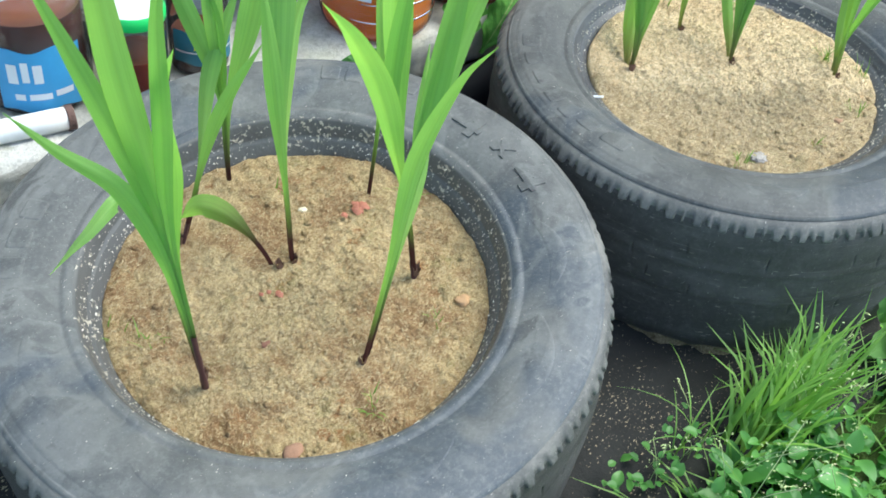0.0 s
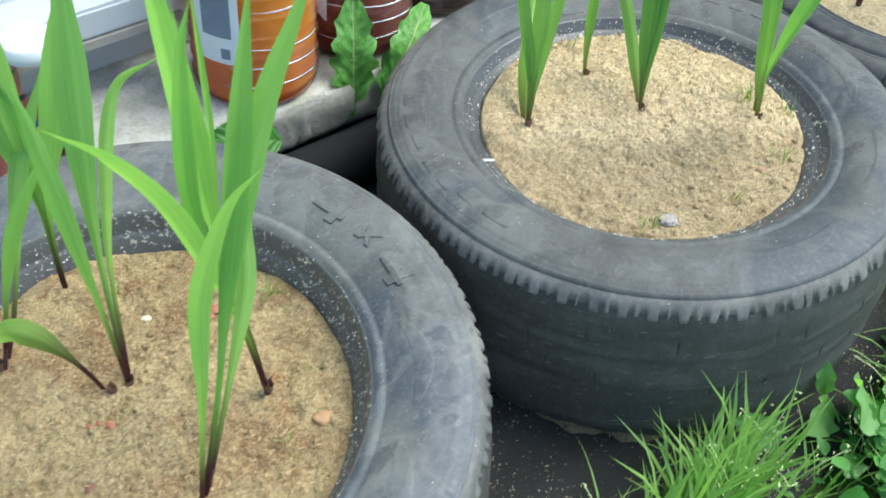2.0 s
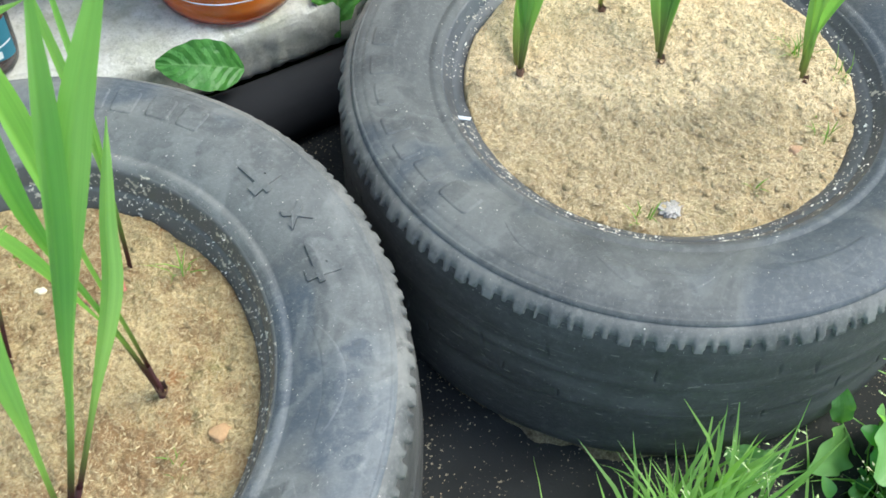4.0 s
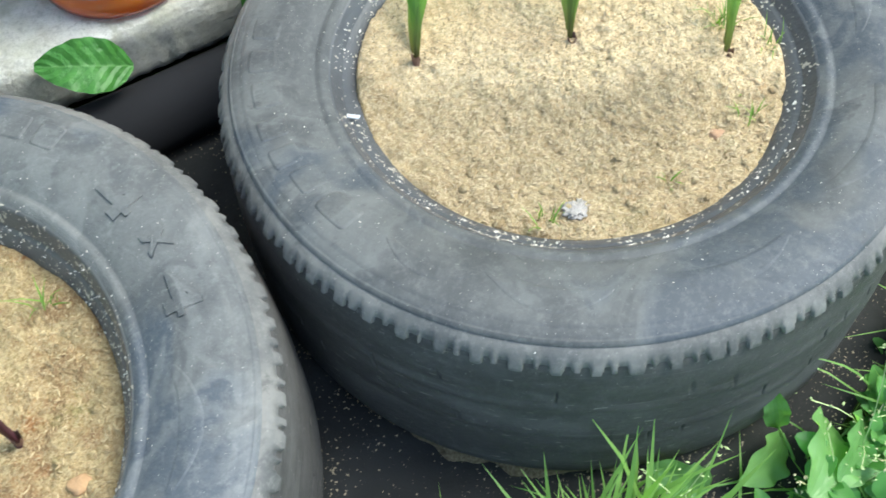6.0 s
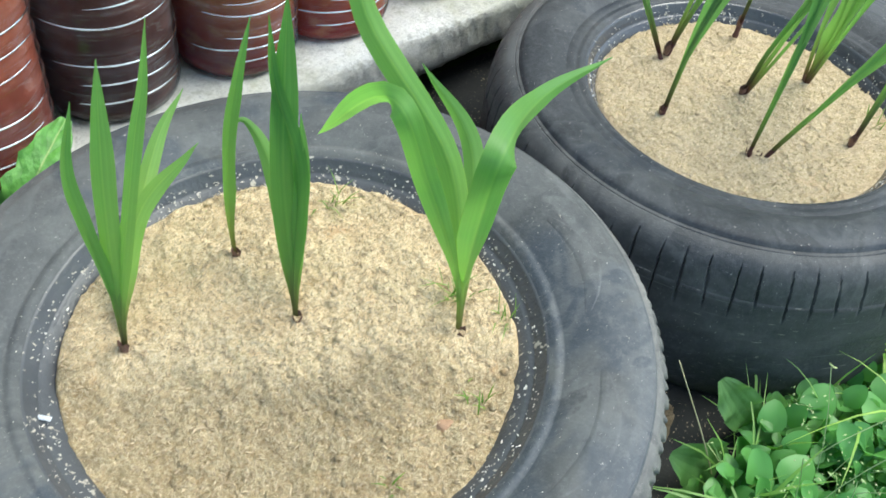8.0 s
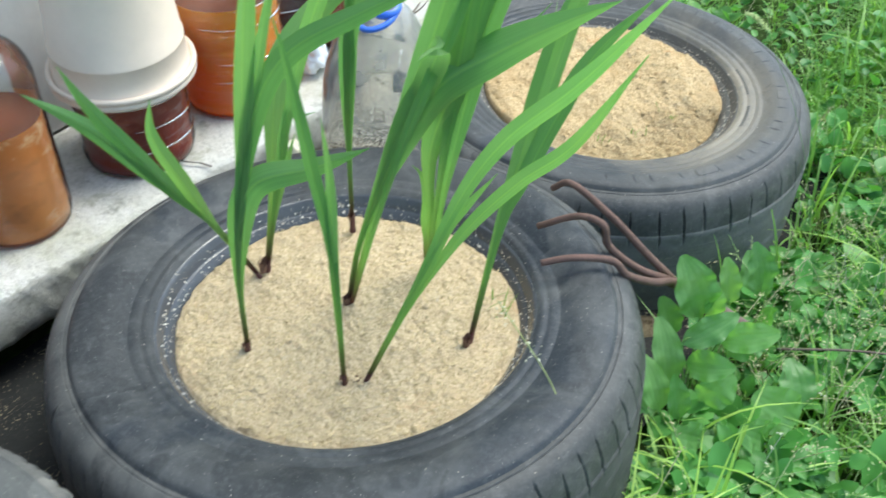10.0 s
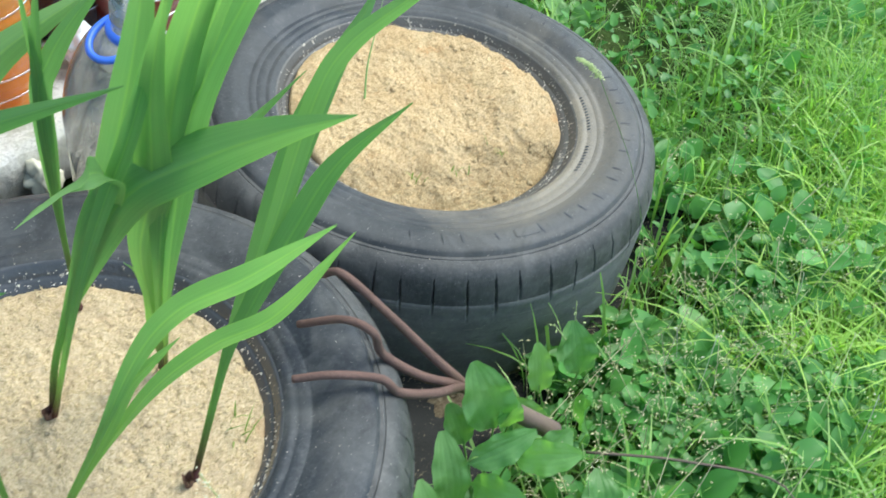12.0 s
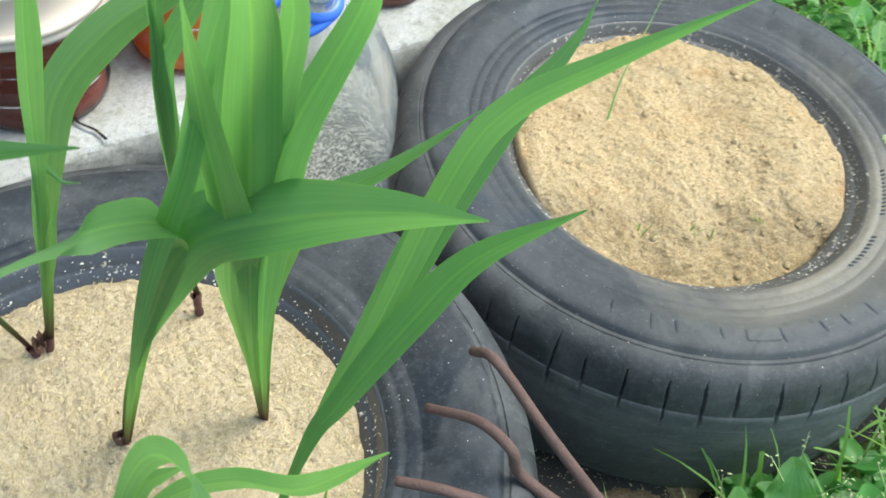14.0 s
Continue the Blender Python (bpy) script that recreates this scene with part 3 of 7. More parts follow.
def tyre(k, kind):
    cx, cy, cz, nx, ny, rl, ro, soil = TYRES[k]
    t = thing("tyre", tyre_pose(k), kind["label"], "tyre", "tyres in a row")
    worn = k in "AB"
    n = 1240 if worn else 1700
    skin = kind["skin"]
    # bead: from the lip it slopes inwards and down, with a moulded step half-way
    cone = BEAD_IN[k]
    hem = [(rl + 0.0045, 0.0016), (rl + 0.0015, 0.0012), (rl - 0.0003, -0.0004), (rl - 0.0012, -0.0022)]
    for q, w_in in ((0.20, 0.16), (0.42, 0.30), (0.50, 0.34), (0.53, 0.46), (0.58, 0.54), (0.75, 0.72), (0.95, 0.93), (1.15, 1.06)):
        hem.append((rl - 0.0012 - cone * w_in, -0.0022 - soil * q))
    hem += [(rl - cone - 0.004, -soil - 0.02), (rl - cone, -soil - 0.032), (rl + 0.03, -soil - 0.04)]
    vs, fs = spin(hem, 180)
    mesh_part("bead", vs, fs, kind["bead"], t, "black inner bead with sand grains")
    # upper side wall with moulded rings
    w = ro - rl
    side = [(rl + 0.002, 0.0012), (rl + 0.006, 0.0045), (rl + 0.0105, 0.0056), (rl + 0.0125, 0.0042), (rl + 0.0145, 0.0052)]
    for i in range(kind["rings"]):
        r = rl + 0.017 + i * 0.0085
        side += [(r, 0.0058 + 0.0010 * i), (r + 0.0062, 0.0064 + 0.0010 * i), (r + 0.0068, 0.00615 + 0.0010 * i), (r + 0.0082, 0.0065 + 0.0010 * i)]
    side.append((rl + 0.020 + kind["rings"] * 0.0085, 0.0085))
    for q in (0.44, 0.52, 0.6, 0.68):
        side.append((rl + w * q, 0.0105 + 0.0055 * math.sin(q * math.pi)))
    if worn:
        side += [(rl + w * 0.715, 0.0146), (rl + w * 0.723, 0.0140), (rl + w * 0.735, 0.0137), (rl + w * 0.79, 0.0122), (rl + w * 0.796, 0.0117), (rl + w * 0.806, 0.0116), (rl + w * 0.812, 0.0117)]
    else:
        side.append((rl + w * 0.70, 0.0128))
    side.append((ro - 0.017, 0.0075) if worn else (ro - 0.030, 0.0100))
    vs, fs = spin(side, 180)
    wall = mesh_part("sidewall", vs, fs, skin, t)
    for a0, r0, r1, da in kind.get("notches", ()):
        # dark sunk bar with a raised kerb, moulded into the wall
        bar = []
        for i in range(7):
            for j in range(5):
                u, v = i / 6, j / 4
                r, a = r0 + (r1 - r0) * u, radians(a0 + da * (v - 0.5) * (0.7 + 0.3 * math.sin(u * math.pi)) + 0.5 * u)
                z = float(np.interp(r, [p[0] for p in side], [p[1] for p in side])) + 0.0009 * math.sin(u * math.pi) * math.sin(v * math.pi) ** 2 + 0.0001
                bar.append((r * math.cos(a), r * math.sin(a), z))
        mesh_part("moulded_bar", bar, grid_faces(7, 5), kind["notch_skin"], wall)
    sr, sz = [p[0] for p in side], [p[1] for p in side]

    def relief(name, rows, cols, f, label):
        """A raised patch of the side wall; f(u, v) gives angle, radius and lift."""
        out = []
        for i in range(rows):
            for j in range(cols):
                a, r, up = f(i / (rows - 1), j / (cols - 1))
                a = radians(a)
                out.append((r * math.cos(a), r * math.sin(a), float(np.interp(r, sr, sz)) + up))
        mesh_part(name, out, grid_faces(rows, cols), skin, wall, label)

    for a0, da, r0, r1 in kind["pads"]:
        def pad(u, v, a0=a0, da=da, r0=r0, r1=r1):
            e = max(0.0, 1 - (abs(2 * u - 1) ** 5 + abs(2 * v - 1) ** 5))
            pu, pv = 2 * u - 1, 2 * v - 1
            fit = 1 / max(1.0, (abs(pu) ** 5 + abs(pv) ** 5) ** 0.2) if (pu or pv) else 1.0
            return a0 + da * 0.5 * pu * fit, (r0 + r1) / 2 + (r1 - r0) * 0.5 * pv * fit, -0.0009 + 0.0018 * min(1.0, e * 9)
        relief("raised_mark", 17, 17, pad, "raised moulded mark on the side wall")
    for ch, a0, da, r0, r1 in kind.get("glyphs", ()):
        # moulded characters, their tops towards the tread
        text = bpy.data.curves.new("glyph", "FONT")
        text.body = ch
        text.extrude = 0.1
        text.offset = 0.022
        holder = bpy.data.objects.new("glyph", text)
        me = bpy.data.meshes.new_from_object(holder)
        bpy.data.objects.remove(holder)
        bpy.data.curves.remove(text)
        xs, ys = [v.co.x for v in me.vertices], [v.co.y for v in me.vertices]
        for v in me.vertices:
            r = r0 + (r1 - r0) * (v.co.y - min(ys)) / (max(ys) - min(ys))
            a = radians(a0 + da * (0.5 - (v.co.x - min(xs)) / (max(xs) - min(xs))))
            v.co = (r * math.cos(a), r * math.sin(a), float(np.interp(r, sr, sz)) + (0.0016 if v.co.z > 0 else -0.001))
        me.materials.clear()
        me.materials.append(kind["glyph_skin"])
        new("moulded_character", me).parent = wall
    for a0, a1, r0, r1 in kind["swoops"]:
        def swoop(u, v, a0=a0, a1=a1, r0=r0, r1=r1):
            bow = math.sin(u * math.pi)
            e = min(1.0, 8 * min(u, 1 - u), 6 * min(v, 1 - v))
            return a0 + (a1 - a0) * u, r0 + (r1 - r0) * (0.25 * u + bow * (0.12 + 0.75 * v)), -0.0008 + 0.0012 * e
        relief("raised_swoop", 48, 13, swoop, "raised moulded swoop on the side wall")
    # tread and shoulder
    deep = TYRE_DEEP + kind["sunk"]
    rnd = random.Random(hash_of(k))
    phase = [rnd.random() for _ in range(400)]
    ang = [2 * math.pi * j / n for j in range(n)]
    cs, sn = [math.cos(a) for a in ang], [math.sin(a) for a in ang]

    def ring_mesh(name, prof, d_of, material, label):
        out = []
        for i, (r, z) in enumerate(prof):
            for j in range(n):
                d = d_of(ang[j], z, i)
                out.append(((r - d) * cs[j], (r - d) * sn[j], z - d * 0.2 * (z > -0.02)))
        mesh_part(name, out, grid_faces(len(prof), n, True), material, t, label).data.set_sharp_from_angle(angle=radians(38))

    belt = [(ro + 0.001 * math.sin(math.pi * i / 26), -0.036 - (deep - 0.070) * i / 26) for i in range(27)]
    foot = [(ro - 0.003, -deep + 0.022), (ro - 0.008, -deep + 0.009), (ro - 0.018, -deep + 0.002), (ro - 0.06, -deep - 0.004)]
    if worn:
        edge = [(ro - 0.018, 0.007), (ro - 0.014, 0.005), (ro - 0.0102, 0.001), (ro - 0.0068, -0.0042), (ro - 0.0053, -0.0076), (ro - 0.0044, -0.0106), (ro - 0.0046, -0.0114), (ro - 0.012, -0.0130)]
        ring_mesh("shoulder", edge, lambda a, z, i: 0.0044 * (1 - tooth(a, phase, i)) * (2 < i < 7), FRINGE, "pale dusty worn toothed shoulder")
        top_rows = [(ro - 0.017, 0.003), (ro - 0.0125, -0.001), (ro - 0.0085, -0.007), (ro - 0.0066, -0.014), (ro - 0.0052, -0.022), (ro - 0.0046, -0.032)]
    else:
        edge = [(ro - 0.031, 0.0099), (ro - 0.027, 0.0096), (ro - 0.026, 0.0086), (ro - 0.025, 0.0092), (ro - 0.021, 0.0080), (ro - 0.0165, 0.0055), (ro - 0.0125, 0.0020), (ro - 0.009, -0.0030), (ro - 0.0065, -0.0085), (ro - 0.0045, -0.015), (ro - 0.003, -0.022), (ro - 0.002, -0.029), (ro - 0.001, -0.0345)]
        ring_mesh("shoulder", edge, lambda a, z, i: kind["cut"](a, z, phase), kind["shoulder"], "dusty shoulder with narrow cuts")
        top_rows = [(ro - 0.001, -0.0345)]
    ring_mesh("tread", top_rows + belt + foot, lambda a, z, i: kind["cut"](a, z, phase), kind["tread"], kind["tread_label"])

    # soil
    big, mid, small = kind["relief"]

    def top(x, y):
        return -soil + kind["mound"](x, y) + terrain(x, y, cx + 3, big, mid, small)
    rows, cols = 120, 330
    rim = rl - cone * 0.97 - 0.0012
    vs = [(0, 0, top(0, 0))]
    for q in np.linspace(0.008, 1.0, rows):
        for j in range(cols):
            a = 2 * math.pi * j / cols
            x, y = rim * q * math.cos(a), rim * q * math.sin(a)
            gap = 0.45 + 0.55 * noise.noise((math.cos(a) * 4, math.sin(a) * 4, cx))
            vs.append((x, y, top(x, y) - 0.005 * gap * (max(0.0, q - 0.94) / 0.06) ** 1.5))
    # the sand runs out onto the bead
    for out, down in ((0.0022, 0.0045), (0.0034, 0.016)):
        for j in range(cols):
            x, y, z = vs[1 + (rows - 1) * cols + j]
            a = 2 * math.pi * j / cols
            vs.append((x + out * math.cos(a), y + out * math.sin(a), z - down))
    fs = [(0, 1 + j, 1 + (j + 1) % cols) for j in range(cols)]
    fs += [tuple(1 + v for v in f) for f in grid_faces(rows + 2, cols, True)]
    s = mesh_part("soil", vs, fs, kind["soil"])
    s.matrix_basis = tyre_pose(k)
    tagged(s, kind["soil_label"], "soil", kind="stuff")
    rs = np.random.RandomState(7 + hash_of(k))
    cn = kind["litter"]
    rr, aa = rim * 0.985 * np.sqrt(rs.rand(cn)), rs.rand(cn) * 2 * np.pi
    px, py = rr * np.cos(aa), rr * np.sin(aa)
    size = 0.0004 + 0.0009 * rs.rand(cn) ** 3
    pz = np.array([top(x, y) for x, y in zip(px, py)]) + size * 0.2
    vs, cf = crumbs(np.stack([px, py, pz], 1), size, 3 + hash_of(k), kind["long"])
    cr = mesh_part("soil_crumbs", vs, cf, kind["crumb"], None, "", False)
    cr.matrix_basis = tyre_pose(k)
    tagged(cr, "loose crumbs and sawdust on the soil in a tyre", "soil", kind="stuff")
    # clods pressed out of the surface
    bn = kind["clods"]
    rr, aa = rim * 0.97 * np.sqrt(rs.rand(bn)), rs.rand(bn) * 2 * np.pi
    vs, cf = [], []
    ico = bmesh.new()
    bmesh.ops.create_icosphere(ico, subdivisions=1, radius=1.0)
    shape, tris = [v.co.copy() for v in ico.verts], [tuple(v.index for v in f.verts) for f in ico.faces]
    ico.free()
    for i in range(bn):
        x, y = rr[i] * math.cos(aa[i]), rr[i] * math.sin(aa[i])
        if k == "B" and y > -0.02 and rs.rand() < 0.8:
            continue
        q = 0.0014 + 0.0036 * rs.rand() ** 3
        c = Vector((x, y, top(x, y) - q * 0.1))
        o = len(vs)
        for v in shape:
            d = v * (q * (1 + 0.5 * noise.noise(v * 1.6 + Vector((i, 0, 0)))))
            vs.append(c + Vector((d.x * 1.2, d.y, d.z * 0.6)))
        cf += [tuple(o + j for j in f) for f in tris]
    cl = mesh_part("clods", vs, cf, kind["soil"])
    cl.matrix_basis = tyre_pose(k)
    tagged(cl, "small clods crumbled on the soil in a tyre", "soil", kind="stuff")
    # pale grit on the bead and the side wall
    gn = kind["grit"]
    aa = rs.rand(gn) * 2 * np.pi
    clump = np.array([noise.noise((math.cos(a) * 5, math.sin(a) * 5, cx)) for a in aa])
    low = rs.rand(gn) < 0.62
    dz = np.where(low, -0.003 - (soil - 0.004) * rs.rand(gn) ** 0.7, 0)
    r = np.where(low, np.interp(-dz, [-p[1] for p in hem[2:12]], [p[0] for p in hem[2:12]]), rl + 0.002 + (w - 0.012) * rs.rand(gn) ** 1.7)
    z = np.where(low, dz, np.interp(r, sr, sz))
    keep = clump > -0.25 + 0.5 * (rs.rand(gn) - 0.5)
    size = (0.0004 + 0.0010 * rs.rand(gn) ** 4) * np.where(low, 1.0, 0.62) + 0.0003 * low
    p = np.stack([r * np.cos(aa), r * np.sin(aa), z], 1)[keep]
    vs, cf = crumbs(p, size[keep], 5, 1.3)
    gr = mesh_part("grit", vs, cf, GRIT, None, "", False)
    gr.matrix_basis = tyre_pose(k)
    tagged(gr, "pale sand grains scattered over a tyre", "sand", kind="stuff")
    return t


def hash_of(k):
    return "ABCD".index(k) + 11


def tooth(a, ph, row):
    """1 on a worn shoulder block, 0 in the gap beside it; blocks narrow towards their lower end and differ in length."""
    u = a / (2 * math.pi) * 67
    k = int(u)
    f = u - k
    drop = row - 3
    best = 0.0
    for mid, half, long in ((0.24 + 0.10 * ph[k], 0.15 + 0.07 * ph[k + 180], 2.0 + 2.0 * ph[k + 240]), (0.70 + 0.10 * ph[k + 70], 0.04 + 0.09 * ph[k + 140], 0.2 + 2.4 * ph[k + 310])):
        h = half * (1.16 - 0.10 * drop)
        b = min(1.0, max(0.0, (h - abs(f - mid)) / 0.035 + 0.5)) * min(1.0, max(0.0, long + 1 - drop))
        best = max(best, b)
    return best if drop > 0 else max(best, 0.55)


def cut_worn(a, z, ph):
    """Worn tread face: faint ring ridges and small pits."""
    u = a / (2 * math.pi) * 62
    i, f = int(u), u % 1
    g = 0.0042 if z < -0.034 else 0.0
    for zz in (-0.060, -0.102):
        g -= 0.0011 * (abs(z - zz) < 0.0026)
    for row in (0, 1):
        q = (f + ph[(i + 31 * row) % 62] + 3.0 * (z + 0.08)) % 1
        if z < -0.034 and ph[(i + 17 * row) % 90] > 0.45 and 0.1 < q < 0.15 and abs(z + 0.058 + 0.042 * row + 0.03 * (ph[(i * 7 + 5 * row) % 90] - 0.5)) < 0.004 + 0.004 * ph[(i + 9 * row) % 90]:
            g += 0.0020
    return g


def cut_sipes(count, tall, ring, lean, wide):
    """Thin slanted cuts over the shoulder and shallow ring grooves."""
    def f(a, z, ph):
        u = a / (2 * math.pi) * count
        i = int(u) % count
        q = u % 1 - 0.35 - 0.3 * ph[i] + lean * (0.4 + 0.9 * ph[i + 130]) * (z + 0.02) * 8
        g = 0.0
        hi, lo = tall[0] - 0.010 * ph[i + 90], tall[1] + 0.010 - 0.026 * ph[i]
        w = wide * (0.35 + 0.35 * ph[i + 200]) * (0.6 + 0.6 * min(1.0, max(0.0, (hi - z) / 0.03)))
        if lo < z < hi and abs(q) < w:
            g = 0.0030 * min(1.0, (hi - z) / 0.010, (z - lo) / 0.010) * min(1.0, (w - abs(q)) / (0.35 * w))
        for zz in ring:
            if abs(z - zz) < 0.002:
                g = max(g, 0.0008)
        return g
    return f


flat = lambda x, y: 0.004 * math.exp(-(x * x + y * y) / 0.02)


def step_b(x, y):
    """Fresh sand heaped over the rear half, old surface in front."""
    e = y * 0.78 + x * 0.62 + 0.032 + 0.012 * noise.noise((x * 18, 0, 1))
    return 0.0065 * math.tanh(e * 45) + 0.003


def heap_d(x, y):
    """Heap with a worn hollow, higher towards the house."""
    s = 0.57 * x + 0.82 * y + 0.015 * noise.noise((x * 20, y * 20, 5))
    h = 0.013 * math.tanh((s + 0.085) / 0.022) + 0.014 * math.exp(-((x - 0.09) ** 2 + (y + 0.06) ** 2) / 0.003)
    h -= 0.013 * math.exp(-((x - 0.06) ** 2 + (y - 0.035) ** 2) / 0.0013)
    return h + 0.03 * y - 0.004


tyre("A", dict(sunk=0.010, skin=RUBBER_A, bead=BEAD_A, rings=0, relief=(0.0052, 0.0038, 0.0016), litter=15000, long=2.6, clods=260, grit=1700, pads=[(48, 5, 0.252, 0.279), (42, 5, 0.252, 0.279), (35, 5, 0.254, 0.279), (28.5, 5, 0.254, 0.279), (147, 6, 0.248, 0.272), (139, 6, 0.248, 0.272), (131, 6, 0.248, 0.272)], glyph_skin=RUBBER_A, glyphs=[("4", 9.7, 8.5, 0.240, 0.267), ("x", -1.8, 5.0, 0.246, 0.264), ("4", -12.6, 8.5, 0.240, 0.267)],
               swoops=[(-22, -48, 0.232, 0.262), (-50, -84, 0.228, 0.268), (-88, -118, 0.232, 0.266), (-125, -160, 0.23, 0.268), (195, 160, 0.23, 0.266), (80, 118, 0.232, 0.266)], label="worn dusty grey-black car tyre planter holding sandy soil", cut=cut_worn, tread=TREAD, tread_label="dark smooth worn tread",
               soil=SOIL_A, crumb=CRUMB_A, soil_label="brownish sandy soil with moss specks filling a tyre", mound=flat))
tyre("B", dict(sunk=0.022, skin=RUBBER, bead=BEAD, rings=0, relief=(0.0042, 0.0036, 0.0018), litter=17000, long=2.8, clods=330, grit=1500, pads=[(138, 6, 0.243, 0.268), (146.5, 6, 0.243, 0.268), (155, 7, 0.240, 0.266), (163.5, 5, 0.243, 0.268), (170.5, 5, 0.243, 0.268), (177, 6, 0.238, 0.262), (-174, 8, 0.236, 0.262), (20, 5, 0.243, 0.266), (13, 5, 0.243, 0.266), (6, 5, 0.243, 0.266)],
               swoops=[(-166, -146, 0.238, 0.262), (-148, -122, 0.230, 0.268), (-118, -90, 0.232, 0.264), (-84, -48, 0.23, 0.266), (-40, -10, 0.23, 0.262), (60, 100, 0.23, 0.264)], label="worn grey-black car tyre planter with raised lettering", cut=cut_worn, tread=TREAD, tread_label="dark smooth worn tread",
               soil=SOIL_B, crumb=CRUMB_B, soil_label="dry yellowish sandy soil filling a tyre", mound=step_b))
tyre("C", dict(sunk=0.012, skin=RUBBER_DARK, bead=BEAD_C, rings=1, relief=(0.0032, 0.0028, 0.0017), litter=15000, long=2.6, clods=60, grit=1100, label="black car tyre planter with cut shoulder grooves", cut=cut_sipes(70, (0.006, -0.050), (-0.094,), 0.6, 0.075), pads=[], swoops=[], tread=TREAD_C, shoulder=SHOULDER, tread_label="black tread with slanted cuts",
               soil=SOIL_C, crumb=CRUMB_C, soil_label="pale fresh sand filling a tyre", mound=flat))
tyre("D", dict(sunk=0.012, skin=RUBBER_D, bead=BEAD_D, rings=2, relief=(0.0058, 0.0034, 0.0012), litter=15000, long=2.2, clods=200, grit=900, label="dark car tyre planter half ringed by grass", cut=cut_sipes(54, (0.004, -0.044), (-0.052, -0.10), 0.4, 0.058), pads=[(-62, 7, 0.232, 0.246), (-119, 8, 0.232, 0.246)], swoops=[], tread=TREAD_D, shoulder=SHOULDER, tread_label="black tread with short cuts",
               notches=[(-150 + 7.2 * i + 1.3 * math.sin(i * 2.3), 0.233, 0.2465 + 0.002 * math.sin(i * 1.7), 0.9) for i in range(26)] + [(-84 + 1.75 * i, 0.1945, 0.1990, 1.1) for i in range(9)] + [(-60 + 1.6 * i, 0.1945, 0.1990, 0.9) for i in range(12)], notch_skin=RUBBER_DARK,
               soil=SOIL_D, crumb=CRUMB_D, soil_label="lumpy yellow sand heaped in a tyre", mound=heap_d))

# ---- lawn: grass and weeds ----
def on_lawn(x, y):
    """True where grass grows: in front of the film and past the last tyre."""
    edge = float(np.interp(x, (0.0, 0.15, 0.3, 0.4, 0.5, 0.66, 0.76, 0.88, 1.0, 1.1, 1.2, 1.4, 1.55, 1.65),
                           (-0.36, -0.35, -0.365, -0.375, -0.385, -0.395, -0.355, -0.315, -0.30, -0.305, -0.318, -0.315, -0.30, -0.285))) + 0.014 * noise.noise((x * 9, 0, 7))
    if x > 1.68:
        edge = -0.2 + 0.6 * min(1.0, max(0.0, (x - 2.0) / 0.1))
    if y > edge or y > 0.5:
        return False
    for cx, cy, _, _, _, _, ro, _ in TYRES.values():
        if (x - cx) ** 2 + (y - cy) ** 2 < (ro + 0.004) ** 2:
            return False
    return True


def scatter(n, seed, keep, box_):
    rnd = random.Random(seed)
    out = []
    while len(out) < n:
        x, y = rnd.uniform(box_[0], box_[1]), rnd.uniform(box_[2], box_[3])
        if on_lawn(x, y) and rnd.random() < keep(x, y):
            out.append((x, y, ground_z(x, y) - 0.01))
    return np.array(out)


def blades(name, roots, hi, wide, bend, seed, material, label, lean=None):
    rs = np.random.RandomState(seed)
    n = len(roots)
    h = hi[0] + (hi[1] - hi[0]) * rs.rand(n) ** 1.4
    a = rs.rand(n) * 2 * np.pi if lean is None else lean + 0.9 * rs.randn(n)
    d = np.stack([np.cos(a), np.sin(a), 0 * a], 1)
    s = np.stack([-np.sin(a), np.cos(a), 0 * a], 1)
    w = wide[0] + (wide[1] - wide[0]) * rs.rand(n)
    k = bend[0] + (bend[1] - bend[0]) * rs.rand(n)
    rows = []
    for q, ww in ((0.0, 0.7), (0.35, 1.0), (0.72, 0.75)):
        c = roots + d * (h * k * q * q)[:, None]
        c[:, 2] += h * q * (1 - 0.45 * np.minimum(k, 1.2) * q)
        rows += [c - s * (w * ww / 2)[:, None], c + s * (w * ww / 2)[:, None]]
    tip = roots + d * (h * k)[:, None]
    tip[:, 2] += h * (1 - 0.45 * np.minimum(k, 1.2))
    rows.append(tip)
    vs = np.stack(rows, 1).reshape(-1, 3)
    b = np.arange(n) * 7
    fs = []
    for i in b.tolist():
        fs += [(i, i + 1, i + 3, i + 2), (i + 2, i + 3, i + 5, i + 4), (i + 4, i + 5, i + 6)]
    ob = mesh_part(name, vs, fs, material)
    return tagged(ob, label, "grass", kind="stuff")


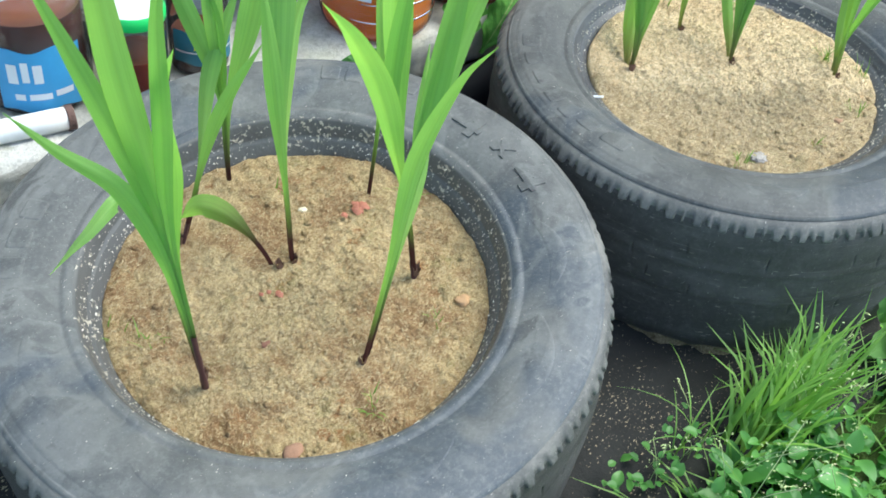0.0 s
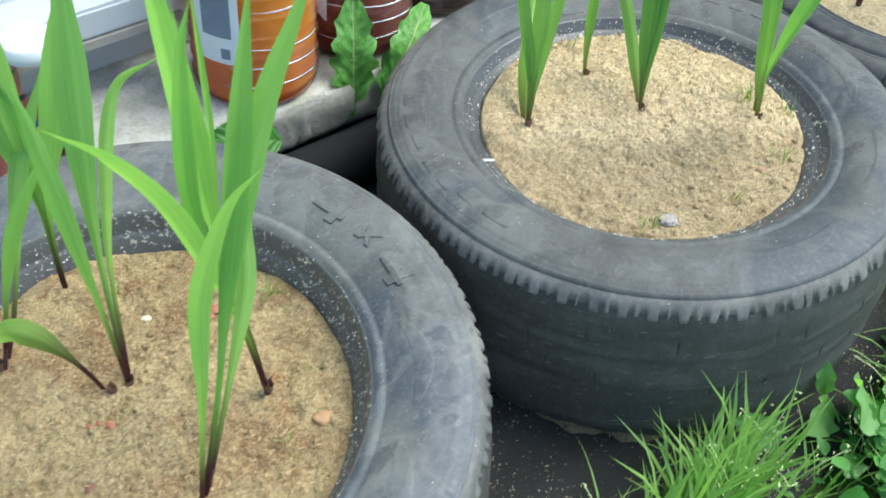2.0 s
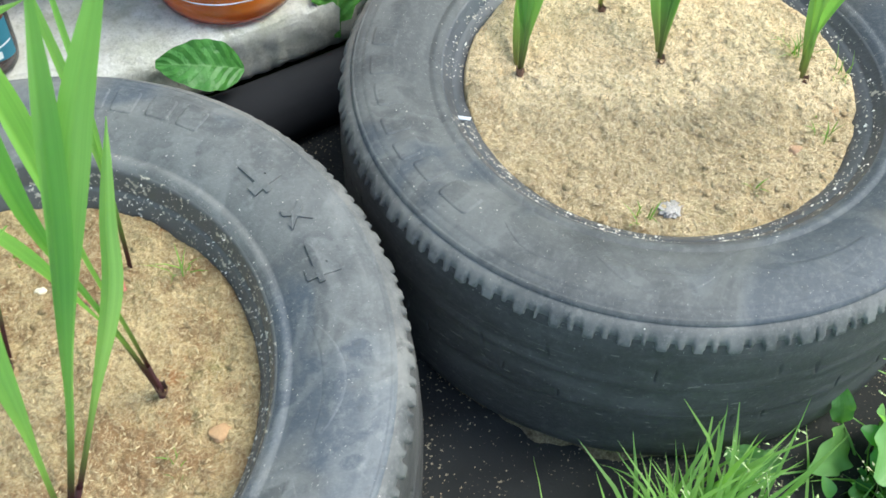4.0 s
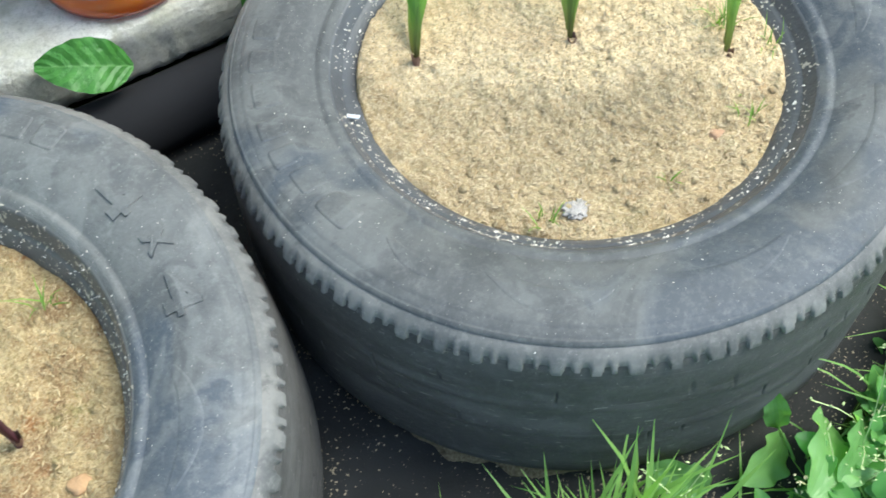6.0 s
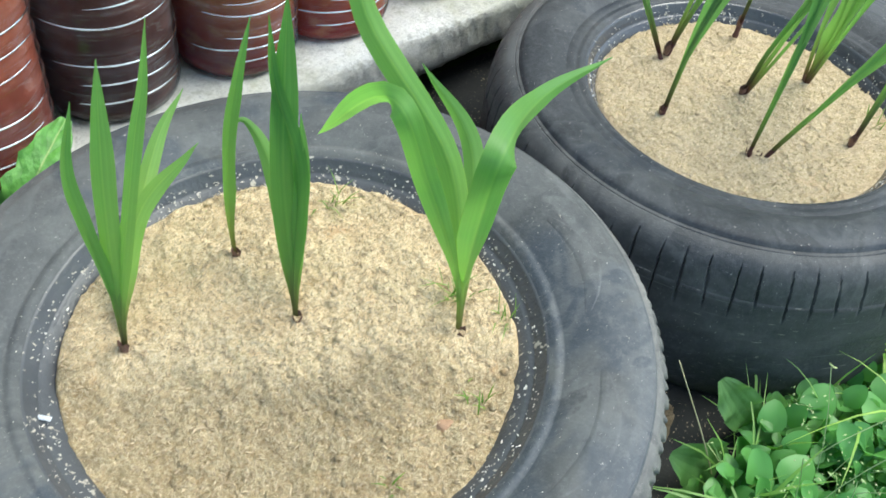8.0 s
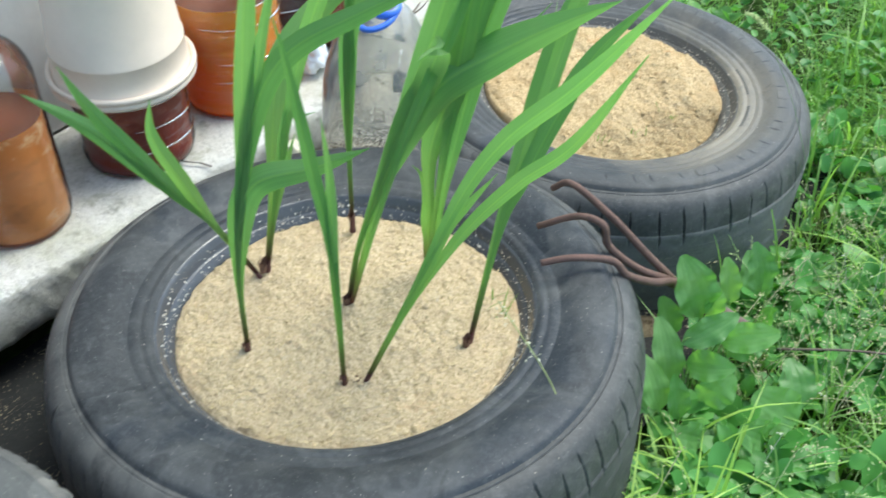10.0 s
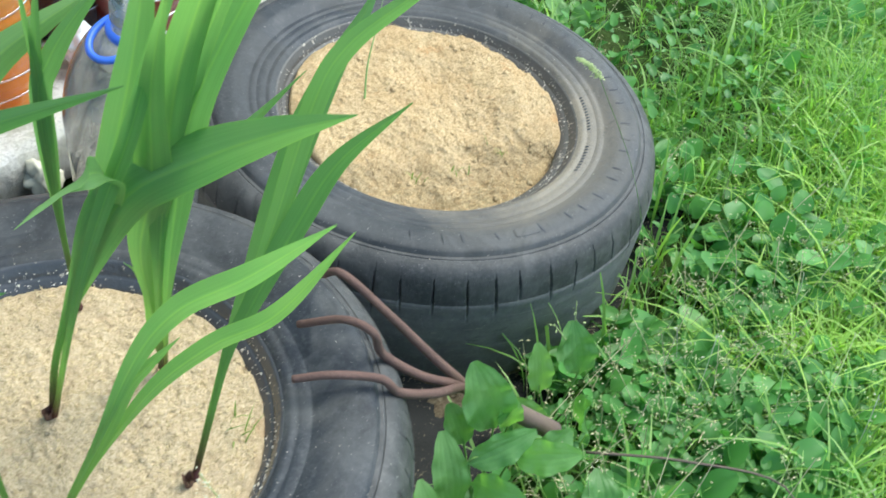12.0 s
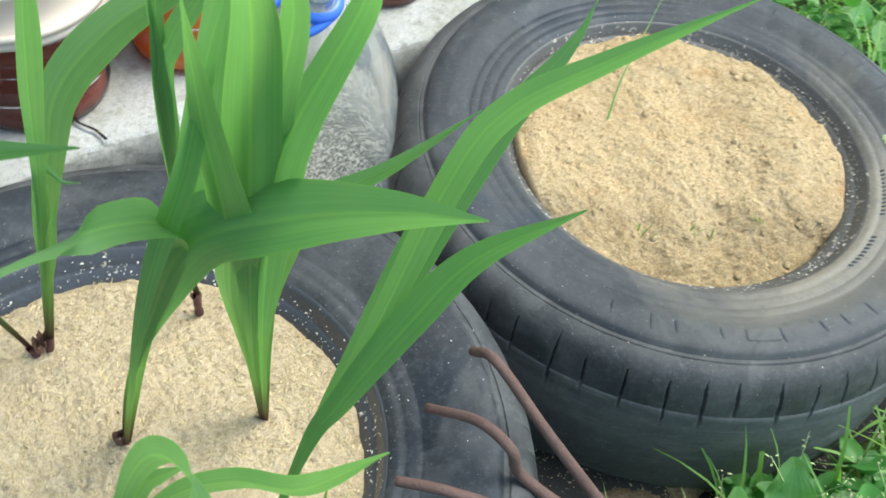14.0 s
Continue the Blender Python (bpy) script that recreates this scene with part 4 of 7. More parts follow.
def small_leaves(name, roots, size, high, seed, material, label, aspect=0.7, tilt=(0.1, 0.9), blunt=0.6):
    """Many small folded oval leaves held at an angle above the ground."""
    rs = np.random.RandomState(seed)
    n = len(roots)
    L = size[0] + (size[1] - size[0]) * rs.rand(n) ** 1.5
    a = rs.rand(n) * 2 * np.pi
    t = tilt[0] + (tilt[1] - tilt[0]) * rs.rand(n)
    d = np.stack([np.cos(a) * np.cos(t), np.sin(a) * np.cos(t), np.sin(t)], 1)
    s = np.stack([-np.sin(a), np.cos(a), 0 * a], 1)
    u = np.cross(d, s)
    u *= np.sign(u[:, 2:3] + 1e-6)
    base = roots.copy()
    base[:, 2] += 0.012 + high * rs.rand(n) ** 1.3
    curl = 0.05 + 0.25 * rs.rand(n)
    wav = rs.rand(n) * 6
    cols, rows = [], 7
    for i in range(rows):
        q = i / (rows - 1)
        ww = max(0.03, math.sin(math.pi * min(0.985, q ** 0.75 * 0.97 + 0.015)) ** blunt) * 0.5
        c = base + d * (L * q)[:, None] + u * (L * (0.12 * q - curl * q * q))[:, None]
        for v in (-1, -0.5, 0, 0.5, 1):
            lift = L * ww * (0.22 * abs(v) + 0.10 * v * v * np.sin(wav + q * 7 + v))
            cols.append(c + s * (L * ww * aspect * v)[:, None] + u * lift[:, None])
    vs = np.stack(cols, 1).reshape(-1, 3)
    one = grid_faces(rows, 5)
    fs = [tuple(i + v for v in f) for i in (np.arange(n) * rows * 5).tolist() for f in one]
    return tagged(mesh_part(name, vs, fs, material), label, "weeds", kind="stuff")


def arching(name, roots, hi, wide, reach, seed, material, label):
    """Long blades that rise and bow over."""
    rs = np.random.RandomState(seed)
    n = len(roots)
    h = hi[0] + (hi[1] - hi[0]) * rs.rand(n)
    a = rs.rand(n) * 2 * np.pi
    d = np.stack([np.cos(a), np.sin(a), 0 * a], 1)
    s = np.stack([-np.sin(a), np.cos(a), 0 * a], 1)
    w = wide[0] + (wide[1] - wide[0]) * rs.rand(n)
    k = reach[0] + (reach[1] - reach[0]) * rs.rand(n)
    tw = rs.rand(n) * 2 - 1
    cols, rows = [], 8
    for i in range(rows):
        q = i / (rows - 1)
        c = roots + d * (h * k * (0.25 * q + 0.75 * q * q))[:, None]
        c[:, 2] += h * (q * (1 + 0.45 * k) - 0.75 * k * q ** 2.4)
        half = (w * 0.5 * (0.55 + 0.45 * min(1, q * 3)) * (1 - q ** 2.5 * 0.97))[:, None]
        ss = s + d * (0.5 * tw * q)[:, None] + np.array([0, 0, 1.0]) * (0.4 * tw * q)[:, None]
        cols += [c - ss * half, c + ss * half]
    vs = np.stack(cols, 1).reshape(-1, 3)
    one = grid_faces(rows, 2)
    fs = [tuple(i + v for v in f) for i in (np.arange(n) * rows * 2).tolist() for f in one]
    return tagged(mesh_part(name, vs, fs, material), label, "grass", kind="stuff")


def panicles(name, roots, hi, seed, material, label, seeds=14, size=(0.0008, 0.0018), spread=0.02):
    """Hair-thin stalks carrying loose heads of tiny seeds."""
    rs = np.random.RandomState(seed)
    vs, fs, pts = [], [], []
    for r in roots:
        h = rs.uniform(*hi)
        a, k = rs.rand() * 6.28, rs.uniform(0.1, 0.6)
        for i in range(6):
            q = i / 5
            c = np.array(r) + (math.cos(a) * h * k * q * q, math.sin(a) * h * k * q * q, h * (q - 0.25 * k * q * q))
            for j in range(3):
                b2 = 2.1 * j
                vs.append(c + 0.0005 * np.array((math.cos(b2), math.sin(b2), 0)))
            if i >= 3:
                for _ in range(seeds // 3):
                    pts.append(c + rs.randn(3) * spread * (0.35 + 0.25 * (5 - i)) * (0.5, 0.5, 0.6))
        b0 = len(vs) - 18
        fs += [tuple(b0 + v for v in f) for f in grid_faces(6, 3, True)]
    cv, cf = crumbs(pts, rs.uniform(*size, len(pts)), seed, 1.4)
    o = len(vs)
    vs = list(vs) + list(cv)
    fs += [tuple(o + v for v in f) for f in cf]
    return tagged(mesh_part(name, vs, fs, material, None, "", False), label, "grass", kind="stuff")


BROADLEAF = m_leaf("broad_weed_leaf", (0.05, 0.19, 0.04), (0.14, 0.36, 0.085), trans=0.3)
AREA = (0.0, 3.4, -0.95, 0.5)


def open_bed(x, y):
    """Thin growth beside the tyres, where broad weeds crowd the grass out."""
    if 1.38 < x < 1.74 and y > -0.43:
        return 0.10
    if 0.82 < x < 1.08 and y > -0.40:
        return 0.30
    if 1.70 < x < 2.05 and y > -0.40:
        return 0.12
    if 0.47 < x < 0.70 and y > -0.44:
        return 0.16
    if x < 0.47 and y > -0.40:
        return 0.35
    if x > 2.08 and y > -0.15:
        return 0.12
    return 0.20 if y > -0.58 and x < 2.1 else 1.0


patchy = lambda k, s: (lambda x, y: open_bed(x, y) * (0.35 + 0.65 * (noise.noise((x * k, y * k, s)) > -0.05)))
blades("lawn_grass", scatter(50000, 1, patchy(4, 1), AREA), (0.025, 0.085), (0.0016, 0.0036), (0.2, 1.3), 1, GRASS, "short green lawn grass")
blades("tall_grass", scatter(9000, 2, lambda x, y: (x > 0.55) * open_bed(x, y) * (0.1 + 0.9 * (noise.noise((x * 3, y * 3, 5)) > 0.1)), AREA), (0.07, 0.15), (0.002, 0.0045), (0.3, 1.2), 2, GRASS, "taller loose green grass blades")
arching("arching_grass", scatter(900, 12, lambda x, y: (x > 0.6) * open_bed(x, y), AREA), (0.07, 0.17), (0.0022, 0.006), (0.5, 1.3), 12, GRASS, "long arching green grass blades")
far_side = lambda x, y: (x > 1.75 and y < -0.33 and (x > 2.08 or y < -0.42)) * (0.25 + 0.75 * (noise.noise((x * 4, y * 4, 15)) > -0.1))
blades("fine_pale_grass", scatter(22000, 41, far_side, AREA), (0.05, 0.13), (0.0014, 0.003), (0.4, 1.5), 41, GRASS_PALE, "fine yellow-green grass past the tyres")
arching("pale_arching_grass", scatter(700, 42, far_side, AREA), (0.08, 0.16), (0.002, 0.005), (0.6, 1.5), 42, GRASS_PALE, "long pale arching grass blades past the tyres")
near = lambda x, y: (1.0 if open_bed(x, y) > 0.15 else 0.5) if y > -0.60 and x < 2.08 and noise.noise((x * 5, y * 5, 9)) > -0.15 else 0.10
small_leaves("low_weeds", scatter(15000, 3, near, AREA), (0.009, 0.029), 0.055, 3, WEED, "low leafy weeds among the grass")
broad = lambda x, y: (1.0 if 0.84 < x < 1.2 and y > -0.45 else 0.35) if y > -0.60 and 0.55 < x < 2.15 and noise.noise((x * 6, y * 6, 4)) > -0.1 else 0.03
small_leaves("broad_weeds", scatter(1500, 4, broad, AREA), (0.020, 0.042), 0.06, 4, BROADLEAF, "broad round weed leaves among the grass", 0.85, (0.1, 1.2), 0.5)
DRY = m_plain("dry_grass_seed", (0.50, 0.46, 0.26), 0.8, var=0.3, scale=40)
PALE_SEED = m_plain("pale_green_seed", (0.42, 0.52, 0.22), 0.8, var=0.4, scale=40)
WHITE_BLOOM = m_plain("pale_weed_flower", (0.58, 0.58, 0.42), 0.7, var=0.1, scale=40)
panicles("grass_panicles", scatter(420, 5, near, AREA), (0.07, 0.17), 5, PALE_SEED, "loose pale green grass panicles")
panicles("dry_panicles", scatter(260, 6, near, AREA), (0.06, 0.15), 6, DRY, "dry straw-coloured grass panicles")
panicles("bed_panicles", scatter(70, 51, lambda x, y: 1.0 if 1.5 < x < 2.0 and -0.5 < y < -0.3 else 0.0, AREA), (0.09, 0.16), 51, DRY, "tan seed panicles standing among the weeds", 16, (0.0007, 0.0015), 0.016)
panicles("weed_flowers", scatter(60, 7, lambda x, y: 1.0 if 1.4 < x < 2.6 and y < -0.33 else 0.06, AREA), (0.06, 0.13), 7, WHITE_BLOOM, "tiny pale weed flowers in the lawn", 6, (0.0010, 0.0019), 0.016)
# the lawn goes on around
wide_area = (-2.5, 5.5, -3.6, 0.4)
outer = lambda x, y: 0.0 if 0.0 < x < 3.4 and y > -0.95 else math.exp(-max(0.0, abs(x - 1.5) - 2.0) / 2.0)
blades("outer_grass", scatter(42000, 21, outer, wide_area), (0.03, 0.10), (0.004, 0.008), (0.2, 1.3), 21, GRASS, "green lawn grass away from the tyres")
# yellow-green blades bowing out from under the third tyre
rnd = random.Random(18)
bow = np.array([(rnd.uniform(1.08, 1.40), -0.345 - 0.09 * rnd.random(), 0.0) for _ in range(110)])
bow[:, 2] = [ground_z(x, y) - 0.003 for x, y, _ in bow]
arching("bowing_grass", bow, (0.07, 0.15), (0.0022, 0.005), (0.5, 1.4), 52, GRASS_PALE, "yellow-green grass blades bowing beside a tyre")
# bright tuft beside the film
rnd = random.Random(8)
tuft = np.array([(0.392 + rnd.gauss(0, 0.036), -0.356 + rnd.gauss(0, 0.013), 0.0) for _ in range(200)])
tuft[:, 2] = [ground_z(x, y) - 0.003 for x, y, _ in tuft]
blades("grass_tuft", tuft, (0.07, 0.17), (0.0028, 0.0058), (0.15, 0.75), 8, GRASS, "bright green tuft of tall grass", 0.35)
clover = np.array([(0.165 + 0.14 * rnd.random(), -0.285 - 0.055 * rnd.random(), 0.0) for _ in range(46)])
clover[:, 2] = [ground_z(x, y) + 0.004 for x, y, _ in clover]
small_leaves("film_weeds", clover, (0.007, 0.017), 0.045, 48, WEED, "small leafy weeds over the edge of the film", 0.8)
panicles("film_panicles", clover[:5] + (0.06, 0.01, 0.0), (0.06, 0.10), 49, PALE_SEED, "pale grass panicles over the edge of the film")
stray = np.array([(0.36 + 0.10 * rnd.random(), -0.30 - 0.03 * rnd.random(), 0.0) for _ in range(16)] + [(0.22 + 0.12 * rnd.random(), -0.30 - 0.03 * rnd.random(), 0.0) for _ in range(14)])
stray[:, 2] = [ground_z(x, y) for x, y, _ in stray]
arching("stray_grass", stray, (0.05, 0.10), (0.0018, 0.0035), (0.4, 1.2), 9, GRASS, "single grass blades at the edge of the film")
panicles("tuft_panicles", tuft[:16] + (0.06, -0.03, 0.0), (0.07, 0.13), 10, PALE_SEED, "pale seed heads standing in the grass tuft")


def broad_leaf(name, root, tip, wide, material, label, category, up=(0, 0, 1), arch=0.15, lobes=0.0, stalk=0.25, seed=0, wave=0.06, parent=None, pointed=0.0):
    """A broad leaf blade on a stalk, with a sunk midrib and waved edges."""
    root, tip = Vector(root), Vector(tip)
    L = (tip - root).length
    d = (tip - root).normalized()
    s = d.cross(Vector(up)).normalized()
    u = s.cross(d)
    n, m = 22, 9
    vs = []
    for i in range(n):
        q = i / (n - 1)
        c = root + d * L * q + u * (arch * L * math.sin(q * math.pi) * 1.0 - arch * L * 0.6 * max(0, q - 0.7))
        if q < stalk:
            w = 0.035 * wide + 0.02 * wide
        else:
            k = (q - stalk) / (1 - stalk)
            w = wide / 2 * max(0.02, math.sin(math.pi * min(0.985, k ** 0.8)) ** (0.5 + pointed))
            if lobes:
                w *= 1 - lobes * (0.5 + 0.5 * math.cos(k * 34 + seed)) * min(1, 4 * (1 - k))
        for j in range(m):
            v = 2 * j / (m - 1) - 1
            edge = abs(v) ** 2
            z = 0.22 * abs(v) * w + wave * w * edge * math.sin(q * 19 + seed + 2 * (v > 0)) + 0.03 * w * math.sin(abs(v) * 9 + q * 30)
            vs.append(c + s * (v * w) + u * z)
    ob = mesh_part(name, vs, grid_faces(n, m), material, parent)
    layer = ob.data.uv_layers.new(name="uv")
    for loop in ob.data.loops:
        layer.data[loop.index].uv = ((loop.vertex_index % m) / (m - 1), (loop.vertex_index // m) / (n - 1))
    return tagged(ob, label, category) if category else tagged(ob, label)


def rosette_build(nt, s):
    v = coords(nt)
    f = noise_tex(nt, v, 30, 4, 0.6)
    oi = nt.nodes.new("ShaderNodeObjectInfo")
    c = mix(nt, oi.outputs["Random"], (0.10, 0.26, 0.07), (0.24, 0.46, 0.14))
    c = mix(nt, ramp(nt, f, [(0.35, (0, 0, 0)), (0.75, (0.5, 0.5, 0.5))]), c, (0.26, 0.46, 0.18))
    nt.links.new(c, s.inputs["Base Color"])
    # bowed parallel veins
    at = nt.nodes.new("ShaderNodeUVMap")
    sep = nt.nodes.new("ShaderNodeSeparateXYZ")
    nt.links.new(at.outputs["UV"], sep.inputs["Vector"])
    wv = nt.nodes.new("ShaderNodeMath")
    wv.operation = "MULTIPLY"
    wv.inputs[1].default_value = 6 * math.pi
    nt.links.new(sep.outputs["X"], wv.inputs[0])
    cs = nt.nodes.new("ShaderNodeMath")
    cs.operation = "COSINE"
    nt.links.new(wv.outputs[0], cs.inputs[0])
    ab = nt.nodes.new("ShaderNodeMath")
    ab.operation = "ABSOLUTE"
    nt.links.new(cs.outputs[0], ab.inputs[0])
    n1 = bump(nt, s, ab.outputs[0], 0.16, 0.002)
    bump(nt, s, noise_tex(nt, v, 90, 3, 0.5), 0.4, 0.003, n1)
    c = mix(nt, ramp(nt, ab.outputs[0], [(0.0, (0.16, 0.16, 0.16)), (0.16, (0, 0, 0))]), c, (0.24, 0.42, 0.14))
    nt.links.new(c, s.inputs["Base Color"])
    tr = nt.nodes.new("ShaderNodeBsdfTranslucent")
    nt.links.new(mix(nt, 1.0, c, (1.5, 1.6, 0.7), "MULTIPLY"), tr.inputs["Color"])
    ms = nt.nodes.new("ShaderNodeMixShader")
    ms.inputs["Fac"].default_value = 0.5
    nt.links.new(s.outputs["BSDF"], ms.inputs[1])
    nt.links.new(tr.outputs["BSDF"], ms.inputs[2])
    nt.links.new(ms.outputs["Shader"], nt.nodes["Material Output"].inputs["Surface"])


BROAD = mat("plantain_leaf", rosette_build, 0.36, spec=0.5)


def plantain(x, y, count, size, seed, label="green plantain rosette growing beside the tyres", tilt=(0.3, 1.1)):
    rnd = random.Random(seed)
    z = ground_z(x, y) - 0.005
    t = thing("plantain", Matrix.Translation((x, y, z)), label, "weed", "plantain weeds")
    for i in range(count):
        a = 2 * math.pi * i / count + rnd.uniform(-0.4, 0.4)
        e = rnd.uniform(*tilt)
        L = size * rnd.uniform(0.7, 1.15)
        tip = Vector((math.cos(a) * math.cos(e), math.sin(a) * math.cos(e), math.sin(e))) * L
        broad_leaf("leaf", (0, 0, 0), tip, L * rnd.uniform(0.40, 0.56), BROAD, "", "", arch=rnd.uniform(0.0, 0.16), stalk=0.27, seed=i + seed, wave=0.12, parent=t)
    return t


def rosette(root, label, leaves, seed):
    """Plantain leaves on one root: where each blade begins and ends, and its width; stalks run down to the root."""
    z = ground_z(*root) - 0.004
    o = Vector((*root, z))
    t = thing("plantain", Matrix.Translation(o), label, "weed", "plantain weeds")
    for i, (a, b, wide) in enumerate(leaves):
        a, b = Vector(a) - o, Vector(b) - o
        away = (b - a).normalized()
        up = Vector((-0.55, -0.55, 0.62))
        up -= away * up.dot(away)
        leaf = broad_leaf("leaf", a - away * 0.004, b, wide * 1.22, BROAD, "", "", up=up, arch=0.06 + 0.03 * (i % 3), stalk=0.06, seed=seed + i, wave=0.17, parent=t, pointed=0.12 * (i % 2))
        rod("stalk", [(0, 0, 0), a * 0.5 + Vector((0, 0, 0.004)), a, a + away * 0.25 * (b - a).length], (0.0014, 0.0008), STALK, leaf, n=10, sides=6)
    return t


STALK = m_plain("pale_green_leaf_stalk", (0.16, 0.30, 0.07), 0.5, var=0.25, scale=60)
rosette((1.425, -0.335), "green plantain rosette crowding against a tyre", [((1.380, -0.314, 0.085), (1.383, -0.250, 0.118), 0.042), ((1.391, -0.324, 0.085), (1.402, -0.294, 0.135), 0.025), ((1.429, -0.315, 0.085), (1.445, -0.286, 0.150), 0.027), ((1.401, -0.343, 0.075), (1.401, -0.329, 0.130), 0.020), ((1.434, -0.352, 0.08), (1.455, -0.372, 0.11), 0.032), ((1.443, -0.327, 0.11), (1.449, -0.373, 0.126), 0.027), ((1.40, -0.37, 0.06), (1.37, -0.35, 0.085), 0.030)], 3)
rosette((1.480, -0.320), "green plantain with upright leaves hiding a fork handle", [((1.474, -0.294, 0.11), (1.472, -0.274, 0.152), 0.022), ((1.489, -0.313, 0.135), (1.487, -0.283, 0.203), 0.040), ((1.506, -0.320, 0.125), (1.501, -0.313, 0.172), 0.020), ((1.446, -0.316, 0.13), (1.498, -0.350, 0.150), 0.025), ((1.485, -0.341, 0.12), (1.510, -0.392, 0.138), 0.027), ((1.52, -0.345, 0.07), (1.555, -0.365, 0.10), 0.032)], 11)
rosette((1.500, -0.440), "low green plantain leaf in the lawn", [((1.491, -0.436, 0.05), (1.471, -0.392, 0.08), 0.043), ((1.52, -0.43, 0.04), (1.555, -0.40, 0.07), 0.034), ((1.45, -0.42, 0.05), (1.42, -0.40, 0.08), 0.034)], 18)
rosette((1.640, -0.315), "green plantain with upright leaves behind the fork", [((1.608, -0.306, 0.06), (1.610, -0.290, 0.120), 0.023), ((1.663, -0.324, 0.05), (1.668, -0.302, 0.110), 0.031), ((1.63, -0.335, 0.03), (1.59, -0.365, 0.07), 0.032), ((1.69, -0.315, 0.0), (1.712, -0.285, 0.06), 0.036), ((1.57, -0.325, 0.05), (1.55, -0.30, 0.10), 0.030)], 22)
rosette((0.605, -0.385), "bright green plantain rosette by the black film", [((0.523, -0.350, 0.05), (0.486, -0.314, 0.080), 0.031), ((0.606, -0.357, 0.05), (0.540, -0.366, 0.066), 0.033), ((0.637, -0.369, 0.065), (0.562, -0.410, 0.095), 0.045), ((0.602, -0.350, 0.065), (0.596, -0.331, 0.112), 0.018), ((0.663, -0.388, 0.065), (0.590, -0.416, 0.090), 0.037), ((0.58, -0.40, 0.04), (0.54, -0.42, 0.05), 0.030)], 31)
rosette((0.965, -0.315), "green plantain rosette between two tyres", [((0.984, -0.293, 0.06), (0.950, -0.259, 0.125), 0.035), ((0.931, -0.300, 0.045), (0.878, -0.270, 0.082), 0.048), ((0.902, -0.302, 0.04), (0.837, -0.294, 0.062), 0.034), ((0.935, -0.308, 0.045), (0.915, -0.345, 0.055), 0.030), ((1.013, -0.306, 0.045), (1.005, -0.295, 0.095), 0.022), ((1.041, -0.345, 0.05), (0.986, -0.328, 0.08), 0.032), ((0.98, -0.35, 0.04), (0.93, -0.37, 0.06), 0.034), ((0.90, -0.35, 0.035), (0.86, -0.335, 0.055), 0.028)], 41)
plantain(1.04, -0.37, 6, 0.075, 27, tilt=(0.5, 1.2))
plantain(1.12, -0.36, 6, 0.075, 36)
plantain(1.25, -0.355, 6, 0.080, 37)
plantain(1.34, -0.38, 6, 0.085, 28)
plantain(1.80, -0.37, 5, 0.075, 29)
plantain(1.95, -0.36, 5, 0.07, 30)
plantain(0.80, -0.41, 5, 0.07, 31)
plantain(1.62, -0.44, 6, 0.07, 33)
for x, y, n, size, sd in ((2.21, 0.16, 7, 0.075, 61), (2.27, 0.10, 7, 0.080, 62), (2.33, 0.17, 6, 0.075, 63), (2.36, 0.06, 6, 0.080, 64), (2.22, 0.03, 6, 0.070, 65), (1.735, -0.325, 7, 0.070, 66), (1.78, -0.39, 7, 0.075, 67), (1.70, -0.40, 6, 0.070, 68), (1.86, -0.42, 6, 0.075, 69), (0.88, -0.40, 6, 0.07, 70)):
    plantain(x, y, n, size, sd, "dark green broad-leaved weed in the grass", (0.25, 0.9))


# ---- gladioli ----
FACE = Vector((-0.62, -0.62, 0.48)).normalized()
CORM = m_plain("corm_husk", (0.17, 0.09, 0.06), 0.7, var=0.55, scale=160, bumps=0.5)
STEM = {
    "purple": m_plain("purple_stem", (0.065, 0.022, 0.026), 0.5, var=0.4, scale=60),
    "brown": m_plain("brown_green_stem", (0.13, 0.14, 0.045), 0.5, var=0.4, scale=60),
    "dark": m_plain("dark_red_stem", (0.085, 0.03, 0.03), 0.5, var=0.4, scale=60),
}


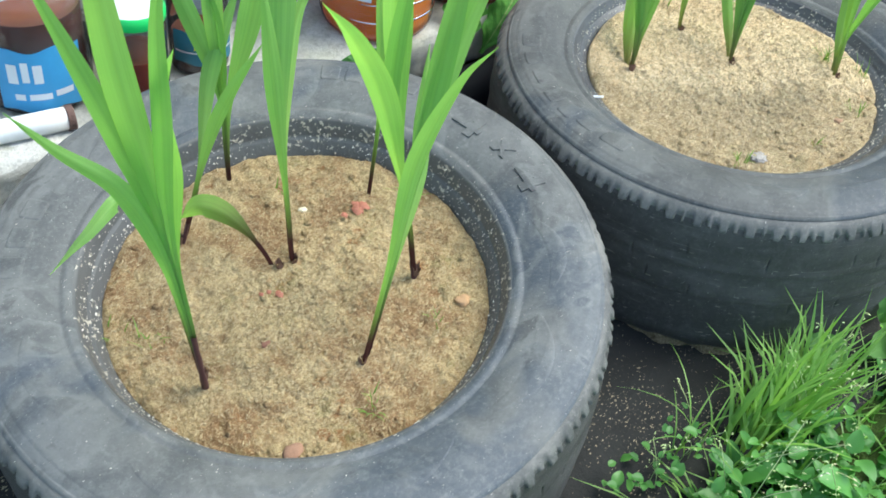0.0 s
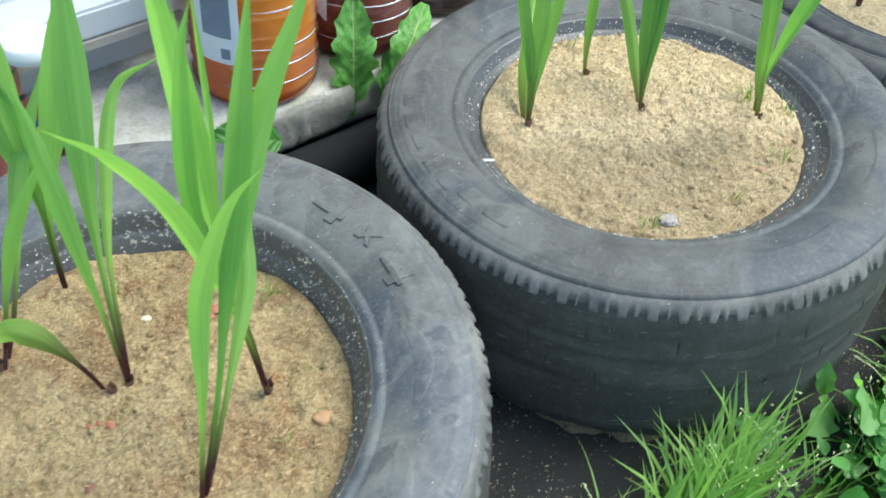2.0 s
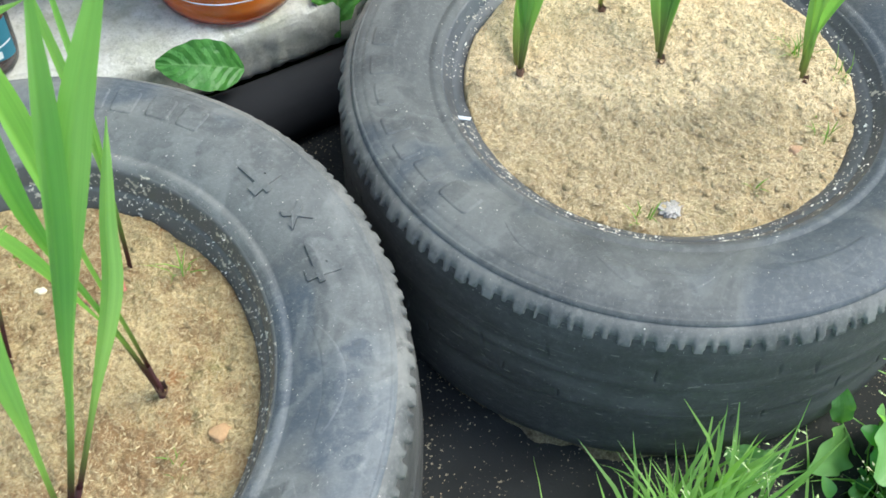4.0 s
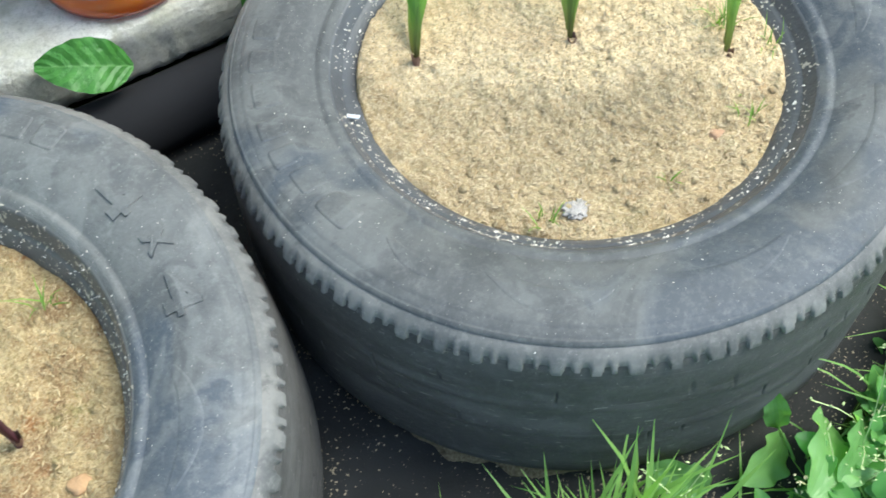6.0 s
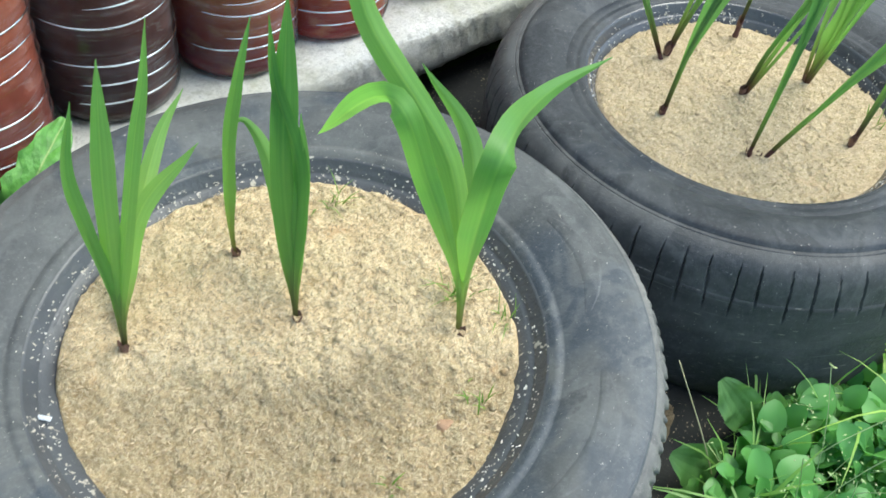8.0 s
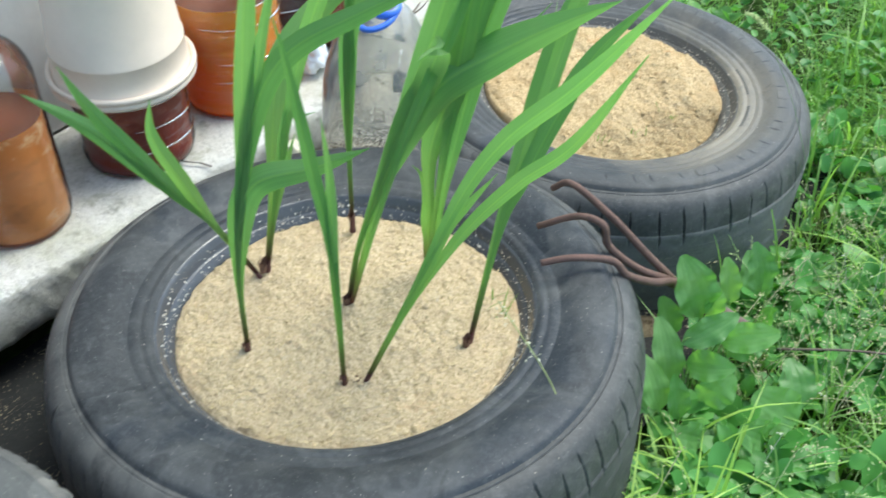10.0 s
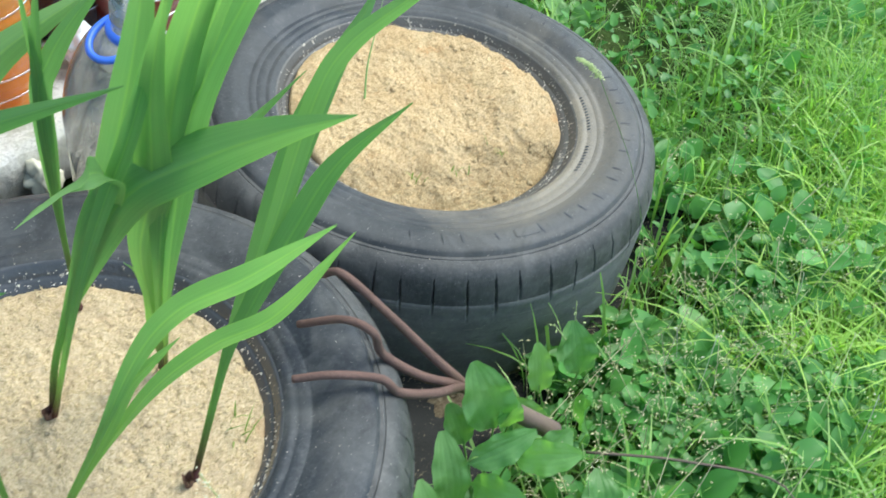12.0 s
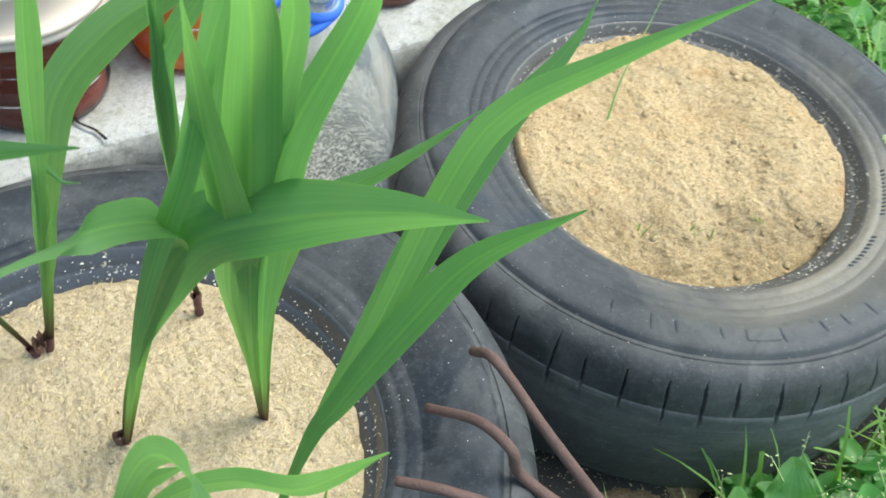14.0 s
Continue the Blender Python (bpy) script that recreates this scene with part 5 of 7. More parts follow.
def gladiolus(base, habit, foot, leaves):
    """A fan of sword leaves sheathed in one another, each along its own line."""
    t = thing("gladiolus", Matrix.Translation(base), "green gladiolus, " + habit + ", rooted in sandy soil", "gladiolus", "gladioli in the tyres")
    rnd = random.Random(int((base[0] + 3) * 1000))
    first = None
    for w, *pts in leaves:
        w *= 1.10 if foot == "brown" else 1.0
        pts = [Vector((0, 0, -0.012))] + [Vector(p) for p in pts]
        n, m = 34, 9
        line = smooth_path(pts, n)
        total = sum((b_ - a).length for a, b_ in zip(line, line[1:]))
        face = Matrix.Rotation(rnd.uniform(-0.35, 0.35), 3, "Z") @ FACE
        twist = rnd.uniform(-0.5, 0.5)
        ph = rnd.uniform(0, 6)
        vs, uvs, run = [], [], 0.0
        stem = 0.0036 + 0.055 * w
        for i, c in enumerate(line):
            tan = (line[min(i + 1, n - 1)] - line[max(i - 1, 0)]).normalized()
            if i:
                run += (c - line[i - 1]).length
            q = run / total
            side = tan.cross(Matrix.Rotation(twist * max(0.0, q - 0.35), 3, "Z") @ face).normalized()
            out = side.cross(tan)
            lo, span = (0.19, 0.40) if len(leaves) > 6 else (0.09, 0.30) if foot == "brown" else (0.30, 0.38) if foot == "purple" else (0.22, 0.42)
            g = min(1.0, max(0.0, (q - lo) / span))
            grow = g * g * (3 - 2 * g)
            width = stem * (1 - grow) + w * grow
            end, blunt = (0.50, 1.3) if len(leaves) > 6 else (0.68, 1.6)
            if q > end:
                width = min(width, w * max(0.0, 1 - ((q - end) / (1 - end)) ** blunt))
            width = max(width, 0.0006)
            for j in range(m):
                v = 2 * j / (m - 1) - 1
                fold = 0.20 * width * abs(v)
                fold += 0.05 * width * v * v * math.sin(q * 17 + ph + (1.7 if v > 0 else 0)) * (q > 0.3)
                vs.append(c + side * (v * width / 2) - out * fold)
                uvs.append(((v + 1) / 2, run))
        me = bpy.data.meshes.new("leaf")
        fs = grid_faces(n, m)
        me.from_pydata([tuple(v) for v in vs], [], fs)
        layer = me.uv_layers.new(name="uv")
        for loop in me.loops:
            layer.data[loop.index].uv = uvs[loop.vertex_index]
        me.materials.append(GLAD_LEAF[foot])
        me.polygons.foreach_set("use_smooth", [True] * len(me.polygons))
        ob = new("leaf", me)
        ob.parent = t
        first = first or line
    # round lower stem inside torn husk flakes
    vs = []
    for i, q in enumerate(np.linspace(0, 1, 8)):
        k = q * (3.4 if foot == "purple" else 1.6)
        c = first[int(k)].lerp(first[min(int(k) + 1, 6)], k % 1)
        r = (0.0029 if len(leaves) > 2 else 0.0021) * (1.2 - 0.35 * q) * (1 + 0.12 * math.sin(i * 2.1))
        for j in range(10):
            a = 2 * math.pi * j / 10
            vs.append(c + Vector((math.cos(a) * r, math.sin(a) * r, 0)))
    mesh_part("stem", vs, grid_faces(8, 10, True), STEM[foot], t, "round lower stem")
    vs = []
    tall = [rnd.uniform(0.002, 0.011) for _ in range(14)]
    for row in range(4):
        q = row / 3
        for j in range(14):
            a = 2 * math.pi * j / 14
            rr = 0.0032 + 0.0009 * q * q * (0.3 + tall[(j * 5) % 14] / 0.008)
            vs.append((math.cos(a) * rr, math.sin(a) * rr, 0.002 + (0.004 + tall[j]) * q))
    fs = grid_faces(4, 14, True)
    mesh_part("husk", vs, fs, CORM, t, "torn brown husk at the foot of the shoot", False)
    return t


gladiolus((-0.127, -0.044, 0.156), "tall", "purple", [
    (0.017, (-0.031, -0.021, 0.194), (-0.061, -0.023, 0.310), (-0.085, -0.022, 0.393), (-0.105, -0.020, 0.455)),
    (0.021, (-0.031, -0.021, 0.194), (-0.040, -0.028, 0.251), (-0.062, -0.039, 0.369), (-0.075, -0.051, 0.465), (-0.082, -0.062, 0.532)),
    (0.017, (-0.032, -0.017, 0.172), (-0.060, -0.016, 0.261), (-0.092, 0.001, 0.300), (-0.116, 0.012, 0.333)),
    (0.013, (-0.019, 0.019, 0.140), (-0.040, 0.024, 0.216), (-0.086, -0.005, 0.226), (-0.123, -0.036, 0.236)),
    (0.025, (-0.018, 0.001, 0.152), (-0.032, -0.023, 0.294), (-0.039, -0.044, 0.358), (-0.040, -0.068, 0.401)),
    (0.013, (-0.032, -0.025, 0.210), (-0.043, -0.051, 0.347), (-0.048, -0.068, 0.431), (-0.045, -0.087, 0.488)),
])
gladiolus((0.001, 0.032, 0.157), "one leaf bent low", "purple", [
    (0.024, (-0.013, 0.014, 0.028), (-0.033, 0.035, 0.061), (-0.053, 0.058, 0.069), (-0.061, 0.083, 0.038)),
])
gladiolus((0.017, 0.030, 0.157), "slender", "purple", [
    (0.029, (0.003, 0.014, 0.036), (0.014, 0.045, 0.125), (0.027, 0.073, 0.217), (0.045, 0.097, 0.312), (0.058, 0.111, 0.378)),
    (0.016, (-0.007, 0.003, 0.082), (-0.016, 0.006, 0.180), (-0.025, 0.010, 0.286), (-0.031, 0.013, 0.334)),
    (0.014, (0.008, 0.020, 0.029), (0.035, 0.074, 0.115), (0.080, 0.118, 0.212), (0.118, 0.100, 0.246)),
])
gladiolus((0.026, 0.164, 0.142), "fan", "purple", [
    (0.019, (-0.001, 0.007, 0.060), (-0.002, 0.015, 0.135), (-0.022, 0.044, 0.230), (-0.042, 0.071, 0.303)),
    (0.020, (-0.001, 0.007, 0.060), (0.000, 0.014, 0.142), (-0.001, 0.023, 0.222), (-0.000, 0.030, 0.305), (0.002, 0.033, 0.351)),
    (0.024, (-0.000, 0.006, 0.060), (0.006, 0.007, 0.130), (0.022, -0.001, 0.208), (0.035, -0.007, 0.279), (0.050, -0.015, 0.344)),
    (0.010, (-0.001, 0.007, 0.060), (0.002, 0.017, 0.193), (-0.006, 0.030, 0.250), (-0.017, 0.046, 0.302)),
])
gladiolus((-0.061, 0.119, 0.155), "slender", "purple", [
    (0.013, (0.026, -0.014, 0.118), (0.045, -0.026, 0.183), (0.070, -0.045, 0.243)),
    (0.019, (0.035, 0.019, 0.061), (0.074, 0.059, 0.149), (0.124, 0.078, 0.231)),
])
gladiolus((0.131, 0.062, 0.162), "thin purple-stemmed", "purple", [
    (0.008, (0.002, -0.002, 0.047), (0.003, -0.003, 0.136), (-0.003, 0.003, 0.250), (-0.009, 0.008, 0.327)),
    (0.007, (0.002, -0.002, 0.047), (0.005, -0.005, 0.190), (0.004, -0.004, 0.275), (0.002, -0.002, 0.350)),
])
gladiolus((0.104, -0.057, 0.171), "fan", "purple", [
    (0.027, (-0.008, 0.015, 0.076), (-0.017, 0.028, 0.155), (-0.027, 0.037, 0.263), (-0.038, 0.036, 0.367), (-0.047, 0.031, 0.436)),
    (0.028, (-0.018, 0.005, 0.090), (-0.064, 0.002, 0.233), (-0.103, -0.006, 0.308), (-0.142, -0.017, 0.359)),
    (0.015, (-0.016, 0.007, 0.087), (-0.041, 0.018, 0.223), (-0.042, 0.007, 0.346), (-0.036, -0.004, 0.399)),
])
gladiolus((0.001, -0.108, 0.150), "fan", "purple", [
    (0.016, (0.050, 0.028, 0.083), (0.089, 0.054, 0.153), (0.108, 0.079, 0.198), (0.132, 0.106, 0.252)),
    (0.021, (0.033, 0.011, 0.109), (0.056, 0.023, 0.201), (0.074, 0.030, 0.281), (0.092, 0.035, 0.378), (0.101, 0.035, 0.429)),
    (0.020, (0.034, 0.012, 0.107), (0.063, 0.025, 0.214), (0.096, 0.028, 0.327), (0.121, 0.017, 0.406), (0.133, 0.011, 0.445)),
    (0.015, (0.009, -0.013, 0.147), (0.014, -0.022, 0.257), (0.029, -0.039, 0.335), (0.044, -0.055, 0.370)),
])
gladiolus((0.518, 0.041, 0.213), "bushy", "brown", [
    (0.012, (0.005, 0.007, 0.048), (0.001, 0.026, 0.120), (0.001, 0.037, 0.165), (0.015, 0.037, 0.221)),
    (0.015, (0.005, 0.007, 0.048), (0.016, 0.018, 0.141), (0.025, 0.024, 0.199), (0.034, 0.029, 0.251)),
    (0.010, (0.007, 0.005, 0.048), (0.038, 0.009, 0.181), (0.052, 0.009, 0.235), (0.062, 0.011, 0.281)),
    (0.013, (0.023, 0.035, 0.025), (0.100, 0.101, 0.087), (0.144, 0.123, 0.115)),
    (0.014, (0.015, 0.023, 0.026), (0.058, 0.056, 0.077), (0.103, 0.058, 0.108), (0.116, 0.058, 0.117)),
])
gladiolus((0.639, 0.065, 0.218), "single-stemmed", "brown", [
    (0.011, (0.002, 0.009, 0.045), (0.011, 0.017, 0.118), (0.023, 0.019, 0.169), (0.038, 0.018, 0.222)),
])
gladiolus((0.638, -0.022, 0.216), "thick-stemmed", "brown", [
    (0.013, (0.010, 0.021, 0.030), (0.031, 0.073, 0.100), (0.030, 0.102, 0.130), (0.016, 0.109, 0.131)),
    (0.018, (0.002, 0.009, 0.046), (0.008, 0.026, 0.144), (0.017, 0.035, 0.216), (0.026, 0.042, 0.284)),
    (0.011, (0.003, 0.008, 0.046), (0.019, 0.018, 0.150), (0.023, 0.025, 0.196)),
    (0.013, (0.002, 0.009, 0.046), (0.016, 0.019, 0.145), (0.012, 0.039, 0.216), (0.015, 0.048, 0.267)),
])
gladiolus((0.729, -0.117, 0.220), "broad-leaved", "brown", [
    (0.015, (-0.001, 0.010, 0.062), (-0.059, -0.000, 0.211), (-0.082, 0.020, 0.280), (-0.007, 0.178, 0.100)),
    (0.017, (0.003, 0.011, 0.058), (0.000, 0.038, 0.170), (-0.026, 0.103, 0.263), (-0.028, 0.124, 0.335), (-0.029, 0.133, 0.361)),
    (0.015, (0.017, 0.021, 0.040), (0.055, 0.065, 0.130), (0.044, 0.118, 0.187)),
    (0.019, (0.007, 0.012, 0.055), (-0.074, -0.062, 0.278), (0.025, -0.011, 0.249), (0.108, -0.002, 0.239)),
])
gladiolus((1.131, -0.018, 0.188), "slender", "dark", [
    (0.017, (-0.003, -0.011, 0.112), (-0.000, -0.030, 0.214), (0.003, -0.050, 0.330), (0.006, -0.069, 0.428), (0.007, -0.078, 0.477)),
    (0.010, (-0.003, -0.011, 0.112), (0.002, -0.036, 0.231), (0.010, -0.063, 0.340), (0.018, -0.089, 0.426)),
    (0.018, (-0.003, -0.011, 0.112), (0.002, -0.038, 0.242), (0.016, -0.071, 0.323), (0.046, -0.125, 0.366), (0.088, -0.198, 0.409)),
    (0.024, (-0.003, -0.011, 0.112), (0.003, -0.034, 0.203), (0.031, -0.081, 0.229), (0.052, -0.119, 0.251)),
])
gladiolus((1.154, -0.117, 0.186), "thin two-leaved", "dark", [
    (0.011, (-0.007, -0.008, 0.153), (-0.017, -0.004, 0.257), (-0.025, 0.000, 0.336), (-0.031, 0.003, 0.382)),
    (0.009, (-0.007, -0.008, 0.153), (-0.009, -0.014, 0.242), (-0.013, -0.015, 0.299)),
])
gladiolus((1.163, -0.124, 0.183), "leaning", "dark", [
    (0.014, (0.030, -0.044, 0.122), (0.044, -0.081, 0.226), (0.049, -0.116, 0.290), (0.045, -0.170, 0.355), (0.022, -0.236, 0.445)),
    (0.013, (0.027, -0.027, 0.073), (0.059, -0.068, 0.169), (0.076, -0.109, 0.232), (0.086, -0.150, 0.280), (0.093, -0.193, 0.363)),
    (0.010, (0.036, -0.044, 0.122), (0.049, -0.062, 0.180), (0.055, -0.077, 0.208), (0.062, -0.101, 0.247)),
])
gladiolus((1.220, 0.047, 0.195), "with an arching leaf", "dark", [
    (0.014, (0.013, -0.013, 0.081), (0.024, -0.040, 0.203), (0.027, -0.062, 0.268), (0.029, -0.100, 0.347), (0.028, -0.133, 0.399), (0.024, -0.156, 0.431)),
    (0.026, (0.016, -0.002, 0.068), (0.039, 0.001, 0.170), (0.055, 0.001, 0.212), (0.087, -0.014, 0.252), (0.120, -0.032, 0.277), (0.163, -0.049, 0.297)),
    (0.011, (0.012, -0.016, 0.085), (0.024, -0.033, 0.188), (0.029, -0.038, 0.191), (0.034, -0.043, 0.184), (0.042, -0.050, 0.185)),
    (0.008, (0.008, -0.011, 0.058), (0.020, -0.026, 0.123), (0.028, -0.036, 0.165)),
])
gladiolus((1.325, 0.022, 0.202), "slender", "dark", [
    (0.010, (-0.004, -0.007, 0.106), (-0.005, -0.018, 0.229), (-0.007, -0.021, 0.284), (-0.008, -0.025, 0.331)),
    (0.009, (-0.004, -0.007, 0.106), (-0.005, -0.017, 0.224), (-0.002, -0.027, 0.292), (0.002, -0.035, 0.336)),
    (0.018, (-0.004, -0.007, 0.106), (-0.006, -0.016, 0.219), (0.001, -0.027, 0.256), (0.015, -0.044, 0.291), (0.034, -0.066, 0.325)),
])
gladiolus((1.232, -0.052, 0.191), "with a bent leaf", "dark", [
    (0.036, (0.013, -0.008, 0.069), (0.031, -0.032, 0.157), (0.042, -0.076, 0.249), (0.075, -0.114, 0.283), (0.098, -0.156, 0.312), (0.112, -0.198, 0.338)),
    (0.021, (0.013, -0.008, 0.069), (0.032, -0.030, 0.154), (0.036, -0.070, 0.254), (0.004, -0.110, 0.315), (-0.037, -0.134, 0.342), (-0.072, -0.152, 0.355)),
    (0.024, (0.026, -0.022, 0.122), (0.040, -0.041, 0.198), (0.051, -0.059, 0.264), (0.059, -0.076, 0.327), (0.064, -0.089, 0.383), (0.065, -0.096, 0.417), (0.066, -0.100, 0.440)),
    (0.011, (0.015, -0.047, 0.159), (0.025, -0.074, 0.244), (0.037, -0.099, 0.315), (0.044, -0.120, 0.382), (0.049, -0.133, 0.418), (0.056, -0.146, 0.449)),
])
gladiolus((1.322, -0.081, 0.181), "broad-leaved", "dark", [
    (0.016, (-0.002, -0.004, 0.053), (-0.006, -0.007, 0.105), (-0.013, -0.005, 0.139), (-0.019, 0.001, 0.151)),
    (0.028, (-0.011, -0.014, 0.092), (-0.021, -0.022, 0.176), (-0.031, -0.055, 0.264), (-0.048, -0.086, 0.361), (-0.065, -0.126, 0.448)),
    (0.027, (-0.012, -0.023, 0.120), (-0.019, -0.050, 0.239), (-0.028, -0.083, 0.352), (-0.050, -0.137, 0.449), (-0.098, -0.209, 0.530)),
    (0.018, (-0.001, -0.018, 0.116), (-0.007, -0.041, 0.230), (-0.016, -0.077, 0.338), (-0.033, -0.131, 0.435), (-0.082, -0.200, 0.519)),
    (0.024, (-0.007, -0.024, 0.108), (-0.012, -0.049, 0.215), (-0.012, -0.075, 0.319), (-0.000, -0.117, 0.416), (-0.041, -0.184, 0.491)),
    (0.017, (0.011, 0.011, 0.067), (0.025, 0.014, 0.131), (0.046, 0.004, 0.188), (0.077, -0.028, 0.231), (0.112, -0.057, 0.278)),
    (0.011, (0.001, -0.010, 0.069), (0.003, -0.028, 0.213), (0.010, -0.046, 0.295), (0.021, -0.063, 0.348), (0.031, -0.076, 0.380)),
])
gladiolus((1.255, -0.179, 0.194), "leaning", "dark", [
    (0.022, (0.049, 0.005, 0.099), (0.085, 0.005, 0.169), (0.123, 0.005, 0.243), (0.153, 0.001, 0.294), (0.182, -0.007, 0.336), (0.194, -0.006, 0.355)),
    (0.014, (0.046, -0.002, 0.111), (0.082, -0.010, 0.203), (0.112, -0.020, 0.301), (0.126, -0.033, 0.343), (0.142, -0.063, 0.381), (0.157, -0.103, 0.426)),
    (0.018, (0.045, -0.003, 0.114), (0.062, -0.010, 0.154), (0.090, -0.026, 0.220), (0.111, -0.043, 0.272), (0.133, -0.078, 0.323)),
])
gladiolus((1.215, 0.045, 0.195), "low leaning", "dark", [
    (0.017, (-0.029, 0.025, 0.067), (-0.058, 0.051, 0.124), (-0.093, 0.080, 0.208), (-0.107, 0.090, 0.254)),
    (0.020, (-0.029, 0.025, 0.067), (-0.062, 0.055, 0.131), (-0.096, 0.086, 0.189), (-0.129, 0.120, 0.227)),
    (0.016, (-0.027, 0.023, 0.060), (-0.047, 0.038, 0.125), (-0.061, 0.048, 0.178), (-0.060, 0.041, 0.218)),
])


# ---- things on the ledge ----
def m_clear(name, tint=(0.95, 0.97, 0.97), body=0.12, even=False):
    """Thin clear plastic or glass: see-through with a glossy coat."""
    def build(nt, s):
        nt.nodes.remove(s)
        tr = nt.nodes.new("ShaderNodeBsdfTransparent")
        tr.inputs["Color"].default_value = (*tint, 1)
        gl = nt.nodes.new("ShaderNodeBsdfGlossy")
        gl.inputs["Roughness"].default_value = 0.07
        bp = nt.nodes.new("ShaderNodeBump")
        bp.inputs["Strength"].default_value = 0.35
        bp.inputs["Distance"].default_value = 0.004
        nt.links.new(noise_tex(nt, coords(nt), 24, 3, 0.5), bp.inputs["Height"])
        nt.links.new(bp.outputs["Normal"], gl.inputs["Normal"])
        df = nt.nodes.new("ShaderNodeBsdfDiffuse")
        df.inputs["Color"].default_value = (0.87 * tint[0], 0.89 * tint[1], 0.91 * tint[2], 1)
        fr = nt.nodes.new("ShaderNodeFresnel")
        fr.inputs["IOR"].default_value = 1.46
        nt.links.new(bp.outputs["Normal"], fr.inputs["Normal"])
        m1 = nt.nodes.new("ShaderNodeMixShader")
        v = coords(nt)
        nt.links.new(ramp(nt, noise_tex(nt, v, 22, 4, 0.6), [(0.4, (body * (0.85 if even else 0.5),) * 3), (0.75, (min(1, body * (1.25 if even else 2.2)),) * 3)]), m1.inputs["Fac"])
        nt.links.new(tr.outputs["BSDF"], m1.inputs[1])
        nt.links.new(df.outputs["BSDF"], m1.inputs[2])
        m2 = nt.nodes.new("ShaderNodeMixShader")
        nt.links.new(fr.outputs["Fac"], m2.inputs["Fac"])
        nt.links.new(m1.outputs["Shader"], m2.inputs[1])
        nt.links.new(gl.outputs["BSDF"], m2.inputs[2])
        nt.links.new(m2.outputs["Shader"], nt.nodes["Material Output"].inputs["Surface"])
    m = bpy.data.materials.new(name)
    m.use_nodes = True
    build(m.node_tree, m.node_tree.nodes["Principled BSDF"])
    return m


CLEAR = m_clear("clear_plastic", (0.97, 0.98, 0.98), 0.04)
# clear plastic whose whitish body colour stands in for sky reflections
WHITE_SHEEN = m_clear("crumpled_plastic_white_sheen", (0.90, 0.965, 0.99), 0.36)
BLUE_SHEEN = m_clear("crumpled_bluish_plastic_sheen", (0.70, 0.89, 0.99), 0.38)
BLUISH = m_clear("bluish_plastic", (0.72, 0.90, 0.99), 0.05)
# whitish body that paints highlights along the bottle ribs
RIB_GLINT = m_clear("plastic_rib_glint", (0.97, 0.97, 0.97), 0.45)
RIB_GLINT_FAINT = m_clear("faint_rib_glint", (0.97, 0.93, 0.88), 0.16)
WALL_GLASS = m_clear("jar_glass", (0.95, 0.97, 0.96), 0.02)
MILKY = m_clear("milky_plastic", (0.98, 0.985, 0.98), 0.25, True)


def m_liquid(name, low, high, scale=14, span=0.15, streak=0.35, flake=None):
    """Cloudy liquid: colour graded from low at the bottom to high, streaks of pulp."""
    def build(nt, s):
        v = coords(nt)
        sp = nt.nodes.new("ShaderNodeSeparateXYZ")
        nt.links.new(v, sp.inputs["Vector"])
        up = nt.nodes.new("ShaderNodeMath")
        up.operation = "DIVIDE"
        up.inputs[1].default_value = span
        nt.links.new(sp.outputs["Z"], up.inputs[0])
        c = mix(nt, ramp(nt, up.outputs[0], [(0.1, (0, 0, 0)), (0.95, (1, 1, 1))]), low, high)
        f = noise_tex(nt, coords(nt, (1, 1, 1.8)), scale, 6, 0.68)
        c = mix(nt, ramp(nt, f, [(0.52, (0, 0, 0)), (0.60, (streak, streak, streak))]), c, flake or tuple(min(1, q * 1.5 + 0.04) for q in high))
        c = mix(nt, ramp(nt, f, [(0.30, (streak, streak, streak)), (0.45, (0, 0, 0))]), c, tuple(q * 0.6 for q in low))
        nt.links.new(c, s.inputs["Base Color"])
        tr = nt.nodes.new("ShaderNodeBsdfTranslucent")
        nt.links.new(c, tr.inputs["Color"])
        ms = nt.nodes.new("ShaderNodeMixShader")
        ms.inputs["Fac"].default_value = 0.42
        nt.links.new(s.outputs["BSDF"], ms.inputs[1])
        nt.links.new(tr.outputs["BSDF"], ms.inputs[2])
        nt.links.new(ms.outputs["Shader"], nt.nodes["Material Output"].inputs["Surface"])
    return mat(name, build, 0.4, spec=0.08)


# dark tone stands in for the view down into unlit liquid
SURFACE = m_plain("liquid_surface", (0.15, 0.045, 0.02), 0.35, var=0.3, scale=40, spec=0.12, bumps=0.03)
ORANGE_L = m_liquid("orange_liquid", (0.97, 0.31, 0.008), (0.98, 0.47, 0.05), 10, 0.2, 0.2)
RED_L = m_liquid("red_brown_liquid", (0.33, 0.045, 0.024), (0.54, 0.135, 0.055), 14, 0.2)
DARK_L = m_liquid("dark_brown_liquid", (0.075, 0.02, 0.013), (0.17, 0.05, 0.03), 14, 0.2)
RUST_L = m_liquid("rusty_brown_liquid", (0.46, 0.038, 0.022), (0.86, 0.25, 0.055), 16, 0.15)
PULP_L = m_liquid("pulpy_brown_liquid", (0.90, 0.45, 0.15), (0.76, 0.28, 0.075), 15, 0.15, 0.9, (0.95, 0.62, 0.33))
PAPER = m_plain("white_label", (0.72, 0.74, 0.76), 0.6, var=0.1, scale=30)
BLUE_LABEL = m_plain("blue_label", (0.06, 0.33, 0.62), 0.5, var=0.2, scale=25)
TEAL_LABEL = m_plain("teal_label", (0.02, 0.16, 0.22), 0.5, var=0.2, scale=25)
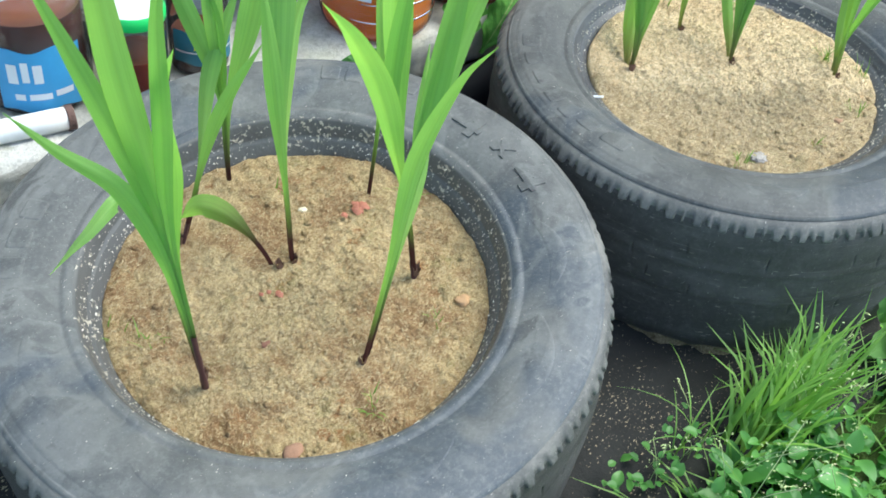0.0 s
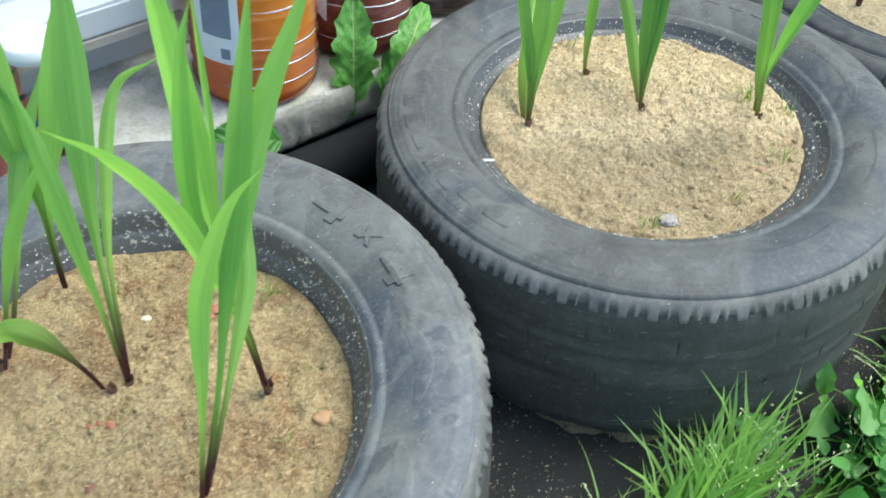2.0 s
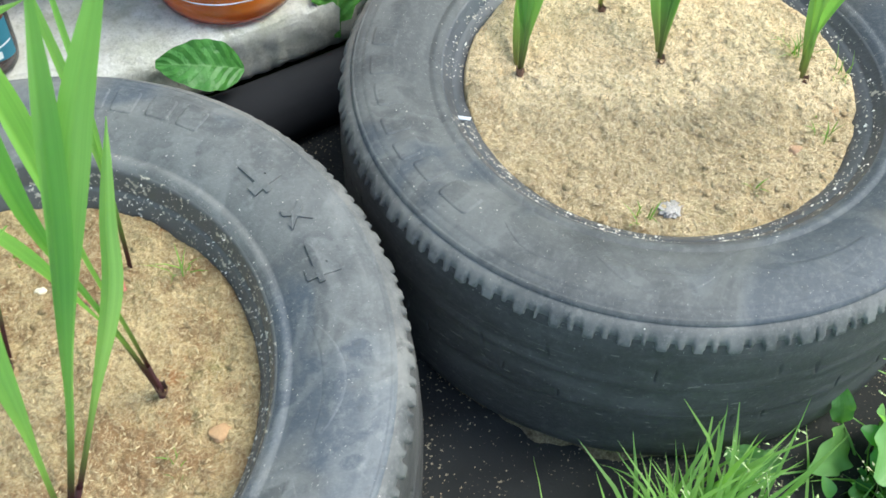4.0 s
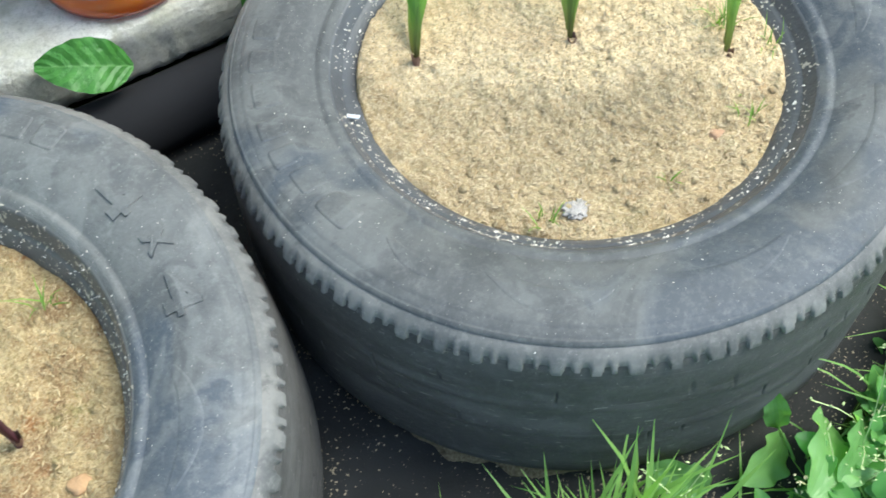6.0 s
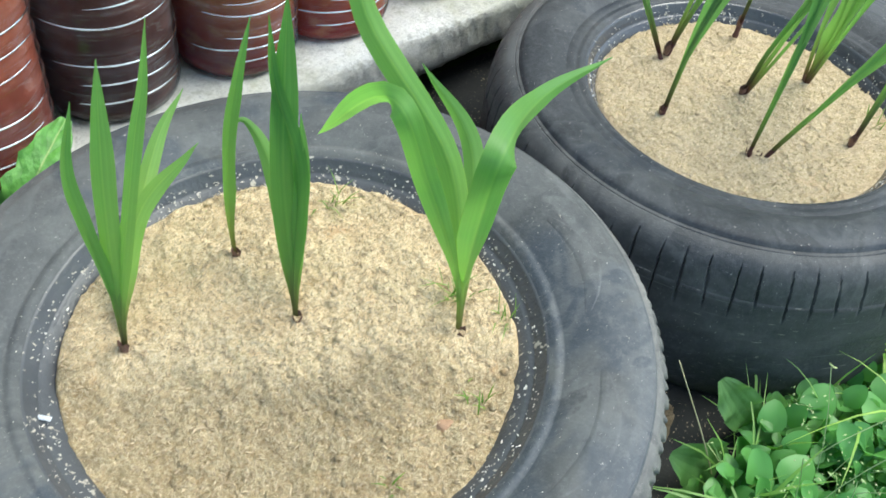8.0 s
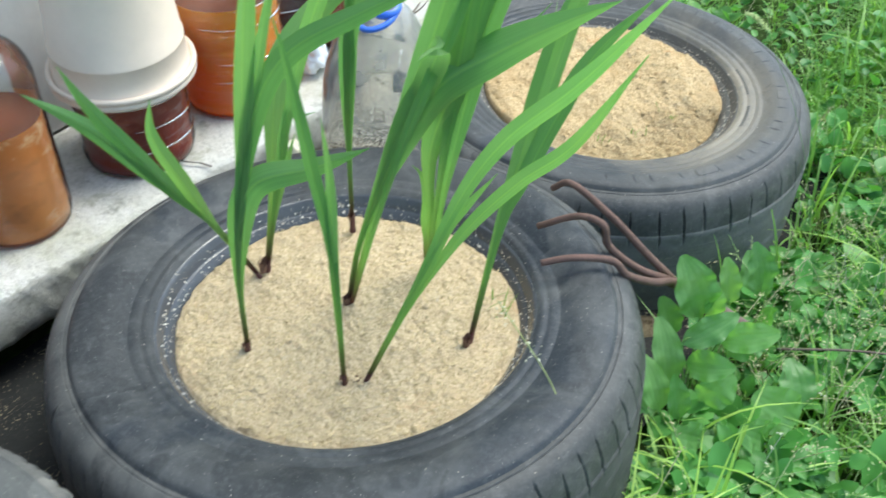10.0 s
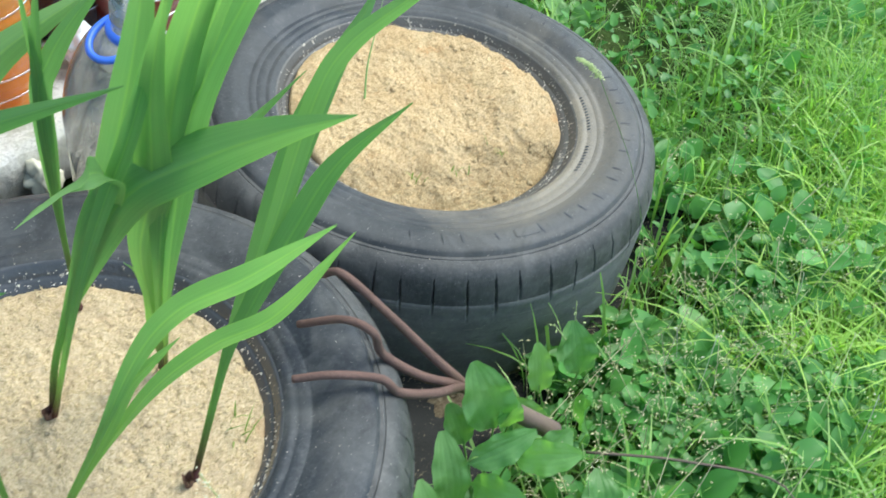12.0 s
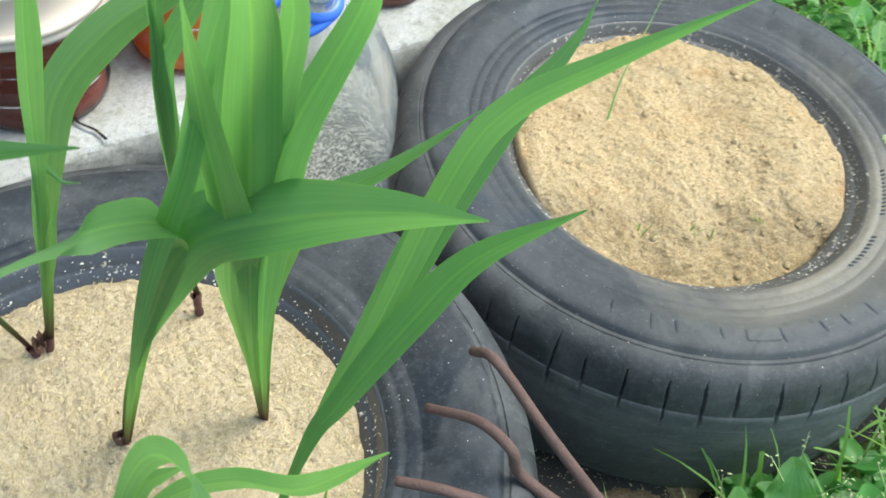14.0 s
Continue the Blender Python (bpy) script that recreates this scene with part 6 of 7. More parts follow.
YELLOW = m_plain("yellow_print", (0.8, 0.6, 0.04), 0.5, var=0.1)
GREY_PRINT = m_plain("grey_print", (0.18, 0.22, 0.28), 0.5, var=0.4, scale=60)
GREEN_CAP = m_plain("green_lid", (0.03, 0.55, 0.12), 0.35, var=0.08)
BLUE_CAP = m_plain("blue_cap", (0.05, 0.16, 0.72), 0.35, var=0.1)
RED_CAP = m_plain("red_cap", (0.6, 0.08, 0.1), 0.35, var=0.1)
WHITE_CAP = m_plain("white_cap", (0.66, 0.68, 0.68), 0.35, var=0.05)
BUCKET = m_plain("white_bucket_plastic", (0.72, 0.60, 0.49), 0.4, var=0.10, scale=26)


def vessel(name, x, y, z, r, h, liquid, level, label, category, shell=CLEAR, ribs=0, neck=0.021, cap=None, shoulder=0.68, group="bottles on the ledge", open_top=False, turn=0, dome=None, glint_skin=None):
    """A bottle or jar: clear ribbed shell with painted rib glints, liquid inside, cap."""
    t = thing(name, pose(x, y, z, 0, 0, turn), label, category, group)
    prof = [(0.0, 0.004), (r * 0.6, 0.003), (r * 0.86, 0.0), (r * 0.96, 0.006), (r, 0.018)]
    z0, z1 = 0.022, h * shoulder
    n = max(8, ribs * 10)
    for i in range(n + 1):
        q = i / n
        d = 0.0020 * max(0.0, math.cos(q * ribs * 2 * math.pi)) ** 6 if ribs else 0.0
        prof.append((r - 0.0022 * bool(ribs) + d, z0 + (z1 - z0) * q))
    if not open_top:
        for i in range(1, 9):
            q = i / 8
            prof.append((neck + (r - neck) * math.cos(q * math.pi / 2) ** 0.9, z1 + (h * 0.94 - z1) * math.sin(q * math.pi / 2) ** 1.2))
        prof.append((neck, h))
    if dome:
        cutz = level + 0.004
        high = [p for p in prof if p[1] > cutz]
        prof_low = [p for p in prof if p[1] <= cutz] + high[:1]
        vs, fs = spin(high, 56)
        top_part = mesh_part("upper_shell", vs, fs, dome, t, "crumpled empty upper part of the bottle")
        top_part.visible_shadow = False
    else:
        prof_low = prof
    vs, fs = spin(prof_low, 56)
    body = mesh_part("shell", vs, fs, shell, t)
    body.visible_shadow = False
    # pale arcs on the front half, highlights of the ribs put in as colour
    for i in range(ribs):
        zr = z0 + (z1 - z0) * (i + 0.5) / ribs
        if i % 4 == 3 and ribs > 6:
            continue
        rib, nb = [], 30
        lo, hi = 215 + 22 * math.sin(i * 2.7 + x * 9), 322 + 16 * math.sin(i * 1.9 + x * 5)
        for j in range(nb):
            a = radians(lo + (hi - lo) * j / (nb - 1))
            for b2 in range(6):
                c2 = b2 * math.pi / 3
                rr = r + 0.0002 + 0.0013 * math.cos(c2) * math.sin(math.pi * (j + 0.3) / nb) ** 0.5
                rib.append((rr * math.cos(a), rr * math.sin(a), zr + 0.0015 * math.sin(c2) * math.sin(math.pi * (j + 0.3) / nb) ** 0.5 + 0.0012 * math.sin(a * 3 + i)))
        ring = mesh_part("rib", rib, grid_faces(nb, 6, True), glint_skin or RIB_GLINT, t)
        ring.visible_shadow = False
    if liquid:
        inner = []
        for rr, zz in prof:
            if zz <= level:
                inner.append((max(0.0, min(rr, r - 0.0022) - 0.0022), max(zz, 0.003) + 0.0015))
        last = inner[-1][0]
        inner += [(last, level)]
        vs, fs = spin(inner, 48)
        body = mesh_part("liquid", vs, fs, liquid, t)
        vs, fs = spin([(last, level), (last * 0.97, level - 0.0006), (last * 0.6, level - 0.0008), (0.0, level - 0.0008)], 48)
        mesh_part("liquid_surface", vs, fs, SURFACE, body, "still glossy surface of the liquid")
    if cap:
        cr = neck + 0.003
        ch = 0.016
        vs, fs = spin([(cr, h - ch), (cr + 0.0008, h - ch + 0.002), (cr, h), (cr * 0.92, h + 0.002), (0, h + 0.0015)], 40)
        mesh_part("cap", vs, fs, cap, t)
    return t


def wrap_label(parent, r, a0, a1, z0, z1, material, label, wav=0.0, name="label"):
    """A label bent round a bottle, from angle a0 to a1 in degrees."""
    n, m = 24, 8
    vs = []
    for i in range(m):
        for j in range(n):
            a = radians(a0 + (a1 - a0) * j / (n - 1))
            z = z0 + (z1 - z0) * i / (m - 1) + wav * math.sin(j * 0.5)
            vs.append((r * math.cos(a), r * math.sin(a), z))
    return mesh_part(name, vs, grid_faces(m, n), material, parent, label)


LZ = 0.141
# brown jar with a blue label
j1 = vessel("jar", -0.060, 0.452, LZ, 0.062, 0.17, DARK_L, 0.12, "squat jar of dark brown liquid with a blue label", "jar", ribs=0, neck=0.04, shoulder=0.72)
lab = wrap_label(j1, 0.0632, 210, 300, 0.012, 0.092, BLUE_LABEL, "torn blue paper label with white print", 0.003)
for k, (a0, a1, z0, z1) in enumerate(((222, 232, 0.050, 0.075), (236, 243, 0.052, 0.078), (247, 256, 0.05, 0.074), (226, 236, 0.028, 0.036), (240, 262, 0.028, 0.036), (266, 285, 0.03, 0.038))):
    wrap_label(lab, 0.0638, a0, a1, z0, z1, PAPER, "", 0, "print")
# jar with a green-rimmed white lid
j2 = vessel("jar", 0.036, 0.390, LZ, 0.036, 0.112, RED_L, 0.058, "glass jar of red-brown liquid under a green-rimmed lid", "jar", neck=0.033, shoulder=0.80)
vs, fs = spin([(0.0365, 0.104), (0.0375, 0.106), (0.0375, 0.117), (0.035, 0.12)], 48)
lid = mesh_part("lid", vs, fs, GREEN_CAP, j2, "green lid rim")
vs, fs = spin([(0.0348, 0.1195), (0.032, 0.1205), (0.0, 0.1205)], 48)
mesh_part("lid_top", vs, fs, WHITE_CAP, lid, "white lid top")
# small bottle with a teal label and a white cap
j3 = vessel("bottle", 0.127, 0.407, LZ, 0.037, 0.142, DARK_L, 0.050, "small bottle of dark liquid with a teal label", "bottle", neck=0.028, cap=WHITE_CAP, shoulder=0.72)
lab = wrap_label(j3, 0.0382, 190, 320, 0.022, 0.066, TEAL_LABEL, "dark teal label", 0.002)
wrap_label(lab, 0.0388, 232, 256, 0.042, 0.054, YELLOW, "yellow mark", 0.002, "print")
wrap_label(lab, 0.0388, 270, 292, 0.026, 0.034, PAPER, "", 0, "print")
wrap_label(lab, 0.0388, 195, 315, 0.038, 0.040, PAPER, "", 0, "print")
# orange five-litre bottle with a label
j4 = vessel("bottle", 0.393, 0.392, LZ, 0.079, 0.33, ORANGE_L, 0.21, "large ribbed plastic bottle full of orange liquid", "bottle", ribs=8, cap=BLUE_CAP)
lab = wrap_label(j4, 0.0805, 183, 226, 0.065, 0.19, PAPER, "peeling white label with grey print")
wrap_label(lab, 0.0811, 192, 219, 0.10, 0.16, GREY_PRINT, "", 0, "print")
wrap_label(lab, 0.0811, 209, 217, 0.072, 0.086, GREY_PRINT, "", 0, "print")
j5 = vessel("bottle", 0.560, 0.404, LZ, 0.078, 0.34, RED_L, 0.22, "large ribbed plastic bottle of red-brown liquid", "bottle", ribs=9, cap=BLUE_CAP)
lab = wrap_label(j5, 0.0795, 175, 205, 0.06, 0.15, PAPER, "crumpled white label with colour print", 0.004)
vessel("bottle", 0.717, 0.42, LZ, 0.076, 0.34, DARK_L, 0.23, "large ribbed plastic bottle of dark brown liquid", "bottle", ribs=9, cap=BLUE_CAP)
vessel("bottle", 0.868, 0.402, LZ, 0.073, 0.30, RUST_L, 0.15, "ribbed bluish bottle half full of rusty brown liquid", "bottle", shell=BLUISH, ribs=12, cap=RED_CAP, dome=BLUE_SHEEN)
vessel("bottle", 1.000, 0.402, LZ, 0.079, 0.32, RUST_L, 0.145, "ribbed clear bottle half full of red-brown liquid", "bottle", ribs=12, cap=BLUE_CAP, dome=WHITE_SHEEN)
# glass jar of pulp
vessel("jar", 1.153, 0.382, LZ, 0.058, 0.235, PULP_L, 0.14, "tall glass jar of pulpy pale brown liquid", "jar", shell=WALL_GLASS, neck=0.036, shoulder=0.78)
# brown tub under an upturned bucket
vessel("tub", 1.33, 0.385, LZ, 0.069, 0.115, RED_L, 0.10, "brown plastic tub under an upturned white bucket", "tub", shell=WALL_GLASS, glint_skin=RIB_GLINT_FAINT, ribs=3, open_top=True, shoulder=1.0)
t = thing("bucket", pose(1.332, 0.388, LZ + 0.112, 3, -2, 0), "upturned white plastic bucket resting on a brown tub", "bucket")
vs, fs = spin([(0.078, 0.004), (0.084, 0.0), (0.087, 0.003), (0.086, 0.008), (0.0800, 0.010), (0.0785, 0.028), (0.0770, 0.044), (0.0782, 0.046), (0.0782, 0.049), (0.0766, 0.051), (0.0690, 0.140), (0.0672, 0.158), (0.0640, 0.164), (0.0610, 0.162), (0.0, 0.163)], 64)
mesh_part("bucket_wall", vs, fs, BUCKET, t)
vs, fs = spin([(0.0845, 0.0085), (0.0875, 0.010), (0.0875, 0.016), (0.083, 0.0165), (0.080, 0.011)], 64)
mesh_part("rim", vs, fs, BUCKET, t, "thick rolled rim")
vessel("bottle", 1.500, 0.388, LZ, 0.071, 0.32, ORANGE_L, 0.155, "ribbed clear bottle of orange liquid", "bottle", glint_skin=RIB_GLINT_FAINT, ribs=8, cap=BLUE_CAP, dome=CLEAR)
vessel("bottle", 1.66, 0.45, LZ, 0.058, 0.30, DARK_L, 0.2, "dark brown bottle standing near the wall", "bottle", ribs=6, cap=BLUE_CAP)
vessel("bottle", 1.72, 0.375, LZ, 0.055, 0.26, RED_L, 0.17, "brown bottle on the end of the ledge", "bottle", ribs=6, cap=BLUE_CAP)
# empty jug with a blue carrying ring, wedged between two tyres
JZ = ground_z(1.533, 0.196) + 0.008
jh = 0.455
jug = thing("jug", pose(1.533, 0.196, JZ, 15, -9, 0), "empty clear plastic jug with a blue carrying ring", "jug", "bottles on the ledge")
prof = [(0.0, 0.006), (0.045, 0.004), (0.056, 0.0), (0.062, 0.006), (0.064, 0.02)]
for i in range(25):
    q = i / 24
    prof.append((0.064 - 0.0012 * max(0.0, math.cos(q * 14 * math.pi)) ** 4 * (q < 0.75), 0.024 + (jh * 0.62 - 0.024) * q))
for i in range(1, 13):
    q = i / 12
    prof.append((0.0140 + 0.0500 * math.cos(q * math.pi / 2) ** 1.15, jh * 0.62 + jh * 0.27 * math.sin(q * math.pi / 2) ** 1.25))
vs, fs = spin(prof, 64)
vs = [(x * (1 + 0.02 * noise.noise((x * 30, y * 30, z * 18))), y * (1 + 0.02 * noise.noise((x * 30, y * 30, z * 18 + 5))), z) for x, y, z in vs]
shell_ = mesh_part("shell", vs, fs, MILKY, jug)
shell_.visible_shadow = False
# neck with screw threads, open at the top
prof = [(0.0138, jh * 0.885), (0.0132, jh * 0.91)]
for i in range(4):
    z = jh * 0.925 + 0.0042 * i
    prof += [(0.0130, z), (0.0144, z + 0.001), (0.0144, z + 0.002), (0.0130, z + 0.003)]
prof += [(0.0130, jh), (0.0120, jh + 0.0006), (0.0115, jh * 0.90)]
vs, fs = spin(prof, 40)
mesh_part("neck", vs, fs, WHITE_SHEEN, jug, "clear threaded neck").visible_shadow = False
vs, fs = spin([(0.0138, jh * 0.880), (0.0180, jh * 0.882), (0.0188, jh * 0.891), (0.0180, jh * 0.900), (0.0138, jh * 0.902)], 40)
collar = mesh_part("collar", vs, fs, BLUE_CAP, jug, "blue plastic collar")
pts = []
for i in range(25):
    a = radians(-60 + 360 * i / 24 - 10)
    pts.append((-0.010 + 0.027 * math.cos(a), 0.002 + 0.019 * math.sin(a), jh * 0.890 + 0.004 * math.cos(a) - 0.003))
rod("carrying_ring", pts, 0.0034, BLUE_CAP, jug, "blue plastic carrying ring", n=60, sides=8)


def gravel_build(nt, s):
    v = coords(nt)
    g = noise_tex(nt, v, 330, 3, 0.6)
    layer = noise_tex(nt, coords(nt, (6, 6, 60)), 1.0, 4, 0.6)
    c = ramp(nt, g, [(0.36, (0.06, 0.05, 0.04)), (0.48, (0.30, 0.27, 0.22)), (0.60, (0.72, 0.68, 0.58))])
    c = mix(nt, ramp(nt, layer, [(0.45, (0, 0, 0)), (0.6, (0.6, 0.6, 0.6))]), c, (0.42, 0.40, 0.36))
    nt.links.new(c, s.inputs["Base Color"])
    bump(nt, s, g, 0.8, 0.003)


SILT = mat("jug_gravel", gravel_build, 0.85, spec=0.2)
vs, fs = spin([(0.0, 0.01), (0.056, 0.008), (0.0605, 0.02), (0.0612, 0.060), (0.0612, 0.094), (0.0600, 0.104), (0.050, 0.100), (0.0, 0.092)], 64)
mesh_part("silt", vs, fs, SILT, jug, "dry speckled gravel in the bottom")

# white pipe with a rusty end lying on the ledge
RUST = m_plain("rusty_iron", (0.15, 0.09, 0.075), 0.85, 0.3, var=0.5, scale=50, bumps=0.6)
PIPE = m_plain("white_pipe_paint", (0.74, 0.75, 0.74), 0.5, var=0.15, scale=30)


p = thing("pipe", pose(0, 0, 0), "white painted pipe with a rusty end on the ledge", "pipe")
rod("pipe_tube", [(-0.42, 0.42, LZ + 0.012), (-0.23, 0.395, LZ + 0.013), (-0.062, 0.368, LZ + 0.012)], 0.0135, PIPE, p, n=12, sides=20)
rod("pipe_end", [(-0.066, 0.3687, LZ + 0.0122), (-0.062, 0.3681, LZ + 0.012), (-0.057, 0.3673, LZ + 0.012)], 0.0145, RUST, p, "rusty collar", n=8, sides=20)

# rusty three-tined garden fork lying over the third tyre
f = thing("garden_fork", pose(0, 0, 0), "rusty three-tined garden hand fork leaning on a tyre", "garden fork")
HUB = (1.49, -0.278, 0.163)
rod("tine", [(1.356, -0.193, 0.236), (1.375, -0.217, 0.242), (1.400, -0.246, 0.236), (1.412, -0.258, 0.216), (1.450, -0.270, 0.186), HUB], (0.0033, 0.0045), RUST, f)
rod("tine", [(1.402, -0.160, 0.236), (1.414, -0.196, 0.258), (1.420, -0.222, 0.256), (1.428, -0.228, 0.226), (1.455, -0.253, 0.19), HUB], (0.0033, 0.0045), RUST, f)
rod("tine", [(1.446, -0.148, 0.252), (1.447, -0.170, 0.266), (1.456, -0.215, 0.238), (1.474, -0.250, 0.196), HUB], (0.0033, 0.0045), RUST, f)
rod("ferrule", [(1.482, -0.270, 0.168), (1.50, -0.29, 0.150), (1.52, -0.312, 0.130)], (0.0055, 0.0075), RUST, f, "rusty socket", n=10, sides=16)
HANDLE = m_plain("grey_wood_handle", (0.14, 0.10, 0.08), 0.8, var=0.3, scale=40)
rod("handle", [(1.513, -0.302, 0.134), (1.537, -0.322, 0.105), (1.565, -0.345, 0.07)], (0.008, 0.010), HANDLE, f, "weathered wooden handle", n=12, sides=18)

# leaves growing from the joint of the ledge
def m_veined(name, low, mid, high, rib, puff):
    """Puckered leaf: pale midrib, side veins sunk between swollen fields."""
    def build(nt, s):
        v = coords(nt)
        at = nt.nodes.new("ShaderNodeUVMap")
        sep = nt.nodes.new("ShaderNodeSeparateXYZ")
        nt.links.new(at.outputs["UV"], sep.inputs["Vector"])

        def calc(op, a, b=0.0):
            n = nt.nodes.new("ShaderNodeMath")
            n.operation = op
            for sock, x in zip(n.inputs, (a, b)):
                if isinstance(x, (int, float)):
                    sock.default_value = x
                else:
                    nt.links.new(x, sock)
            return n.outputs[0]
        off = calc("ABSOLUTE", calc("SUBTRACT", sep.outputs["X"], 0.5))
        f = noise_tex(nt, v, 70, 4, 0.6)
        slant = calc("SUBTRACT", calc("MULTIPLY", sep.outputs["Y"], 7.0), calc("MULTIPLY", off, 3.2))
        slant = calc("ADD", slant, calc("MULTIPLY", f, 0.5))
        tri = calc("ABSOLUTE", calc("SUBTRACT", calc("FRACT", slant), 0.5))
        c = ramp(nt, f, [(0.3, low), (0.52, mid), (0.75, high)])
        c = mix(nt, ramp(nt, tri, [(0.0, (0.35, 0.35, 0.35)), (0.09, (0, 0, 0))]), c, tuple(q * 0.8 for q in low))
        c = mix(nt, ramp(nt, off, [(0.012, (0.85, 0.85, 0.85)), (0.030, (0, 0, 0))]), c, rib)
        nt.links.new(c, s.inputs["Base Color"])
        n1 = bump(nt, s, tri, 0.35, puff)
        bump(nt, s, f, 0.7, puff * 0.6, n1)
        tr = nt.nodes.new("ShaderNodeBsdfTranslucent")
        nt.links.new(mix(nt, 1.0, c, (1.4, 1.5, 0.7), "MULTIPLY"), tr.inputs["Color"])
        ms = nt.nodes.new("ShaderNodeMixShader")
        ms.inputs["Fac"].default_value = 0.14
        nt.links.new(s.outputs["BSDF"], ms.inputs[1])
        nt.links.new(tr.outputs["BSDF"], ms.inputs[2])
        nt.links.new(ms.outputs["Shader"], nt.nodes["Material Output"].inputs["Surface"])
    return mat(name, build, 0.45, spec=0.35)


DAND = m_veined("dandelion_leaf", (0.07, 0.20, 0.035), (0.12, 0.33, 0.06), (0.19, 0.43, 0.10), (0.30, 0.42, 0.14), 0.006)
DARKLEAF = m_veined("crinkled_dark_leaf", (0.040, 0.14, 0.025), (0.060, 0.20, 0.036), (0.085, 0.25, 0.052), (0.10, 0.25, 0.065), 0.006)
d = thing("dandelion", pose(0.483, 0.305, 0.085), "jagged green dandelion leaf growing at the ledge", "weed", "dandelion leaves at the ledge")
broad_leaf("leaf", (0, 0.005, 0), (0.028, 0.042, 0.150), 0.066, DAND, "", "", up=(-0.5, -0.8, 0.1), arch=0.10, lobes=0.30, stalk=0.16, seed=2, wave=0.30, parent=d)
d = thing("dandelion", pose(0.520, 0.300, 0.09), "jagged green dandelion leaf growing at the ledge", "weed", "dandelion leaves at the ledge")
broad_leaf("leaf", (0, 0, 0), (0.105, 0.035, 0.105), 0.056, DAND, "", "", up=(-0.5, -0.7, 0.5), arch=0.22, lobes=0.24, stalk=0.08, seed=5, wave=0.26, parent=d)
d = thing("weed_leaf", pose(0.349, 0.277, 0.126), "wrinkled green leaf hanging over the ledge edge", "weed")
broad_leaf("leaf", (0, 0, 0), (-0.082, 0.030, 0.022), 0.054, DARKLEAF, "", "", up=(-0.2, -0.6, 0.7), arch=0.12, lobes=0.045, stalk=0.02, seed=1, wave=0.10, parent=d, pointed=0.12)

# folded film rolled up against the ledge
vs, n, m = [], 90, 14
for i in range(n):
    x = -0.55 + 1.30 * i / (n - 1)
    zc = ground_z(x, 0.27) + 0.036 + 0.006 * noise.noise((x * 5, 0, 2))
    for j in range(m):
        a = 2 * math.pi * j / m
        rr = 0.042 * min(1.0, 0.2 + 6 * (1 - i / (n - 1))) * (1 + 0.2 * noise.noise((x * 4, math.cos(a) * 1.5, math.sin(a) * 1.5)))
        vs.append((x, 0.268 + 0.012 * noise.noise((x * 3, 5, 0)) + rr * math.cos(a) * 0.9, zc + rr * math.sin(a)))
tagged(mesh_part("film_roll", vs, grid_faces(n, m, True), ROLL), "rolled edge of black plastic film against the ledge", "film")

GREY_METAL = m_plain("grey_sheet_metal", (0.34, 0.32, 0.29), 0.55, 0.2, var=0.45, scale=14)
# window sill of the house, with rusty drip edge, and a brown board on the wall
s = thing("window_sill", pose(0, 0, 0), "pale painted window sill with a metal drip edge", "sill", kind="structure")
bm = bmesh.new()
box(bm, -1.5, 0.335, 0.455, 0.53, 0.225, 0.262, 0.004)
part("sill_board", bm, WHITE, s, smooth=False)
bm = bmesh.new()
box(bm, -1.5, 0.332, 0.452, 0.458, 0.214, 0.2245)
part("drip_edge", bm, GREY_METAL, s, "grey metal drip edge with rust", False)
BOARD = m_plain("weathered_grey_board", (0.50, 0.50, 0.48), 0.75, var=0.25, scale=18)
bm = bmesh.new()
box(bm, 0.338, 2.2, 0.505, 0.519, 0.142, 0.9, 0.003)
tagged(part("wall_board", bm, BOARD, None, smooth=False), "weathered pale grey boards on the house wall", "board", kind="structure")

# sand spilled along the foot of the tyres
def spill(k, a0, a1, wide, count, seed):
    cx, cy, cz, nx, ny, rl, ro, _ = TYRES[k]
    rs = np.random.RandomState(seed)
    pts, sizes = [], []
    for i in range(count):
        u = rs.rand()
        a = radians(a0 + (a1 - a0) * u)
        w = wide * max(0.0, 0.35 + 1.2 * noise.noise((u * 9, seed, 0)))
        r = ro - 0.034 + w * abs(rs.randn()) * 0.4 + 0.014 * rs.rand()
        x, y = cx + r * math.cos(a), cy + r * math.sin(a)
        pts.append((x, y, ground_z(x, y) + 0.009 + 0.012 * rs.rand() * math.exp(-((r - ro + 0.03) / 0.016) ** 2)))
        sizes.append(0.0004 + 0.0006 * rs.rand() ** 2)
    vs, fs = crumbs(pts, sizes, seed, 1.2)
    tagged(mesh_part("spilled_sand", vs, fs, CRUMB_B, None, "", False), "pale sand spilled along the foot of a tyre", "sand", kind="stuff")


